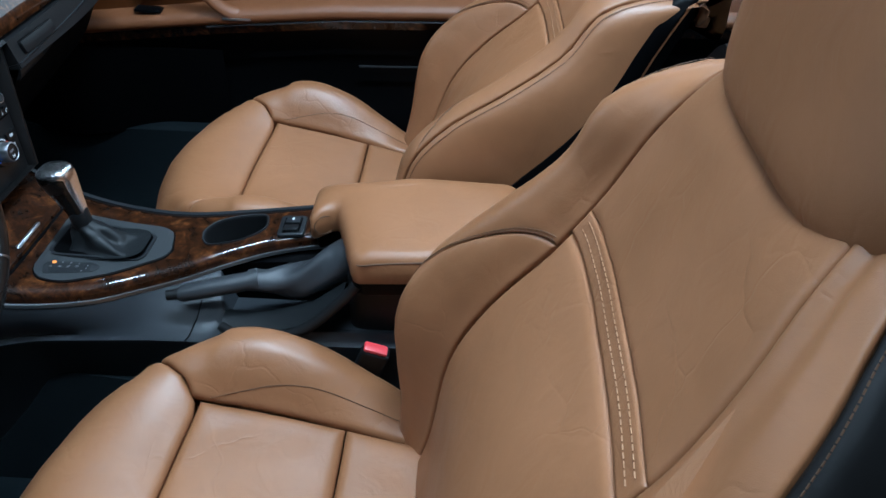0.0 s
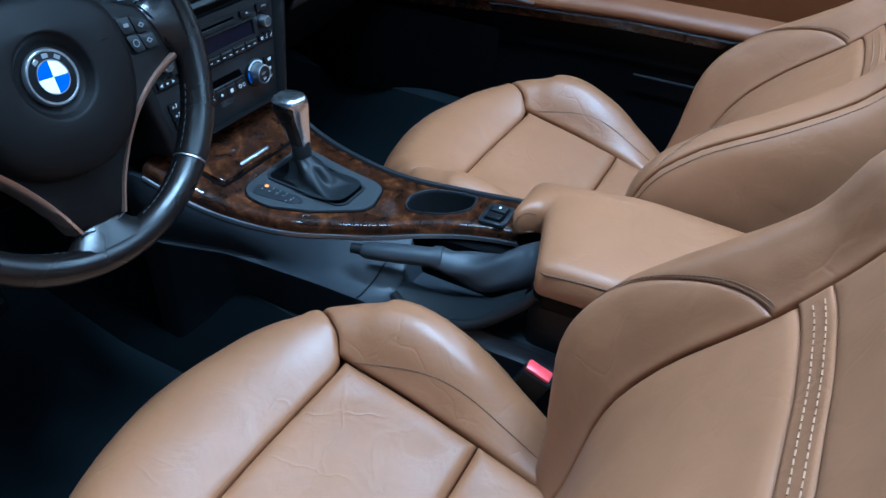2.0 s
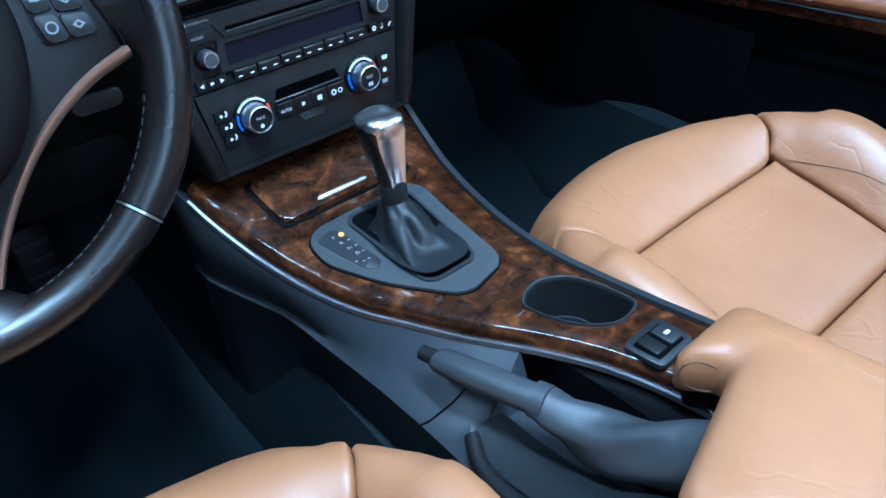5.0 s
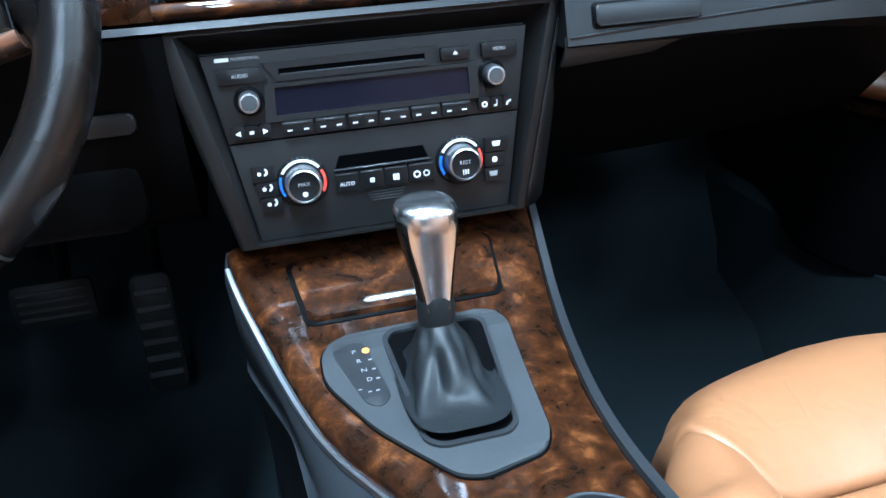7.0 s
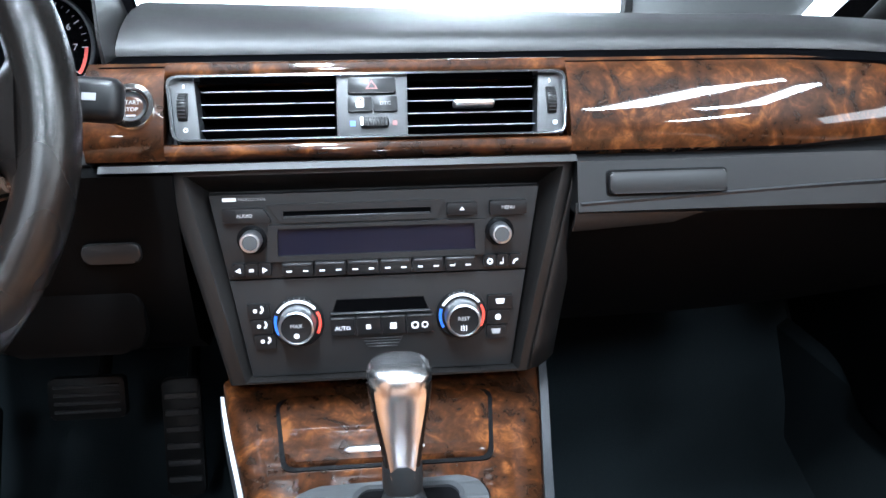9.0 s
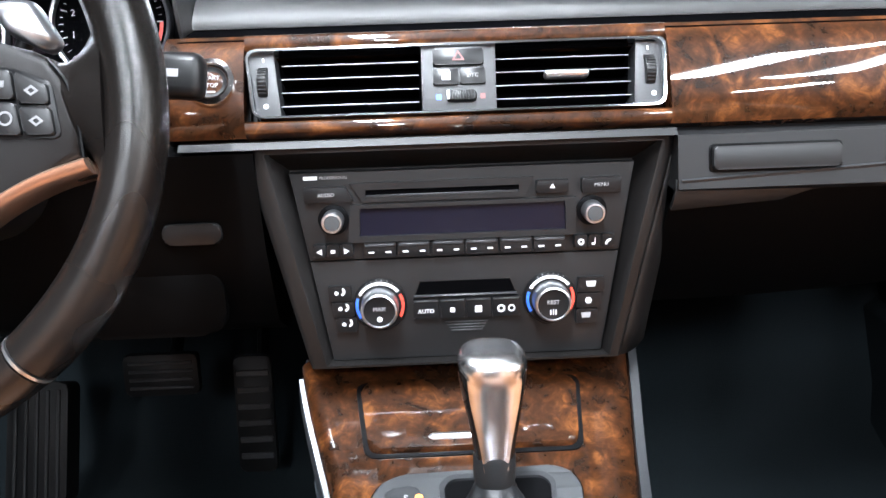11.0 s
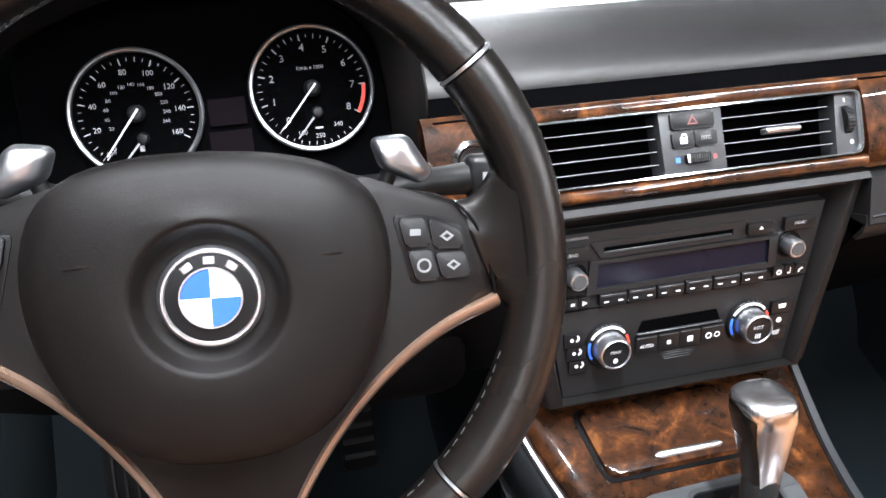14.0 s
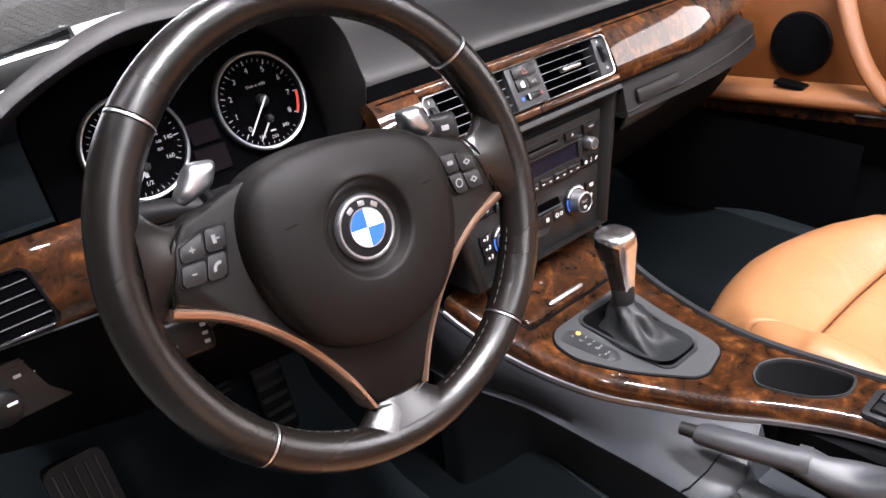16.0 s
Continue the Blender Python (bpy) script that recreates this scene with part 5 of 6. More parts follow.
for a in (125, 90, 55):
    part("badge_mark", rbox((0, 0, 0.0056), (0.0058, 0.0040, 0.0008), 0.0004, 1), SATIN, badge, m=Matrix.Translation((0.0186 * math.cos(radians(a)), 0.0186 * math.sin(radians(a)), 0)) @ pose(0, 0, 0, 0, 0, a - 90))


def trim_strip(s):
    keys = [(0.1494, -0.0148)] + EDGE_LOW
    rings_ = []
    for i in range(41):
        p = spline(keys, i / 40)
        q = spline(keys, min(1, i / 40 + 0.01)) - spline(keys, max(0, i / 40 - 0.01))
        nrm = Vector((-q[1], q[0])).normalized()
        w = 0.0040 * (1 - 0.40 * (i / 40))
        c = [(w * 0.8, -0.036), (w * 0.8, -0.0200), (w * 0.35, -0.0165), (-w * 0.6, -0.0172), (-w * 1.5, -0.0225), (-w * 1.5, -0.042)]
        rings_.append([(HX + s * (p[0] - nrm.x * a), p[1] - nrm.y * a, z) for a, z in c])
    return loft(rings_)


for s in (-1, 1):
    part("trim_strip", trim_strip(s), PINKISH_METAL, wheel, "brushed pinkish metal trim strip", sharp=50)

# spoke switches
KX = 0.0005


def wheel_keys(s):
    frame_pts = [(0.0935, 0.0345), (0.112, 0.0340), (0.1320, 0.0275), (0.1388, -0.0025), (0.1030, -0.0042)]
    pts = [(KX + s * x, y) for x, y in frame_pts]
    pod_ = part("switch_pod", prism(round_corners(pts if s < 0 else pts[::-1], 0.004)[::-1] if s > 0 else round_corners(pts, 0.004), -0.0225, -0.0188, 0.0008), BADGE_BLACK, wheel, "black switch block with four keys")
    shapes = {"upper": [(0.0965, 0.0325), (0.1110, 0.0325), (0.1140, 0.0170), (0.1003, 0.0165)], "lower": [(0.1008, 0.0145), (0.1143, 0.0150), (0.1185, -0.0020), (0.1055, -0.0025)],
              "outer_upper": [(0.1128, 0.0318), (0.1305, 0.0255), (0.1325, 0.0150), (0.1158, 0.0150)], "outer_lower": [(0.1160, 0.0130), (0.1330, 0.0130), (0.1360, -0.0010), (0.1200, -0.0018)]}
    for n_, shape in shapes.items():
        pp = [(KX + s * x, y) for x, y in shape]
        k_ = part(n_ + "_key", prism(round_corners(pp[::-1] if s > 0 else pp, 0.0022), -0.0205, -0.0160, 0.0012), PANEL, pod_)
        ax, ay = s * sum(p[0] for p in pp) / 4, sum(p[1] for p in pp) / 4
        z = -0.0159
        if s > 0:
            if n_ == "lower":
                part("icon", ring_frame(circle(s * ax, ay, 0.0040, 18), circle(s * ax, ay, 0.0028, 18), z, z + 0.0003), ICON, k_)
            elif n_ == "upper":
                part("icon", rbox((s * ax, ay, z), (0.006, 0.0035, 0.0005), 0), ICON, k_)
            else:
                part("icon", ring_frame([(s * ax - 0.004, ay), (s * ax, ay - 0.003), (s * ax + 0.004, ay), (s * ax, ay + 0.003)], [(s * ax - 0.002, ay), (s * ax, ay - 0.0015), (s * ax + 0.002, ay), (s * ax, ay + 0.0015)], z, z + 0.0003), ICON, k_)
        else:
            if n_ == "lower":
                part("icon", arc_band(s * ax + 0.0025, ay - 0.0025, 0.0036, 0.0058, 80, 190, z, z + 0.0003, 8), ICON, k_)
            elif n_ == "upper":
                part("icon", merge(rbox((s * ax - 0.001, ay, z), (0.0028, 0.006, 0.0005), 0), rbox((s * ax + 0.0012, ay, z), (0.004, 0.0012, 0.0005), 0)), ICON, k_)
            elif n_ == "outer_upper":
                part("icon", merge(rbox((s * ax, ay, z), (0.0042, 0.0010, 0.0005), 0), rbox((s * ax, ay, z), (0.0010, 0.0042, 0.0006), 0)), ICON, k_)
            else:
                part("icon", rbox((s * ax, ay, z), (0.0036, 0.0010, 0.0005), 0), ICON, k_)


wheel_keys(1)
wheel_keys(-1)

# shift paddles behind the rim
for s in (-1, 1):
    oval = [(x + 0.0045 * s, y) for x, y in round_corners([(0.0815, 0.0770), (0.1040, 0.0790), (0.1190, 0.0560), (0.1120, 0.0490), (0.0880, 0.0590)], 0.006, 6)]
    rr = []
    for w, z in ((0.75, -0.057), (0.96, -0.054), (1.0, -0.049), (0.93, -0.044), (0.75, -0.0405), (0.45, -0.0390), (0.1, -0.0385)):
        rr.append([(s * (0.098 + (x - 0.098) * w), 0.062 + (y - 0.062) * w, z + 0.18 * (y - 0.062) * w) for x, y in oval])
    pd = part("paddle", loft(rr), SATIN, wheel, "bright metal shift paddle", sharp=70)
    part("paddle_arm", tube([(s * 0.098 + 0.0045, 0.064, -0.054), (s * 0.092 + 0.0045, 0.052, -0.056), (s * 0.084 + 0.0045, 0.034, -0.058)], 0.005, 10, 6), PANEL, pd, "black paddle arm")

column = thing("steering_column", WHEEL, "black steering column shroud with stalks", "steering column")
part("shroud", loft([[(0.062 * math.cos(q) * w, 0.058 * math.sin(q) * w - 0.005, z) for q in np.linspace(0, 2 * math.pi, 29)[:-1]] for z, w in ((-0.036, 0.92), (-0.07, 1.0), (-0.15, 1.02), (-0.26, 0.95))]), PANEL, column)
for s, nm in ((1, "wiper_stalk"), (-1, "indicator_stalk")):
    st = part(nm, tube([(s * 0.05, 0.034, -0.108), (s * 0.115 if s > 0 else -0.09, 0.046, -0.106), (s * 0.158 if s > 0 else -0.128, 0.0505, -0.104)], [0.010, 0.009, 0.011], 12, 8), PANEL, column, "black control stalk")
    part("stalk_end", rbox((0.172 if s > 0 else -0.142, 0.0514, -0.1038), (0.034, 0.030, 0.020), 0.007, 3), BUTTON, st)
    part("stalk_mark", rbox((0.170 if s > 0 else -0.140, 0.0514, -0.0935), (0.009, 0.005, 0.0006), 0), DIM, st)
lower_stalk = part("cruise_stalk", tube([(-0.05, -0.025, -0.105), (-0.10, -0.044, -0.114)], [0.010, 0.009], 12, 6), PANEL, column, "black control stalk")
part("stalk_end", rbox((-0.122, -0.052, -0.118), (0.052, 0.034, 0.018), 0.006, 3), BUTTON, lower_stalk)
for q, r_ in ((-0.104, -0.046), (-0.104, -0.053), (-0.104, -0.060), (-0.130, -0.056)):
    part("stalk_mark", rbox((q, r_, -0.1088), (0.0045, 0.0028, 0.0006), 0), DIM, lower_stalk)

# ---------- pedals ----------
def pedal(name, c, w, h, tilt, label, ribs, vertical=False):
    p = thing(name, pose(c[0], c[1], c[2], 90 + tilt, 0, 0), label, "pedal")
    part("pad", prism(round_corners(rect(-w / 2, w / 2, -h / 2, h / 2), 0.008), 0, 0.012, 0.003), METAL_PEDAL, p)
    for j in range(ribs):
        if vertical:
            x = -w / 2 + w * (j + 1) / (ribs + 1)
            part("rib", rbox((x, 0, 0.0125), (w * 0.35 / ribs, h * 0.86, 0.003), 0.001, 1), GREY, p)
        else:
            y = -h / 2 + h * (j + 1) / (ribs + 1)
            part("rib", rbox((0, y, 0.0125), (w * 0.86, h * 0.3 / ribs, 0.003), 0.001, 1), GREY, p)
    part("arm", tube([(0, 0, -0.002), (0, h * 0.4, -0.06), (0, 0.25, -0.12)], 0.009, 8, 6), PIANO, p)
    return p


pedal("brake_pedal", (-0.375, 1.35, 0.262), 0.095, 0.055, -12, "black rubber brake pedal", 4)
pedal("accelerator_pedal", (-0.265, 1.36, 0.19), 0.05, 0.16, -14, "long black accelerator pedal", 6)
rest = thing("foot_rest", pose(-0.555, 1.345, 0.165, 62, 0, 0), "black ribbed foot rest on the carpet", "foot rest")
part("pad", prism(round_corners(rect(-0.04, 0.04, -0.08, 0.08), 0.012), -0.03, 0.006, 0.003), METAL_PEDAL, rest)
for j in range(5):
    part("rib", rbox((-0.028 + 0.014 * j, 0, 0.0065), (0.005, 0.14, 0.003), 0.001, 1), PANEL, rest)

# ---------- centre console ----------
CY = [0.50, 0.56, 0.60, 0.643, 0.70, 0.742, 0.78, 0.815, 0.842, 0.88, 0.92, 0.97, 1.03, 1.06]
CL = [0.055, 0.050, 0.043, 0.031, 0.004, -0.020, -0.038, -0.055, -0.073, -0.088, -0.100, -0.114, -0.133, -0.140]
CR = [0.126, 0.122, 0.117, 0.111, 0.107, 0.106, 0.106, 0.107, 0.109, 0.114, 0.120, 0.129, 0.139, 0.143]
CZ = [0.398, 0.396, 0.394, 0.391, 0.386, 0.381, 0.378, 0.378, 0.379, 0.381, 0.385, 0.394, 0.420, 0.436]


def smooth_curve(ys, vs):
    y_ = np.linspace(ys[0], ys[-1], 57)
    v_ = np.interp(y_, ys, vs)
    for _ in range(4):
        v_[1:-1] = (v_[:-2] + 2 * v_[1:-1] + v_[2:]) / 4
    return lambda y: float(np.interp(y, y_, v_))


cl, cr, cz = smooth_curve(CY, CL), smooth_curve(CY, CR), smooth_curve(CY, CZ)


def on_wood(x, y, lift=0.0):
    return Vector((x, y, cz(y) + lift))


def drape(bm, base=0.0):
    """Lays a flat shape, drawn in plan, on the console's curved top."""
    for v in bm.verts:
        v.co.z += cz(v.co.y) + base
    return bm


def fine_prism(pts, z0, z1, r=0.0, cuts=0.02, corner=0.0, seg=2):
    """A prism whose upper face is cut along y, so that it can follow a curve."""
    bm = prism(pts, z0, z1, r, seg, corner)
    ys_ = [v.co.y for v in bm.verts]
    y = min(ys_) + cuts
    while y < max(ys_) - cuts / 2:
        bmesh.ops.bisect_plane(bm, geom=bm.verts[:] + bm.edges[:] + bm.faces[:], plane_co=(0, y, 0), plane_no=(0, 1, 0))
        y += cuts
    return bm


console = thing("centre_console", label="grey plastic centre console with burl walnut top", category="console")


def wood_section(y):
    a, b, z = cl(y), cr(y), cz(y)
    e = 0.017
    pts = [(a - 0.001, z - 0.024)]
    for i in range(7):
        q = math.pi / 2 * i / 6
        pts.append((a - 0.001 + (e + 0.001) * (1 - math.cos(q)), z - 0.0115 * (1 - math.sin(q))))
    for i in range(1, 60):
        pts.append((a + e + (b - a - e - 0.009) * i / 60, z))
    pts += [(b - 0.004, z - 0.001), (b, z - 0.005), (b, z - 0.020)]
    return [(x, y, zz) for x, zz in pts]


cup_keys = [(0.0400, 0.741), (0.026, 0.728), (0.0285, 0.700), (0.040, 0.672), (0.0640, 0.651), (0.0930, 0.6535), (0.0985, 0.668), (0.0940, 0.705), (0.0840, 0.730), (0.062, 0.744)]
cup_o = [tuple(spline(cup_keys + [cup_keys[0]], i / 48)) for i in range(48)]


def inside(p, poly):
    n, hit_ = len(poly), False
    for i in range(n):
        (xa, ya), (xb, yb) = poly[i], poly[i - 1]
        if (ya > p[1]) != (yb > p[1]) and p[0] < (xb - xa) * (p[1] - ya) / (yb - ya) + xa:
            hit_ = not hit_
    return hit_


def pierced(bm, poly):
    """Cuts an opening through the upper face and draws its edge onto the outline."""
    gone = [f for f in bm.faces if abs(f.normal.z) > 0.5 and inside(f.calc_center_median(), poly)]
    bmesh.ops.delete(bm, geom=gone, context="FACES")
    dense = [Vector(poly[i]).lerp(Vector(poly[(i + 1) % len(poly)]), t) for i in range(len(poly)) for t in (0, 0.25, 0.5, 0.75)]
    for v in bm.verts:
        if any(e.is_boundary for e in v.link_edges) and 0.63 < v.co.y < 0.76 and 0.02 < v.co.x < 0.103:
            p = min(dense, key=lambda q: (q - v.co.xy).length)
            if (p - v.co.xy).length < 0.006:
                v.co.x, v.co.y = p.x, p.y
    return bm


raw = loft([wood_section(y) for y in np.linspace(0.515, 1.058, 180)], closed=False, caps=False)
bmesh.ops.recalc_face_normals(raw, faces=raw.faces)
wood_top = part("wood_top", pierced(raw, cup_o), WOOD, console, "lacquered burl walnut console top", sharp=50)


def edge_strip(side, off, zoff, w, h):
    rr = []
    for y in np.linspace(0.515, 1.058, 60):
        x = (cl(y) if side < 0 else cr(y)) + side * off
        z = cz(y) + zoff
        rr.append([(x - w, y, z - h), (x + w, y, z - h), (x + w * 0.8, y, z + h), (x - w * 0.8, y, z + h)])
    return loft(rr)


part("edge_strip", edge_strip(-1, 0.0025, -0.0225, 0.0022, 0.0026), SATIN, console, "thin bright edge strip", sharp=50)
part("edge_strip", edge_strip(1, 0.004, -0.004, 0.0045, 0.004), GREY, console, "grey edge strip", sharp=50)


def side_section(y, s):
    x = cl(y) if s < 0 else cr(y)
    z = cz(y)
    if s < 0:
        o, zo = SIDE_X(y), 0.300
        zt = z - 0.025
        if y < 0.69:
            x, zt = min(x, -0.06), min(zt, 0.31)
        return [(x - 0.003, y, zt), (x - 0.006 + (o - x) * 0.15, y, zt - 0.012), (o + (x - o) * 0.35, y, zo + 0.018), (o + 0.006, y, zo + 0.006), (o, y, zo), (o + 0.006, y, zo - 0.012), (o + 0.012, y, 0.02), (0.0, y, 0.02), (0.0, y, zt - 0.005)]
    return [(x + 0.004, y, z - 0.008), (x + 0.006, y, z - 0.05), (x + 0.004, y, 0.02), (x - 0.004, y, 0.02), (x - 0.004, y, z - 0.012)]


SIDE_X = lambda y: lerp([0.40, 0.66, 0.74, 0.80, 0.95, 1.06], [-0.085, -0.094, -0.094, -0.096, -0.108, -0.142], y)
part("driver_side", loft([side_section(y, -1) for y in np.linspace(0.40, 1.10, 40)]), LIT_FLANK, console, "grey grained console flank", sharp=50)
part("flank_seam", tube([(p[0] - 0.0003, 0.722 + 0.006 * k_, p[2] + 0.0003) for k_, p in enumerate(side_section(0.722, -1)[1:5])], 0.0011, 6), PIANO, console)
part("passenger_side", loft([side_section(y, 1) for y in np.linspace(0.40, 1.10, 20)]), LIT_FLANK, console, "grey grained console flank", sharp=50)
part("rear_body", rbox((0.035, 0.18, 0.21), (0.19, 0.66, 0.40), 0.02, 3), PANEL, console, "black console body under the armrest")
part("tray_wall", loft([[(cl(y) + 0.012, y, cz(y) - 0.03), (cl(y) + 0.012, y, 0.2), (0.018, y, 0.2), (0.018, y, cz(y) - 0.03)] for y in np.linspace(0.42, 0.75, 12)]), PIANO, console)

# ashtray lid
lid_pts = [(-0.0885, 1.030), (-0.0790, 0.971), (0.0845, 0.971), (0.0920, 1.030)]
ash = part("ashtray_gap", drape(fine_prism([(x * 1.045, y + (0.0034 if y > 1 else -0.0034)) for x, y in lid_pts], -0.001, 0.0012, 0.0, 0.01, 0.010)), PIANO, console)
lid = part("ashtray_lid", drape(fine_prism(lid_pts, 0.0, 0.0066, 0.0042, 0.01, 0.009, 4)), WOOD, console, "burl walnut ashtray lid", sharp=50)
part("finger_lip", drape(tube([(-0.033, 0.9795, 0.0052), (-0.029, 0.9795, 0.0056), (0.029, 0.9795, 0.0056), (0.033, 0.9795, 0.0052)], [0.0012, 0.0032, 0.0032, 0.0012], 16)), SATIN, lid, "bright finger lip")

# shift plate, boot, lever
plate_pts = [(-0.060, 0.9485), (0.066, 0.9520), (0.079, 0.938), (0.0655, 0.806), (0.0555, 0.789), (0.010, 0.778), (-0.006, 0.784), (-0.048, 0.842), (-0.0765, 0.900), (-0.0755, 0.934)]
part("plate_gap", drape(fine_prism([(x * 1.02, 0.865 + (y - 0.865) * 1.02) for x, y in plate_pts], -0.001, 0.0012, 0, 0.015, 0.012)), PIANO, console)
plate = part("shift_plate", drape(fine_prism(plate_pts, 0.0, 0.0040, 0.0015, 0.015, 0.012)), PLATE, console, "matt grey shift plate", sharp=50)
fr_out = round_corners([(-0.0265, 0.936), (-0.0205, 0.818), (-0.010, 0.809), (0.038, 0.809), (0.0475, 0.818), (0.0600, 0.936), (0.052, 0.944), (-0.018, 0.944)], 0.006, 3)
fr_in = round_corners([(-0.0225, 0.933), (-0.0170, 0.820), (-0.008, 0.813), (0.036, 0.813), (0.0440, 0.820), (0.0560, 0.933), (0.050, 0.940), (-0.016, 0.940)], 0.005, 3)
part("boot_frame", drape(ring_frame(fr_out, fr_in, 0.003, 0.0065)), GREY, plate, "raised boot frame")
part("boot_pit", drape(prism(fr_in, 0.0036, 0.0044)), PIANO, plate)
part("gear_panel", drape(fine_prism([(-0.068, 0.934), (-0.041, 0.938), (-0.031, 0.872), (-0.040, 0.862), (-0.0505, 0.868)], 0.003, 0.0048, 0.0006, 0.02, 0.008)), GREY, plate, "small grey gear display")
for q, (ch, yy) in enumerate((("P", 0.926), ("R", 0.915), ("N", 0.904), ("D", 0.893))):
    writing("letter", ch, 0.0066, PRINT, plate, Matrix.Translation((-0.0505 + 0.0022 * q, yy, cz(yy) + 0.0053)))
for q, (xx, yy) in enumerate(((-0.0395, 0.915), (-0.0385, 0.904), (-0.0375, 0.893), (-0.040, 0.880), (-0.046, 0.880), (-0.0525, 0.884))):
    part("gear_mark", drape(rbox((xx, yy, 0.0051), (0.0028, 0.0010, 0.0004), 0)), PRINT, plate)
part("gear_light", drape(spin([(0, 0.0056), (0.0026, 0.0054), (0.0030, 0.0048)], 14, (-0.0410, 0.926))), ORANGE, plate, "lit orange gear light")

lever = thing("gear_lever", pose(0.0115, 0.897, 0.382, -4, 0, 0), "gear lever with black grip and polished metal top", "gear lever")
def boot_ring(k_):
    h = 0.004 + 0.040 * k_
    wx, wy = 0.025 * (1 - k_) ** 1.25 + 0.0125, 0.048 * (1 - k_) ** 1.25 + 0.0135
    cy_ = -0.024 * (1 - k_) ** 1.2
    ring = []
    for i in range(48):
        q = 2 * math.pi * i / 48
        c, s = math.cos(q), math.sin(q)
        e = 0.55 + 0.45 * k_
        fold = 1 + 0.13 * math.sin(math.pi * k_) * math.sin(5 * q + 4.0 * k_) + 0.06 * math.sin(math.pi * k_) * math.sin(9 * q - 5 * k_) + 0.16 * math.sin(math.pi * k_) * noise.noise(Vector((math.cos(q) * 1.3, math.sin(q) * 1.3, 2.2 * k_)))
        x = wx * math.copysign(abs(c) ** e, c) * fold
        y = wy * math.copysign(abs(s) ** e, s) * fold
        sag = 0.010 * math.sin(math.pi * min(1, k_ * 1.4)) if k_ < 0.7 else 0
        ring.append((x, y + cy_, h - sag))
    return ring


part("boot", loft([boot_ring(k_) for k_ in np.linspace(0, 1, 22)], caps=False), BOOT, lever, "folded black leather boot", sharp=70)
part("collar", spin([(0.0135, 0.040), (0.0142, 0.046), (0.0142, 0.062), (0.0128, 0.066)], 28), BOOT, lever)


def grip_ring(z, hx, hy, cy_, p=0.62):
    return [(hx * math.copysign(abs(math.cos(q)) ** p, math.cos(q)), cy_ + hy * math.copysign(abs(math.sin(q)) ** p, math.sin(q)), z) for q in np.linspace(0, 2 * math.pi, 33)[:-1]]


grip_rows = [(0.056, 0.0125, 0.0120, 0.000), (0.067, 0.0138, 0.0130, 0.0015), (0.081, 0.0160, 0.0150, 0.0035), (0.094, 0.0185, 0.0178, 0.006), (0.107, 0.0208, 0.0206, 0.0085), (0.118, 0.0222, 0.0226, 0.010), (0.126, 0.0218, 0.0222, 0.0105), (0.1312, 0.0196, 0.0198, 0.0105), (0.1345, 0.0145, 0.0150, 0.0105), (0.1357, 0.0078, 0.0080, 0.0105), (0.1361, 0.0003, 0.0003, 0.0105)]
grip_fine = [tuple(spline(grip_rows, i / 36)) for i in range(37)]
part("grip", loft([grip_ring(*r, 0.72) for r in grip_fine]), WHEEL_LEATHER, lever, "black leather grip", sharp=70)


def shell_row(z, hx, hy, cy_):
    """The polished shell: a band up the rear face that widens over the whole head."""
    w = 29 + 13 * min(1.0, (z - 0.056) / 0.05) + 138 * max(0.0, min(1.0, (z - 0.1225) / 0.0070)) ** 1.4
    ring = []
    proud = 0.0009 * min(1.0, hx / 0.004)
    for q in np.linspace(-90 - w, -90 + w, 41):
        cq, sq = math.cos(radians(q)), math.sin(radians(q))
        ring.append(((hx + proud) * math.copysign(abs(cq) ** 0.72, cq), cy_ + (hy + proud) * math.copysign(abs(sq) ** 0.72, sq), z + (0.0007 if z > 0.125 else 0.0)))
    return ring


part("metal_shell", loft([shell_row(*r) for r in grip_fine], closed=False, caps=False), POLISH, lever, "polished metal spine and head", sharp=70)

# cup holder
cc = (0.063, 0.698)


def cup_at(w, z):
    return [(cc[0] + (x - cc[0]) * w, cc[1] + (y - cc[1]) * w, cz(y) + z) for x, y in cup_o]


cup = part("cup_holder", loft([cup_at(1.0, -0.004), cup_at(1.03, 0.0008), cup_at(1.015, 0.0026), cup_at(0.975, 0.0022), cup_at(0.955, -0.002)], caps=False), GREY, console, "dark cup holder with grey rim", sharp=50)
part("cup_wall", loft([cup_at(0.957, -0.001), cup_at(0.93, -0.03), cup_at(0.88, -0.060), cup_at(0.84, -0.066), cup_at(0.02, -0.066)], caps=False), PANEL, cup, "dark cup wall")
part("cup_bottom", loft([[(cc[0] - 0.002 + 0.030 * math.cos(q) * w, cc[1] - 0.002 + 0.034 * math.sin(q) * w, cz(cc[1]) + z) for q in np.linspace(0, 2 * math.pi, 31)[:-1]] for w, z in ((1.0, -0.066), (1.0, -0.046), (0.94, -0.046), (0.93, -0.060), (0.02, -0.060))], caps=False), GREY, cup, "inner cup ring")

# roof switch
sw_pts = [(0.040, 0.628), (0.0425, 0.588), (0.090, 0.590), (0.0915, 0.630)]
roofsw = part("roof_switch", drape(prism(round_corners(sw_pts, 0.007), -0.001, 0.004, 0.0012)), GREY, console, "grey roof switch with two keys", sharp=50)
part("switch_well", drape(prism(round_corners([(0.046, 0.622), (0.048, 0.595), (0.084, 0.596), (0.0855, 0.623)], 0.003), 0.003, 0.0045)), PIANO, roofsw)
part("front_key", drape(rbox((0.0550, 0.609, 0.0062), (0.0145, 0.022, 0.005), 0.0016)), PANEL, roofsw)
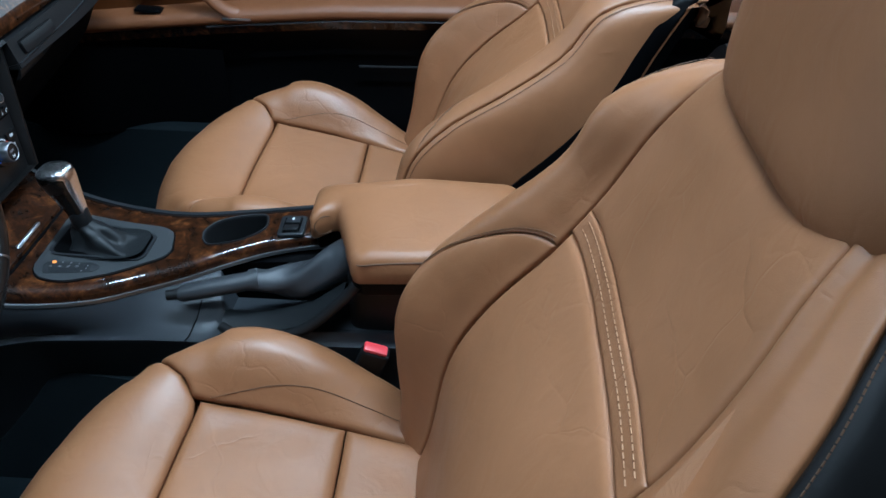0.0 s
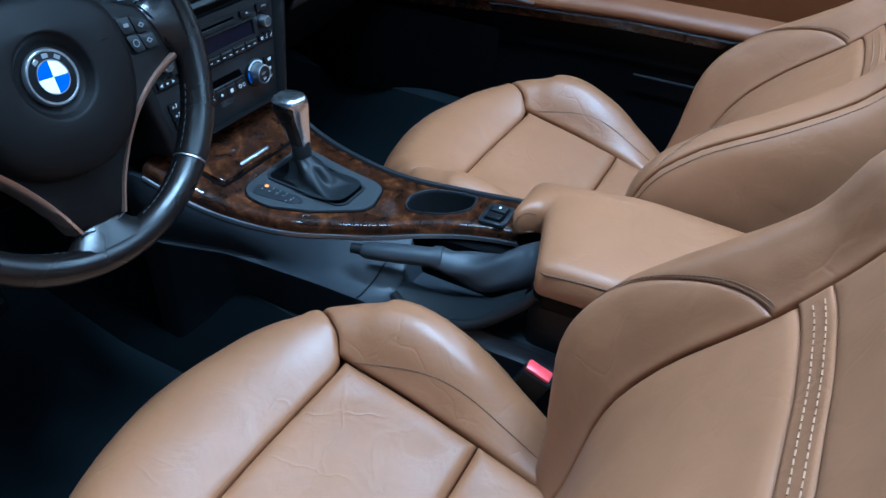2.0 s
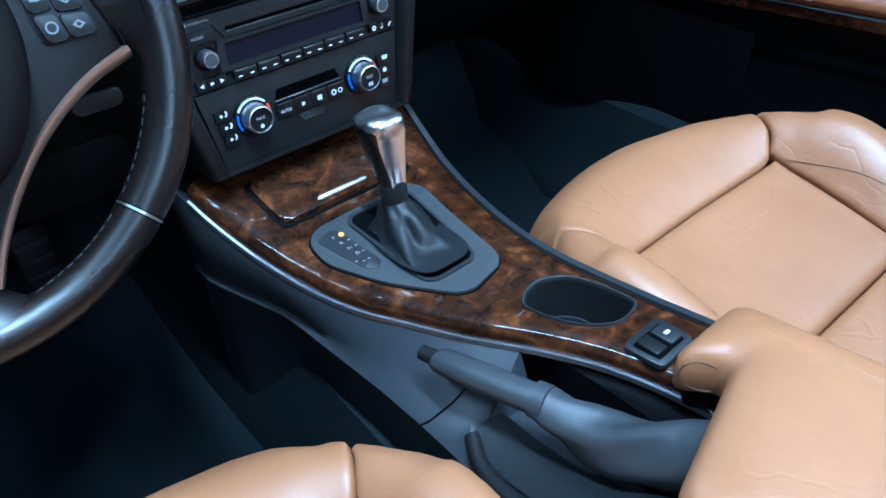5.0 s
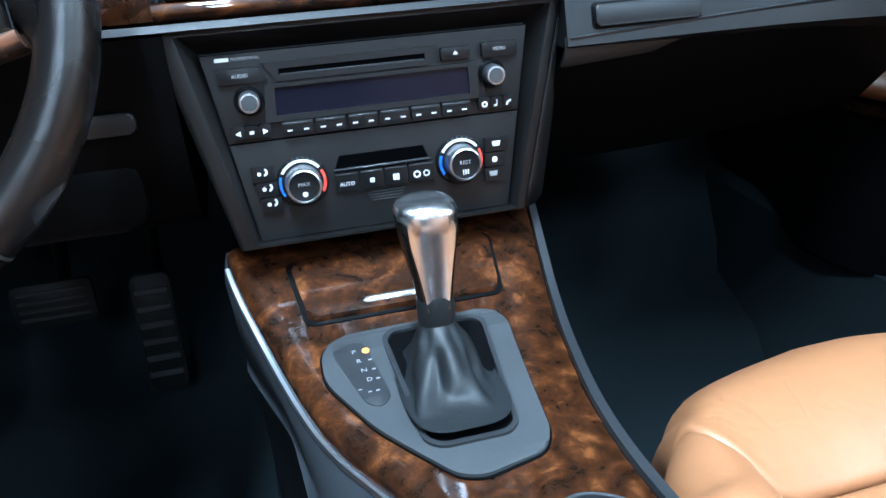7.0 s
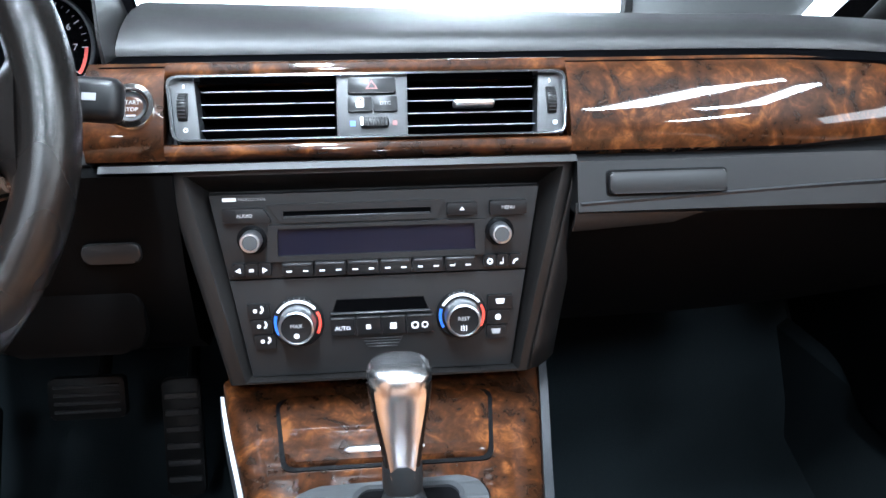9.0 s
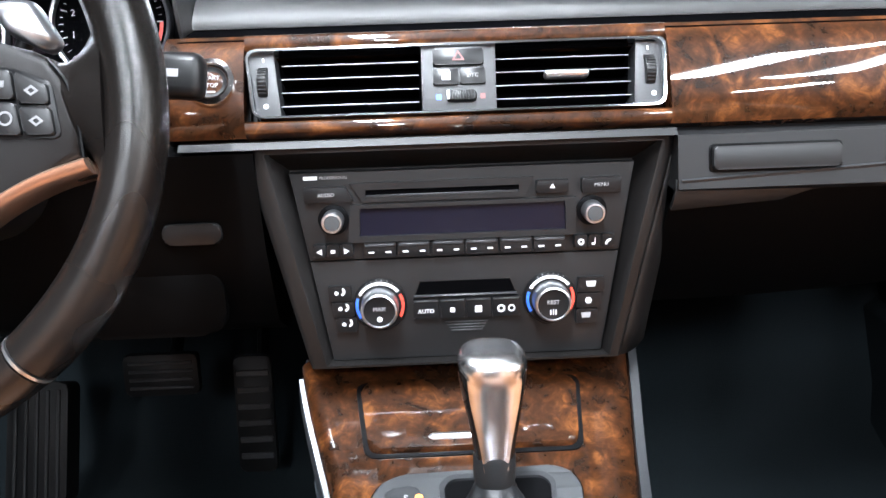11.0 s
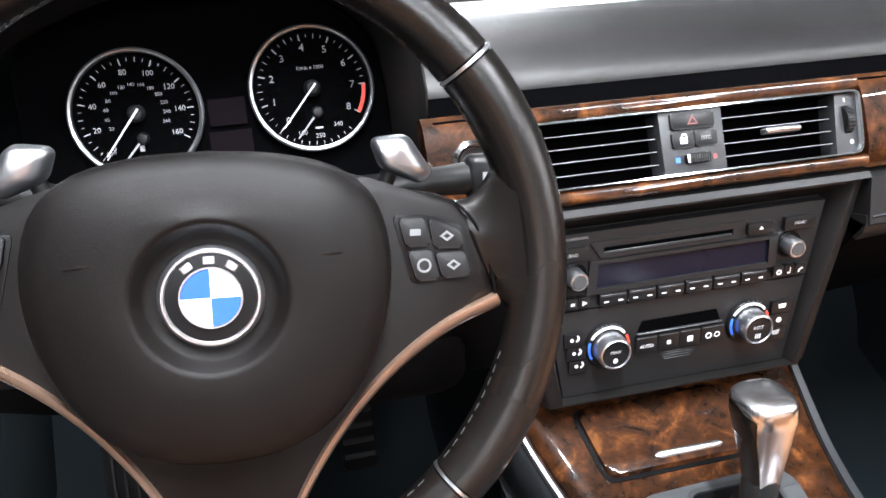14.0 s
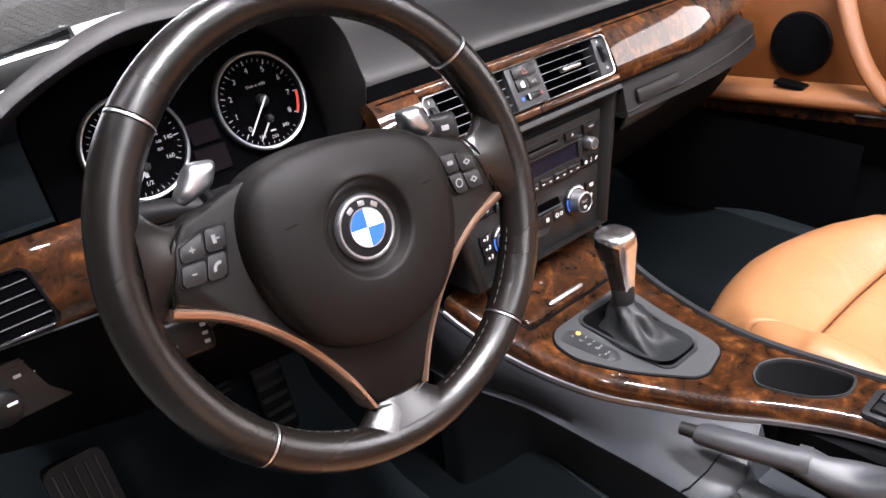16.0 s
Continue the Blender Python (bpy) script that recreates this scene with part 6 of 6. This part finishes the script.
part("rear_key", drape(rbox((0.0750, 0.609, 0.0062), (0.0165, 0.022, 0.005), 0.0016)), GREY, roofsw)
part("car_mark", drape(rbox((0.0755, 0.609, 0.0089), (0.0060, 0.0035, 0.0004), 0)), WHITE, roofsw)

# ---------- armrest ----------
arm = thing("armrest", label="tan leather padded centre armrest with stepped front", category="armrest")
arm_pts = [(0.026, 0.573), (0.0475, 0.534), (-0.090, 0.492), (-0.087, 0.275), (0.092, 0.275), (0.104, 0.420), (0.112, 0.574)]
ARM_TOP = lambda y: lerp([0.27, 0.40, 0.47, 0.52, 0.575], [0.474, 0.472, 0.466, 0.456, 0.443], y) - 0.470


def inset(pts, w):
    """An outline moved inwards by w."""
    n = len(pts)
    area = sum(pts[i][0] * pts[(i + 1) % n][1] - pts[(i + 1) % n][0] * pts[i][1] for i in range(n))
    sg = 1 if area > 0 else -1
    lines = []
    for i in range(n):
        p, q = Vector(pts[i]), Vector(pts[(i + 1) % n])
        t = (q - p).normalized()
        lines.append((p + Vector((-t.y, t.x)) * w * sg, t))
    out_ = []
    for i in range(n):
        (p, t), (q, u) = lines[i - 1], lines[i]
        den = t.x * u.y - t.y * u.x
        k = ((q.x - p.x) * u.y - (q.y - p.y) * u.x) / den
        out_.append(tuple(p + t * k))
    return out_


def cushion_block(pts, z0, z1, r):
    rr = []
    for w, z in ((0.0, z0), (-0.0015, z0 + 0.006), (-0.0015, z1 - r), (0.002, z1 - r * 0.45), (0.006, z1 - r * 0.12), (0.013, z1 + 0.0005), (0.026, z1 + 0.002)):
        rr.append([(x, y, z) for x, y in round_corners(inset(pts, w), 0.016, 6)])
    bm = loft(rr)
    for v in bm.verts:
        v.co.z += ARM_TOP(v.co.y)
    return bm


part("pad", cushion_block(arm_pts, 0.425, 0.470, 0.012), TAN, arm, sharp=60)
part("piping", tube([(x, y, 0.4575 + ARM_TOP(y)) for x, y in [(-0.080, 0.4955), (-0.0912, 0.482), (-0.0912, 0.46), (-0.0900, 0.40), (-0.0888, 0.30)]], 0.0012, 6, 24), DARK_THREAD, arm, "dark piping along the pad")
part("end_piping", tube([(0.0365 + 0.46 * 0.0165 * math.cos(q), 0.5525 - 0.885 * 0.0165 * math.cos(q), 0.4215 + 0.0150 * math.sin(q)) for q in np.linspace(0, 2 * math.pi, 29)[:-1]], 0.0012, 6, closed=True), DARK_THREAD, arm, "dark piping round the front end")
part("base", cushion_block(inset(arm_pts, 0.006), 0.400, 0.427, 0.004), PIANO, arm)

# ---------- handbrake ----------
brake = thing("handbrake", label="black leather handbrake lever with folded boot", category="handbrake")
part("grip", loft([[Vector(c) + Vector((hx * math.cos(q), 0, hz * math.sin(q))) for q in np.linspace(0, 2 * math.pi, 21)[:-1]] for c, hx, hz in (((-0.068, 0.742, 0.368), 0.011, 0.010), ((-0.066, 0.736, 0.368), 0.0135, 0.0125), ((-0.058, 0.70, 0.372), 0.0145, 0.0135), ((-0.048, 0.66, 0.376), 0.0140, 0.0135), ((-0.042, 0.640, 0.378), 0.0145, 0.0140))]), BRAKE_LEATHER, brake, "black leather grip", sharp=60)
part("button", tube([(-0.0675, 0.738, 0.368), (-0.072, 0.760, 0.366)], [0.008, 0.0072], 14), PANEL, brake, "black release button")
part("collar", tube([(-0.044, 0.648, 0.377), (-0.041, 0.636, 0.378)], 0.0160, 18), BRAKE_LEATHER, brake)
rows = []
for k_ in np.linspace(0, 1, 20):
    c = Vector(spline([(-0.042, 0.640, 0.377), (-0.034, 0.610, 0.372), (-0.024, 0.570, 0.376), (-0.010, 0.530, 0.395), (0.0, 0.495, 0.415)], k_))
    ring = []
    for q in np.linspace(0, 2 * math.pi, 33)[:-1]:
        f = 1 + 0.10 * math.sin(4 * q + 11 * k_) * math.sin(math.pi * k_) + 0.05 * math.sin(17 * k_ + 2 * q)
        ring.append(c + Vector(((0.0155 + 0.016 * k_) * math.cos(q) * f, 0.006 * math.sin(q), (0.0145 + 0.022 * k_) * math.sin(q) * f - 0.012 * k_)))
    rows.append(ring)
part("boot", loft(rows), BRAKE_LEATHER, brake, "folded black leather boot", sharp=70)
part("boot_frame", tube([(-0.075, 0.690, 0.315), (-0.090, 0.660, 0.312), (-0.095, 0.61, 0.318), (-0.092, 0.56, 0.338), (-0.085, 0.51, 0.385), (-0.080, 0.49, 0.41)], 0.008, 10, 24), PANEL, brake, "black boot frame")
part("boot_skirt", loft([[(-0.085 + 0.05 * u, y, z - 0.006 + 0.012 * math.sin(3.1 * u)) for u in np.linspace(0, 1, 6)] for y, z in ((0.690, 0.318), (0.66, 0.318), (0.61, 0.326), (0.56, 0.345), (0.51, 0.385))], closed=False, caps=False), BOOT, brake, "black leather skirt of the boot", sharp=60)

# ---------- seats ----------
def section(keys, a):
    """A smooth half section through keys of (place, x, f)."""
    pl = [k_[0] for k_ in keys]
    i = max(0, min(len(pl) - 2, int(np.searchsorted(pl, a, side="right")) - 1))
    f = (a - pl[i]) / (pl[i + 1] - pl[i])
    P = np.array([k_[1:] for k_ in keys], float)
    p1, p2 = P[i], P[i + 1]
    h = pl[i + 1] - pl[i]
    m1 = (P[i + 1] - P[i - 1]) / (pl[i + 1] - pl[i - 1]) * h if i else np.array([P[1][0] - P[0][0], 0.0])
    m2 = (P[i + 2] - P[i]) / (pl[i + 2] - pl[i]) * h if i + 2 < len(pl) else (P[i + 1] - P[i])
    f2, f3 = f * f, f ** 3
    return (2 * f3 - 3 * f2 + 1) * p1 + (f3 - 2 * f2 + f) * m1 + (-2 * f3 + 3 * f2) * p2 + (f3 - f2) * m2


# rows: y, z of the middle line; seam, crest and outer half widths; height of the side bolster; depth of the flank
BACK = [(0.405, 0.200, 0.148, 0.190, 0.225, 0.020, 0.10), (0.372, 0.300, 0.150, 0.200, 0.246, 0.050, 0.12), (0.348, 0.430, 0.152, 0.206, 0.252, 0.080, 0.13), (0.308, 0.515, 0.152, 0.206, 0.252, 0.080, 0.14),
        (0.248, 0.600, 0.148, 0.200, 0.248, 0.064, 0.13), (0.208, 0.670, 0.146, 0.192, 0.238, 0.048, 0.12), (0.178, 0.740, 0.138, 0.184, 0.230, 0.045, 0.10), (0.152, 0.800, 0.122, 0.170, 0.220, -0.010, 0.09),
        (0.118, 0.842, 0.105, 0.155, 0.200, -0.062, 0.08), (0.062, 0.858, 0.095, 0.130, 0.170, -0.080, 0.09)]
OUTER = [1.0, 0.95, 0.85, 0.62, 0.34, 0.20, 0.12, 0.0, 0.0, 0.0]
CUSH = [(0.826, 0.120, 0.145, 0.180, 0.192, -0.004, 0.03), (0.856, 0.190, 0.148, 0.184, 0.197, -0.006, 0.04), (0.862, 0.240, 0.150, 0.186, 0.200, -0.008, 0.05), (0.844, 0.290, 0.152, 0.190, 0.207, -0.006, 0.07),
        (0.803, 0.321, 0.155, 0.198, 0.222, 0.008, 0.10), (0.745, 0.318, 0.156, 0.207, 0.240, 0.034, 0.13), (0.690, 0.300, 0.156, 0.212, 0.250, 0.066, 0.16), (0.620, 0.287, 0.155, 0.214, 0.252, 0.080, 0.18),
        (0.550, 0.277, 0.152, 0.214, 0.252, 0.068, 0.17), (0.470, 0.263, 0.150, 0.212, 0.250, 0.034, 0.14), (0.410, 0.253, 0.148, 0.208, 0.246, 0.010, 0.12), (0.350, 0.247, 0.146, 0.205, 0.242, 0.0, 0.11)]


def make_surface(rows_, hinge=None, recline=0.0, forward=None, outer=0, side=0.0, widen=0.0):
    n = len(rows_) - 1
    cr_, sr_ = math.cos(radians(recline)), math.sin(radians(recline))

    def surf(s, v):
        r = spline(rows_, v / n)
        d = spline(rows_, min(1, (v + 0.15) / n)) - spline(rows_, max(0, (v - 0.15) / n))
        t = np.array([d[0], d[1]])
        t = t / (np.linalg.norm(t) + 1e-9)
        nrm = np.array([t[1], -t[0]])
        if forward:
            w = min(1.0, max(0.0, (v - 6.0) / 2.0))
            nrm = (1 - w) * np.array([0.955, 0.296]) + w * nrm
            nrm = nrm / np.linalg.norm(nrm)
        a = min(1.0, abs(s))
        xs_, xc_, W_, B_, dp = r[2:7]
        if forward:
            dp *= 0.62
        if forward and s * outer > 0:
            B_ *= lerp(range(10), OUTER, v)
            near = lerp(range(10), [1.4, 1.4, 1.4, 1.4, 1.35, 1.15, 0.85, 0.55, 0.35, 0.25], v)
            xs_ = xs_ + widen
            xc_, W_ = xs_ + (xc_ + widen * 1.3 - xs_) * near, xs_ + (W_ + widen * 1.3 - xs_) * (0.12 + 0.88 * near)
        x, f = section([(0.0, 0.0, 0.0), (0.25, xs_ * 0.5, 0.001), (0.5, xs_, 0.006 + B_ * 0.10), (0.62, (xs_ + xc_) / 2, B_ * 0.72), (0.74, xc_, B_), (0.86, W_ * 0.985, B_ - (0.014 if forward and s * outer > 0 else 0.030)), (1.0, W_, -dp)], a)
        y, z = r[0] + nrm[0] * f, r[1] + nrm[1] * f
        if not forward:
            y -= 0.07 * (x / 0.2) ** 2 * min(1.0, max(0.0, (6.5 - v) / 3.0))
        if recline:
            dy, dz = y - hinge[0], z - hinge[1]
            y, z = hinge[0] + dy * cr_ - dz * sr_, hinge[1] + dy * sr_ + dz * cr_
        return np.array([(math.copysign(x, s) if s else 0.0) + side, y, z])

    return surf


def build_seat(name, m, recline, label, outer, side):
    seat = thing(name, m, label, "seat", "front seats")
    sb = make_surface(BACK, (0.40, 0.25), recline, True, min(outer, 0), side, 0.016)
    sc = make_surface(CUSH)
    seam_v = lambda s: 6.0 - 2.2 * max(0.0, min(1.0, (abs(s) - 0.48) / 0.30)) ** 0.85
    fc = part("front_cushion", pad(sc, -0.845, 0.845, 0.0, seam_v, 46, 26, 0.007, 0.02, 0.006), TAN, seat, "rolled tan leather thigh cushion", sharp=70)
    for s in (-1, 1):
        part("cushion_side", pad(sc, s * 0.850, s * 1.0, 0.0, lambda q: seam_v(q), 10, 26, 0.006, 0.012, 0.003), TAN, fc, "tan leather side piece of the cushion", sharp=70)
        stitches(sc, lambda t, s=s: (s * 0.8475, 0.3 + 3.4 * t), DARK_THREAD, fc, "seam_thread", 0.004, 0.0004, -0.002, 0.0012)
    part("seat_cushion", pad(sc, -0.50, 0.50, 6.02, 8.70, 26, 18, 0.010, 0.02, 0.006), TAN, seat, "flat tan leather seat panel", sharp=70)
    part("rear_cushion", pad(sc, -0.50, 0.50, 8.72, 11.0, 26, 18, 0.009, 0.02, 0.005), TAN, seat, "tan leather rear seat panel", sharp=70)
    for s in (-1, 1):
        b = part("seat_bolster", pad(sc, s * 0.505, s * 1.0, lambda q: seam_v(q) + 0.03, 10.9, 22, 40, 0.010, 0.015, 0.003), TAN, seat, "raised tan leather side bolster", sharp=70)
        stitches(sc, lambda t, s=s: (s * (0.515 + 0.115 * math.sin(math.pi * min(1, t * 1.7) * 0.5) - 0.03 * t), 6.25 + 4.2 * t), DARK_THREAD, b, "seam_thread", 0.0035, 0.001, 0.0028, 0.0007)
    part("lower_back", pad(sb, -0.50, 0.50, 0.2, 4.32, 28, 26, 0.008, 0.02, 0.009), TAN, seat, "padded tan leather lumbar panel", sharp=70)
    band = part("back_band", pad(sb, -0.50, 0.50, 4.33, 4.72, 28, 8, 0.0025, 0.02, 0.0), TAN, seat, "stitched tan leather band", sharp=70)
    stitches(sb, lambda t: (-0.47 + 0.94 * t, 4.50), THREAD, band, "stitching", 0.0055, 0.002, 0.0010, 0.0007)
    stitches(sb, lambda t: (-0.47 + 0.94 * t, 4.63), THREAD, band, "stitching", 0.0055, 0.002, 0.0010, 0.0007)
    part("upper_back", pad(sb, -0.50, 0.50, 4.725, 9.0, 28, 28, 0.0035, 0.02, 0.004), TAN, seat, "tan leather upper back panel", sharp=70)
    wing_v = lambda q: 4.05 - 1.75 * ((abs(q) - 0.505) / 0.305) ** 2.2
    for s in (-1, 1):
        edge = 0.81
        part("back_wing", pad(sb, s * 0.505, s * edge, 0.0, wing_v, 20, 26, 0.003, 0.015, 0.002), TAN, seat, "tan leather back bolster", sharp=70)
        fl = part("back_flank", pad(sb, s * (edge + 0.005), s * 1.0, 0.0, 9.0, 14, 40, 0.003, 0.015, 0.002), SOFT if (s == outer and outer < 0) else TAN, seat, "black plastic side cover of the backrest" if (s == outer and outer < 0) else "tan leather side panel of the backrest", sharp=70)
        stitches(sb, lambda t, s=s: (s * (edge + 0.025), 0.3 + 8.4 * t), DARK_THREAD, fl, "seam_thread", 0.0035, 0.001, 0.0009, 0.0006)
        w = part("shoulder_wing", pad(sb, s * 0.505, s * edge, lambda q: wing_v(q) + 0.006, 9.0, 20, 30, 0.003, 0.015, 0.002), TAN, seat, "tan leather shoulder bolster", sharp=70)
        for vv in (0.05, 0.10):
            stitches(sb, lambda t, s=s, vv=vv: (s * (0.52 + 0.28 * t), wing_v(0.52 + 0.28 * t) + vv), DARK_THREAD, w, "stitching", 0.004, 0.001, 0.0008, 0.0005)
    # shell behind
    rows_ = []
    for v in np.linspace(0.0, 9.0, 24):
        ring = []
        l, r_ = sb(-1.0, v), sb(1.0, v)
        mid = sb(0.0, v)
        bk = np.array([0, -1.0, -0.1])
        for u in np.linspace(-1, 1, 13):
            base = l * (1 - u) / 2 + r_ * (1 + u) / 2
            ring.append(tuple(base + np.array([u * 0.006, 0.010, 0]) + bk * (0.055 * (1 - u ** 6))))
        ring += [tuple(r_ + np.array([0.004, 0.03, 0.0])), tuple(l + np.array([-0.004, 0.03, 0.0]))]
        rows_.append(ring)
    part("back_shell", loft(rows_), PIANO, seat, "black plastic seat back shell", sharp=60)
    part("seat_base", loft([[(x * w, y, z) for x, y in rect(-0.2, 0.2, 0.33, 0.78)] for z, w in ((0.02, 0.9), (0.12, 1.0), (0.19, 1.05))]), PANEL, seat, "black seat base", sharp=30)
    for s in (-1, 1):
        part("seat_rail", rbox((s * 0.19, 0.56, 0.03), (0.035, 0.60, 0.04), 0.006), PIANO, seat, "black seat rail")
    # headrest
    hr = []
    top = np.array(spline(BACK, 0.93))
    for k_ in np.linspace(0, 1, 17):
        a = math.pi * k_
        c = math.cos(a)
        zz = 0.930 - 0.125 * math.copysign(abs(c) ** 0.7, c)
        sc_ = max(0.06, abs(math.sin(a)) ** 0.2)
        ring = []
        for q in np.linspace(0, 2 * math.pi, 41)[:-1]:
            cx_, sy_ = math.cos(q), math.sin(q)
            x = side + 0.168 * sc_ * math.copysign(abs(cx_) ** 0.5, cx_) * (1 - 0.10 * (k_ - 0.3))
            y = 0.082 - 0.055 * (k_ - 0.4) + 0.072 * sc_ * math.copysign(abs(sy_) ** 0.75, sy_)
            dy, dz = y - 0.40, zz - 0.25
            cr_, sr_ = math.cos(radians(recline)), math.sin(radians(recline))
            ring.append((x, 0.40 + dy * cr_ - dz * sr_, 0.25 + dy * sr_ + dz * cr_))
        hr.append(ring)
    part("headrest", loft(hr), TAN, seat, "padded tan leather headrest", sharp=70)
    # belt buckle on the inner side
    return seat


driver = build_seat("driver_seat", pose(-0.365, 0, 0), 0.0, "tan leather sport seat for the driver with deep bolsters", -1, -0.022)
passenger = build_seat("passenger_seat", pose(0.372, 0.074, 0.0, 1.0), 11.0, "tan leather sport seat for the passenger, reclined further", 1, 0.0)

for nm, x, y in (("seat_buckle", -0.103, 0.465), ("seat_buckle", 0.130, 0.50)):
    bk = thing(nm, pose(x, y, 0.308 if x < 0 else 0.262, 20, -8, 0), "black belt buckle with a red release button", "buckle", "seat belt buckles")
    part("case", rbox((0, 0, -0.04), (0.020, 0.040, 0.09), 0.005, 3), PANEL, bk)
    part("release", rbox((0, 0.002, 0.006), (0.016, 0.034, 0.008), 0.003, 2), BUCKLE_RED, bk, "red release button")

# ---------- passenger door ----------
door = thing("passenger_door", label="closed passenger door with tan leather upper and dark lower trim", category="door")


def door_row(y):
    z = lerp([-0.6, 0.36, 0.64, 0.89, 1.2, 1.5], [0.50, 0.497, 0.490, 0.470, 0.437, 0.41], y)
    return z


def door_strip(pts, y0, y1, n=24):
    return loft([[(x, y, door_row(y) + z) for x, z in pts] for y in np.linspace(y0, y1, n)])


part("upper_card", door_strip([(0.735, 0.005), (0.728, 0.05), (0.730, 0.12), (0.745, 0.20), (0.765, 0.225), (0.80, 0.225), (0.80, 0.005)], -0.6, 1.42), SHADED_TAN, door, "tan leather door upper", sharp=50)
part("ledge", door_strip([(0.735, 0.028), (0.695, 0.024), (0.680, 0.014), (0.677, 0.004), (0.682, -0.006), (0.735, -0.010)], -0.6, 1.42), MID_SHADE_TAN, door, "tan leather arm ledge", sharp=60)
part("bright_line", door_strip([(0.684, -0.008), (0.682, -0.011), (0.70, -0.012)], 0.2, 0.92), PANEL, door)
part("wood_band", door_strip([(0.694, -0.011), (0.698, -0.032), (0.72, -0.032), (0.72, -0.011)], -0.6, 1.30), WOOD, door, "dark burl walnut band")
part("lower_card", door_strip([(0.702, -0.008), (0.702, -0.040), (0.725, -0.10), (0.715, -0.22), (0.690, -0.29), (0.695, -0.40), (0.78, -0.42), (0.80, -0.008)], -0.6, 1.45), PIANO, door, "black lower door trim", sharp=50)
part("pocket_lip", tube([(0.70, 0.30, 0.377), (0.70, 0.45, 0.377), (0.70, 0.60, 0.374)], 0.003, 8, 10), PANEL, door)
sp = part("speaker", spin([(0.0, 0.001), (0.040, 0.002), (0.053, 0.001), (0.056, -0.004)], 48), PIANO, door, "round black speaker grille", m=frame_matrix((0.722, 1.05, 0.551), (0, -1, 0), (0, 0, 1), (-1, 0, 0)))
part("door_switch", prism(round_corners(rect(-0.028, 0.028, -0.014, 0.014), 0.004), 0, 0.005, 0.0015), PIANO, door, "small black window switch", m=pose(0.703, 1.045, 0.481, 0, -3, 90))
part("pull_handle", tube([(0.695, 0.835, 0.482), (0.684, 0.875, 0.496), (0.678, 0.915, 0.540), (0.684, 0.950, 0.596), (0.70, 0.980, 0.655), (0.732, 1.0, 0.71)], [0.013, 0.0145, 0.015, 0.015, 0.016, 0.019], 16, 30, flat=0.6), MID_SHADE_TAN, door, "curved tan pull handle", sharp=60)
part("handle_foot", rbox((0.688, 0.850, 0.4785), (0.03, 0.06, 0.004), 0.001), SATIN, door)
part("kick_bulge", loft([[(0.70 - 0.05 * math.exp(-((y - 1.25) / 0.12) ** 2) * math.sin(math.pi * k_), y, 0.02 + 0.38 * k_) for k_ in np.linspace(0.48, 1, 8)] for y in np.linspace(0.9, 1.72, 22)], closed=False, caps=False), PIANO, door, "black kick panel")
rear_trim = part("rear_side_trim", loft([[(0.735, y, 0.10), (0.725, y, 0.48), (0.70, y, 0.52), (0.72, y, 0.56), (0.78, y, 0.60), (0.80, y, 0.1)] for y in np.linspace(-0.9, -0.1, 6)]), SHADED_TAN)
tagged(rear_trim, "tan leather rear side panel beside the seats", "side panel", kind="structure")
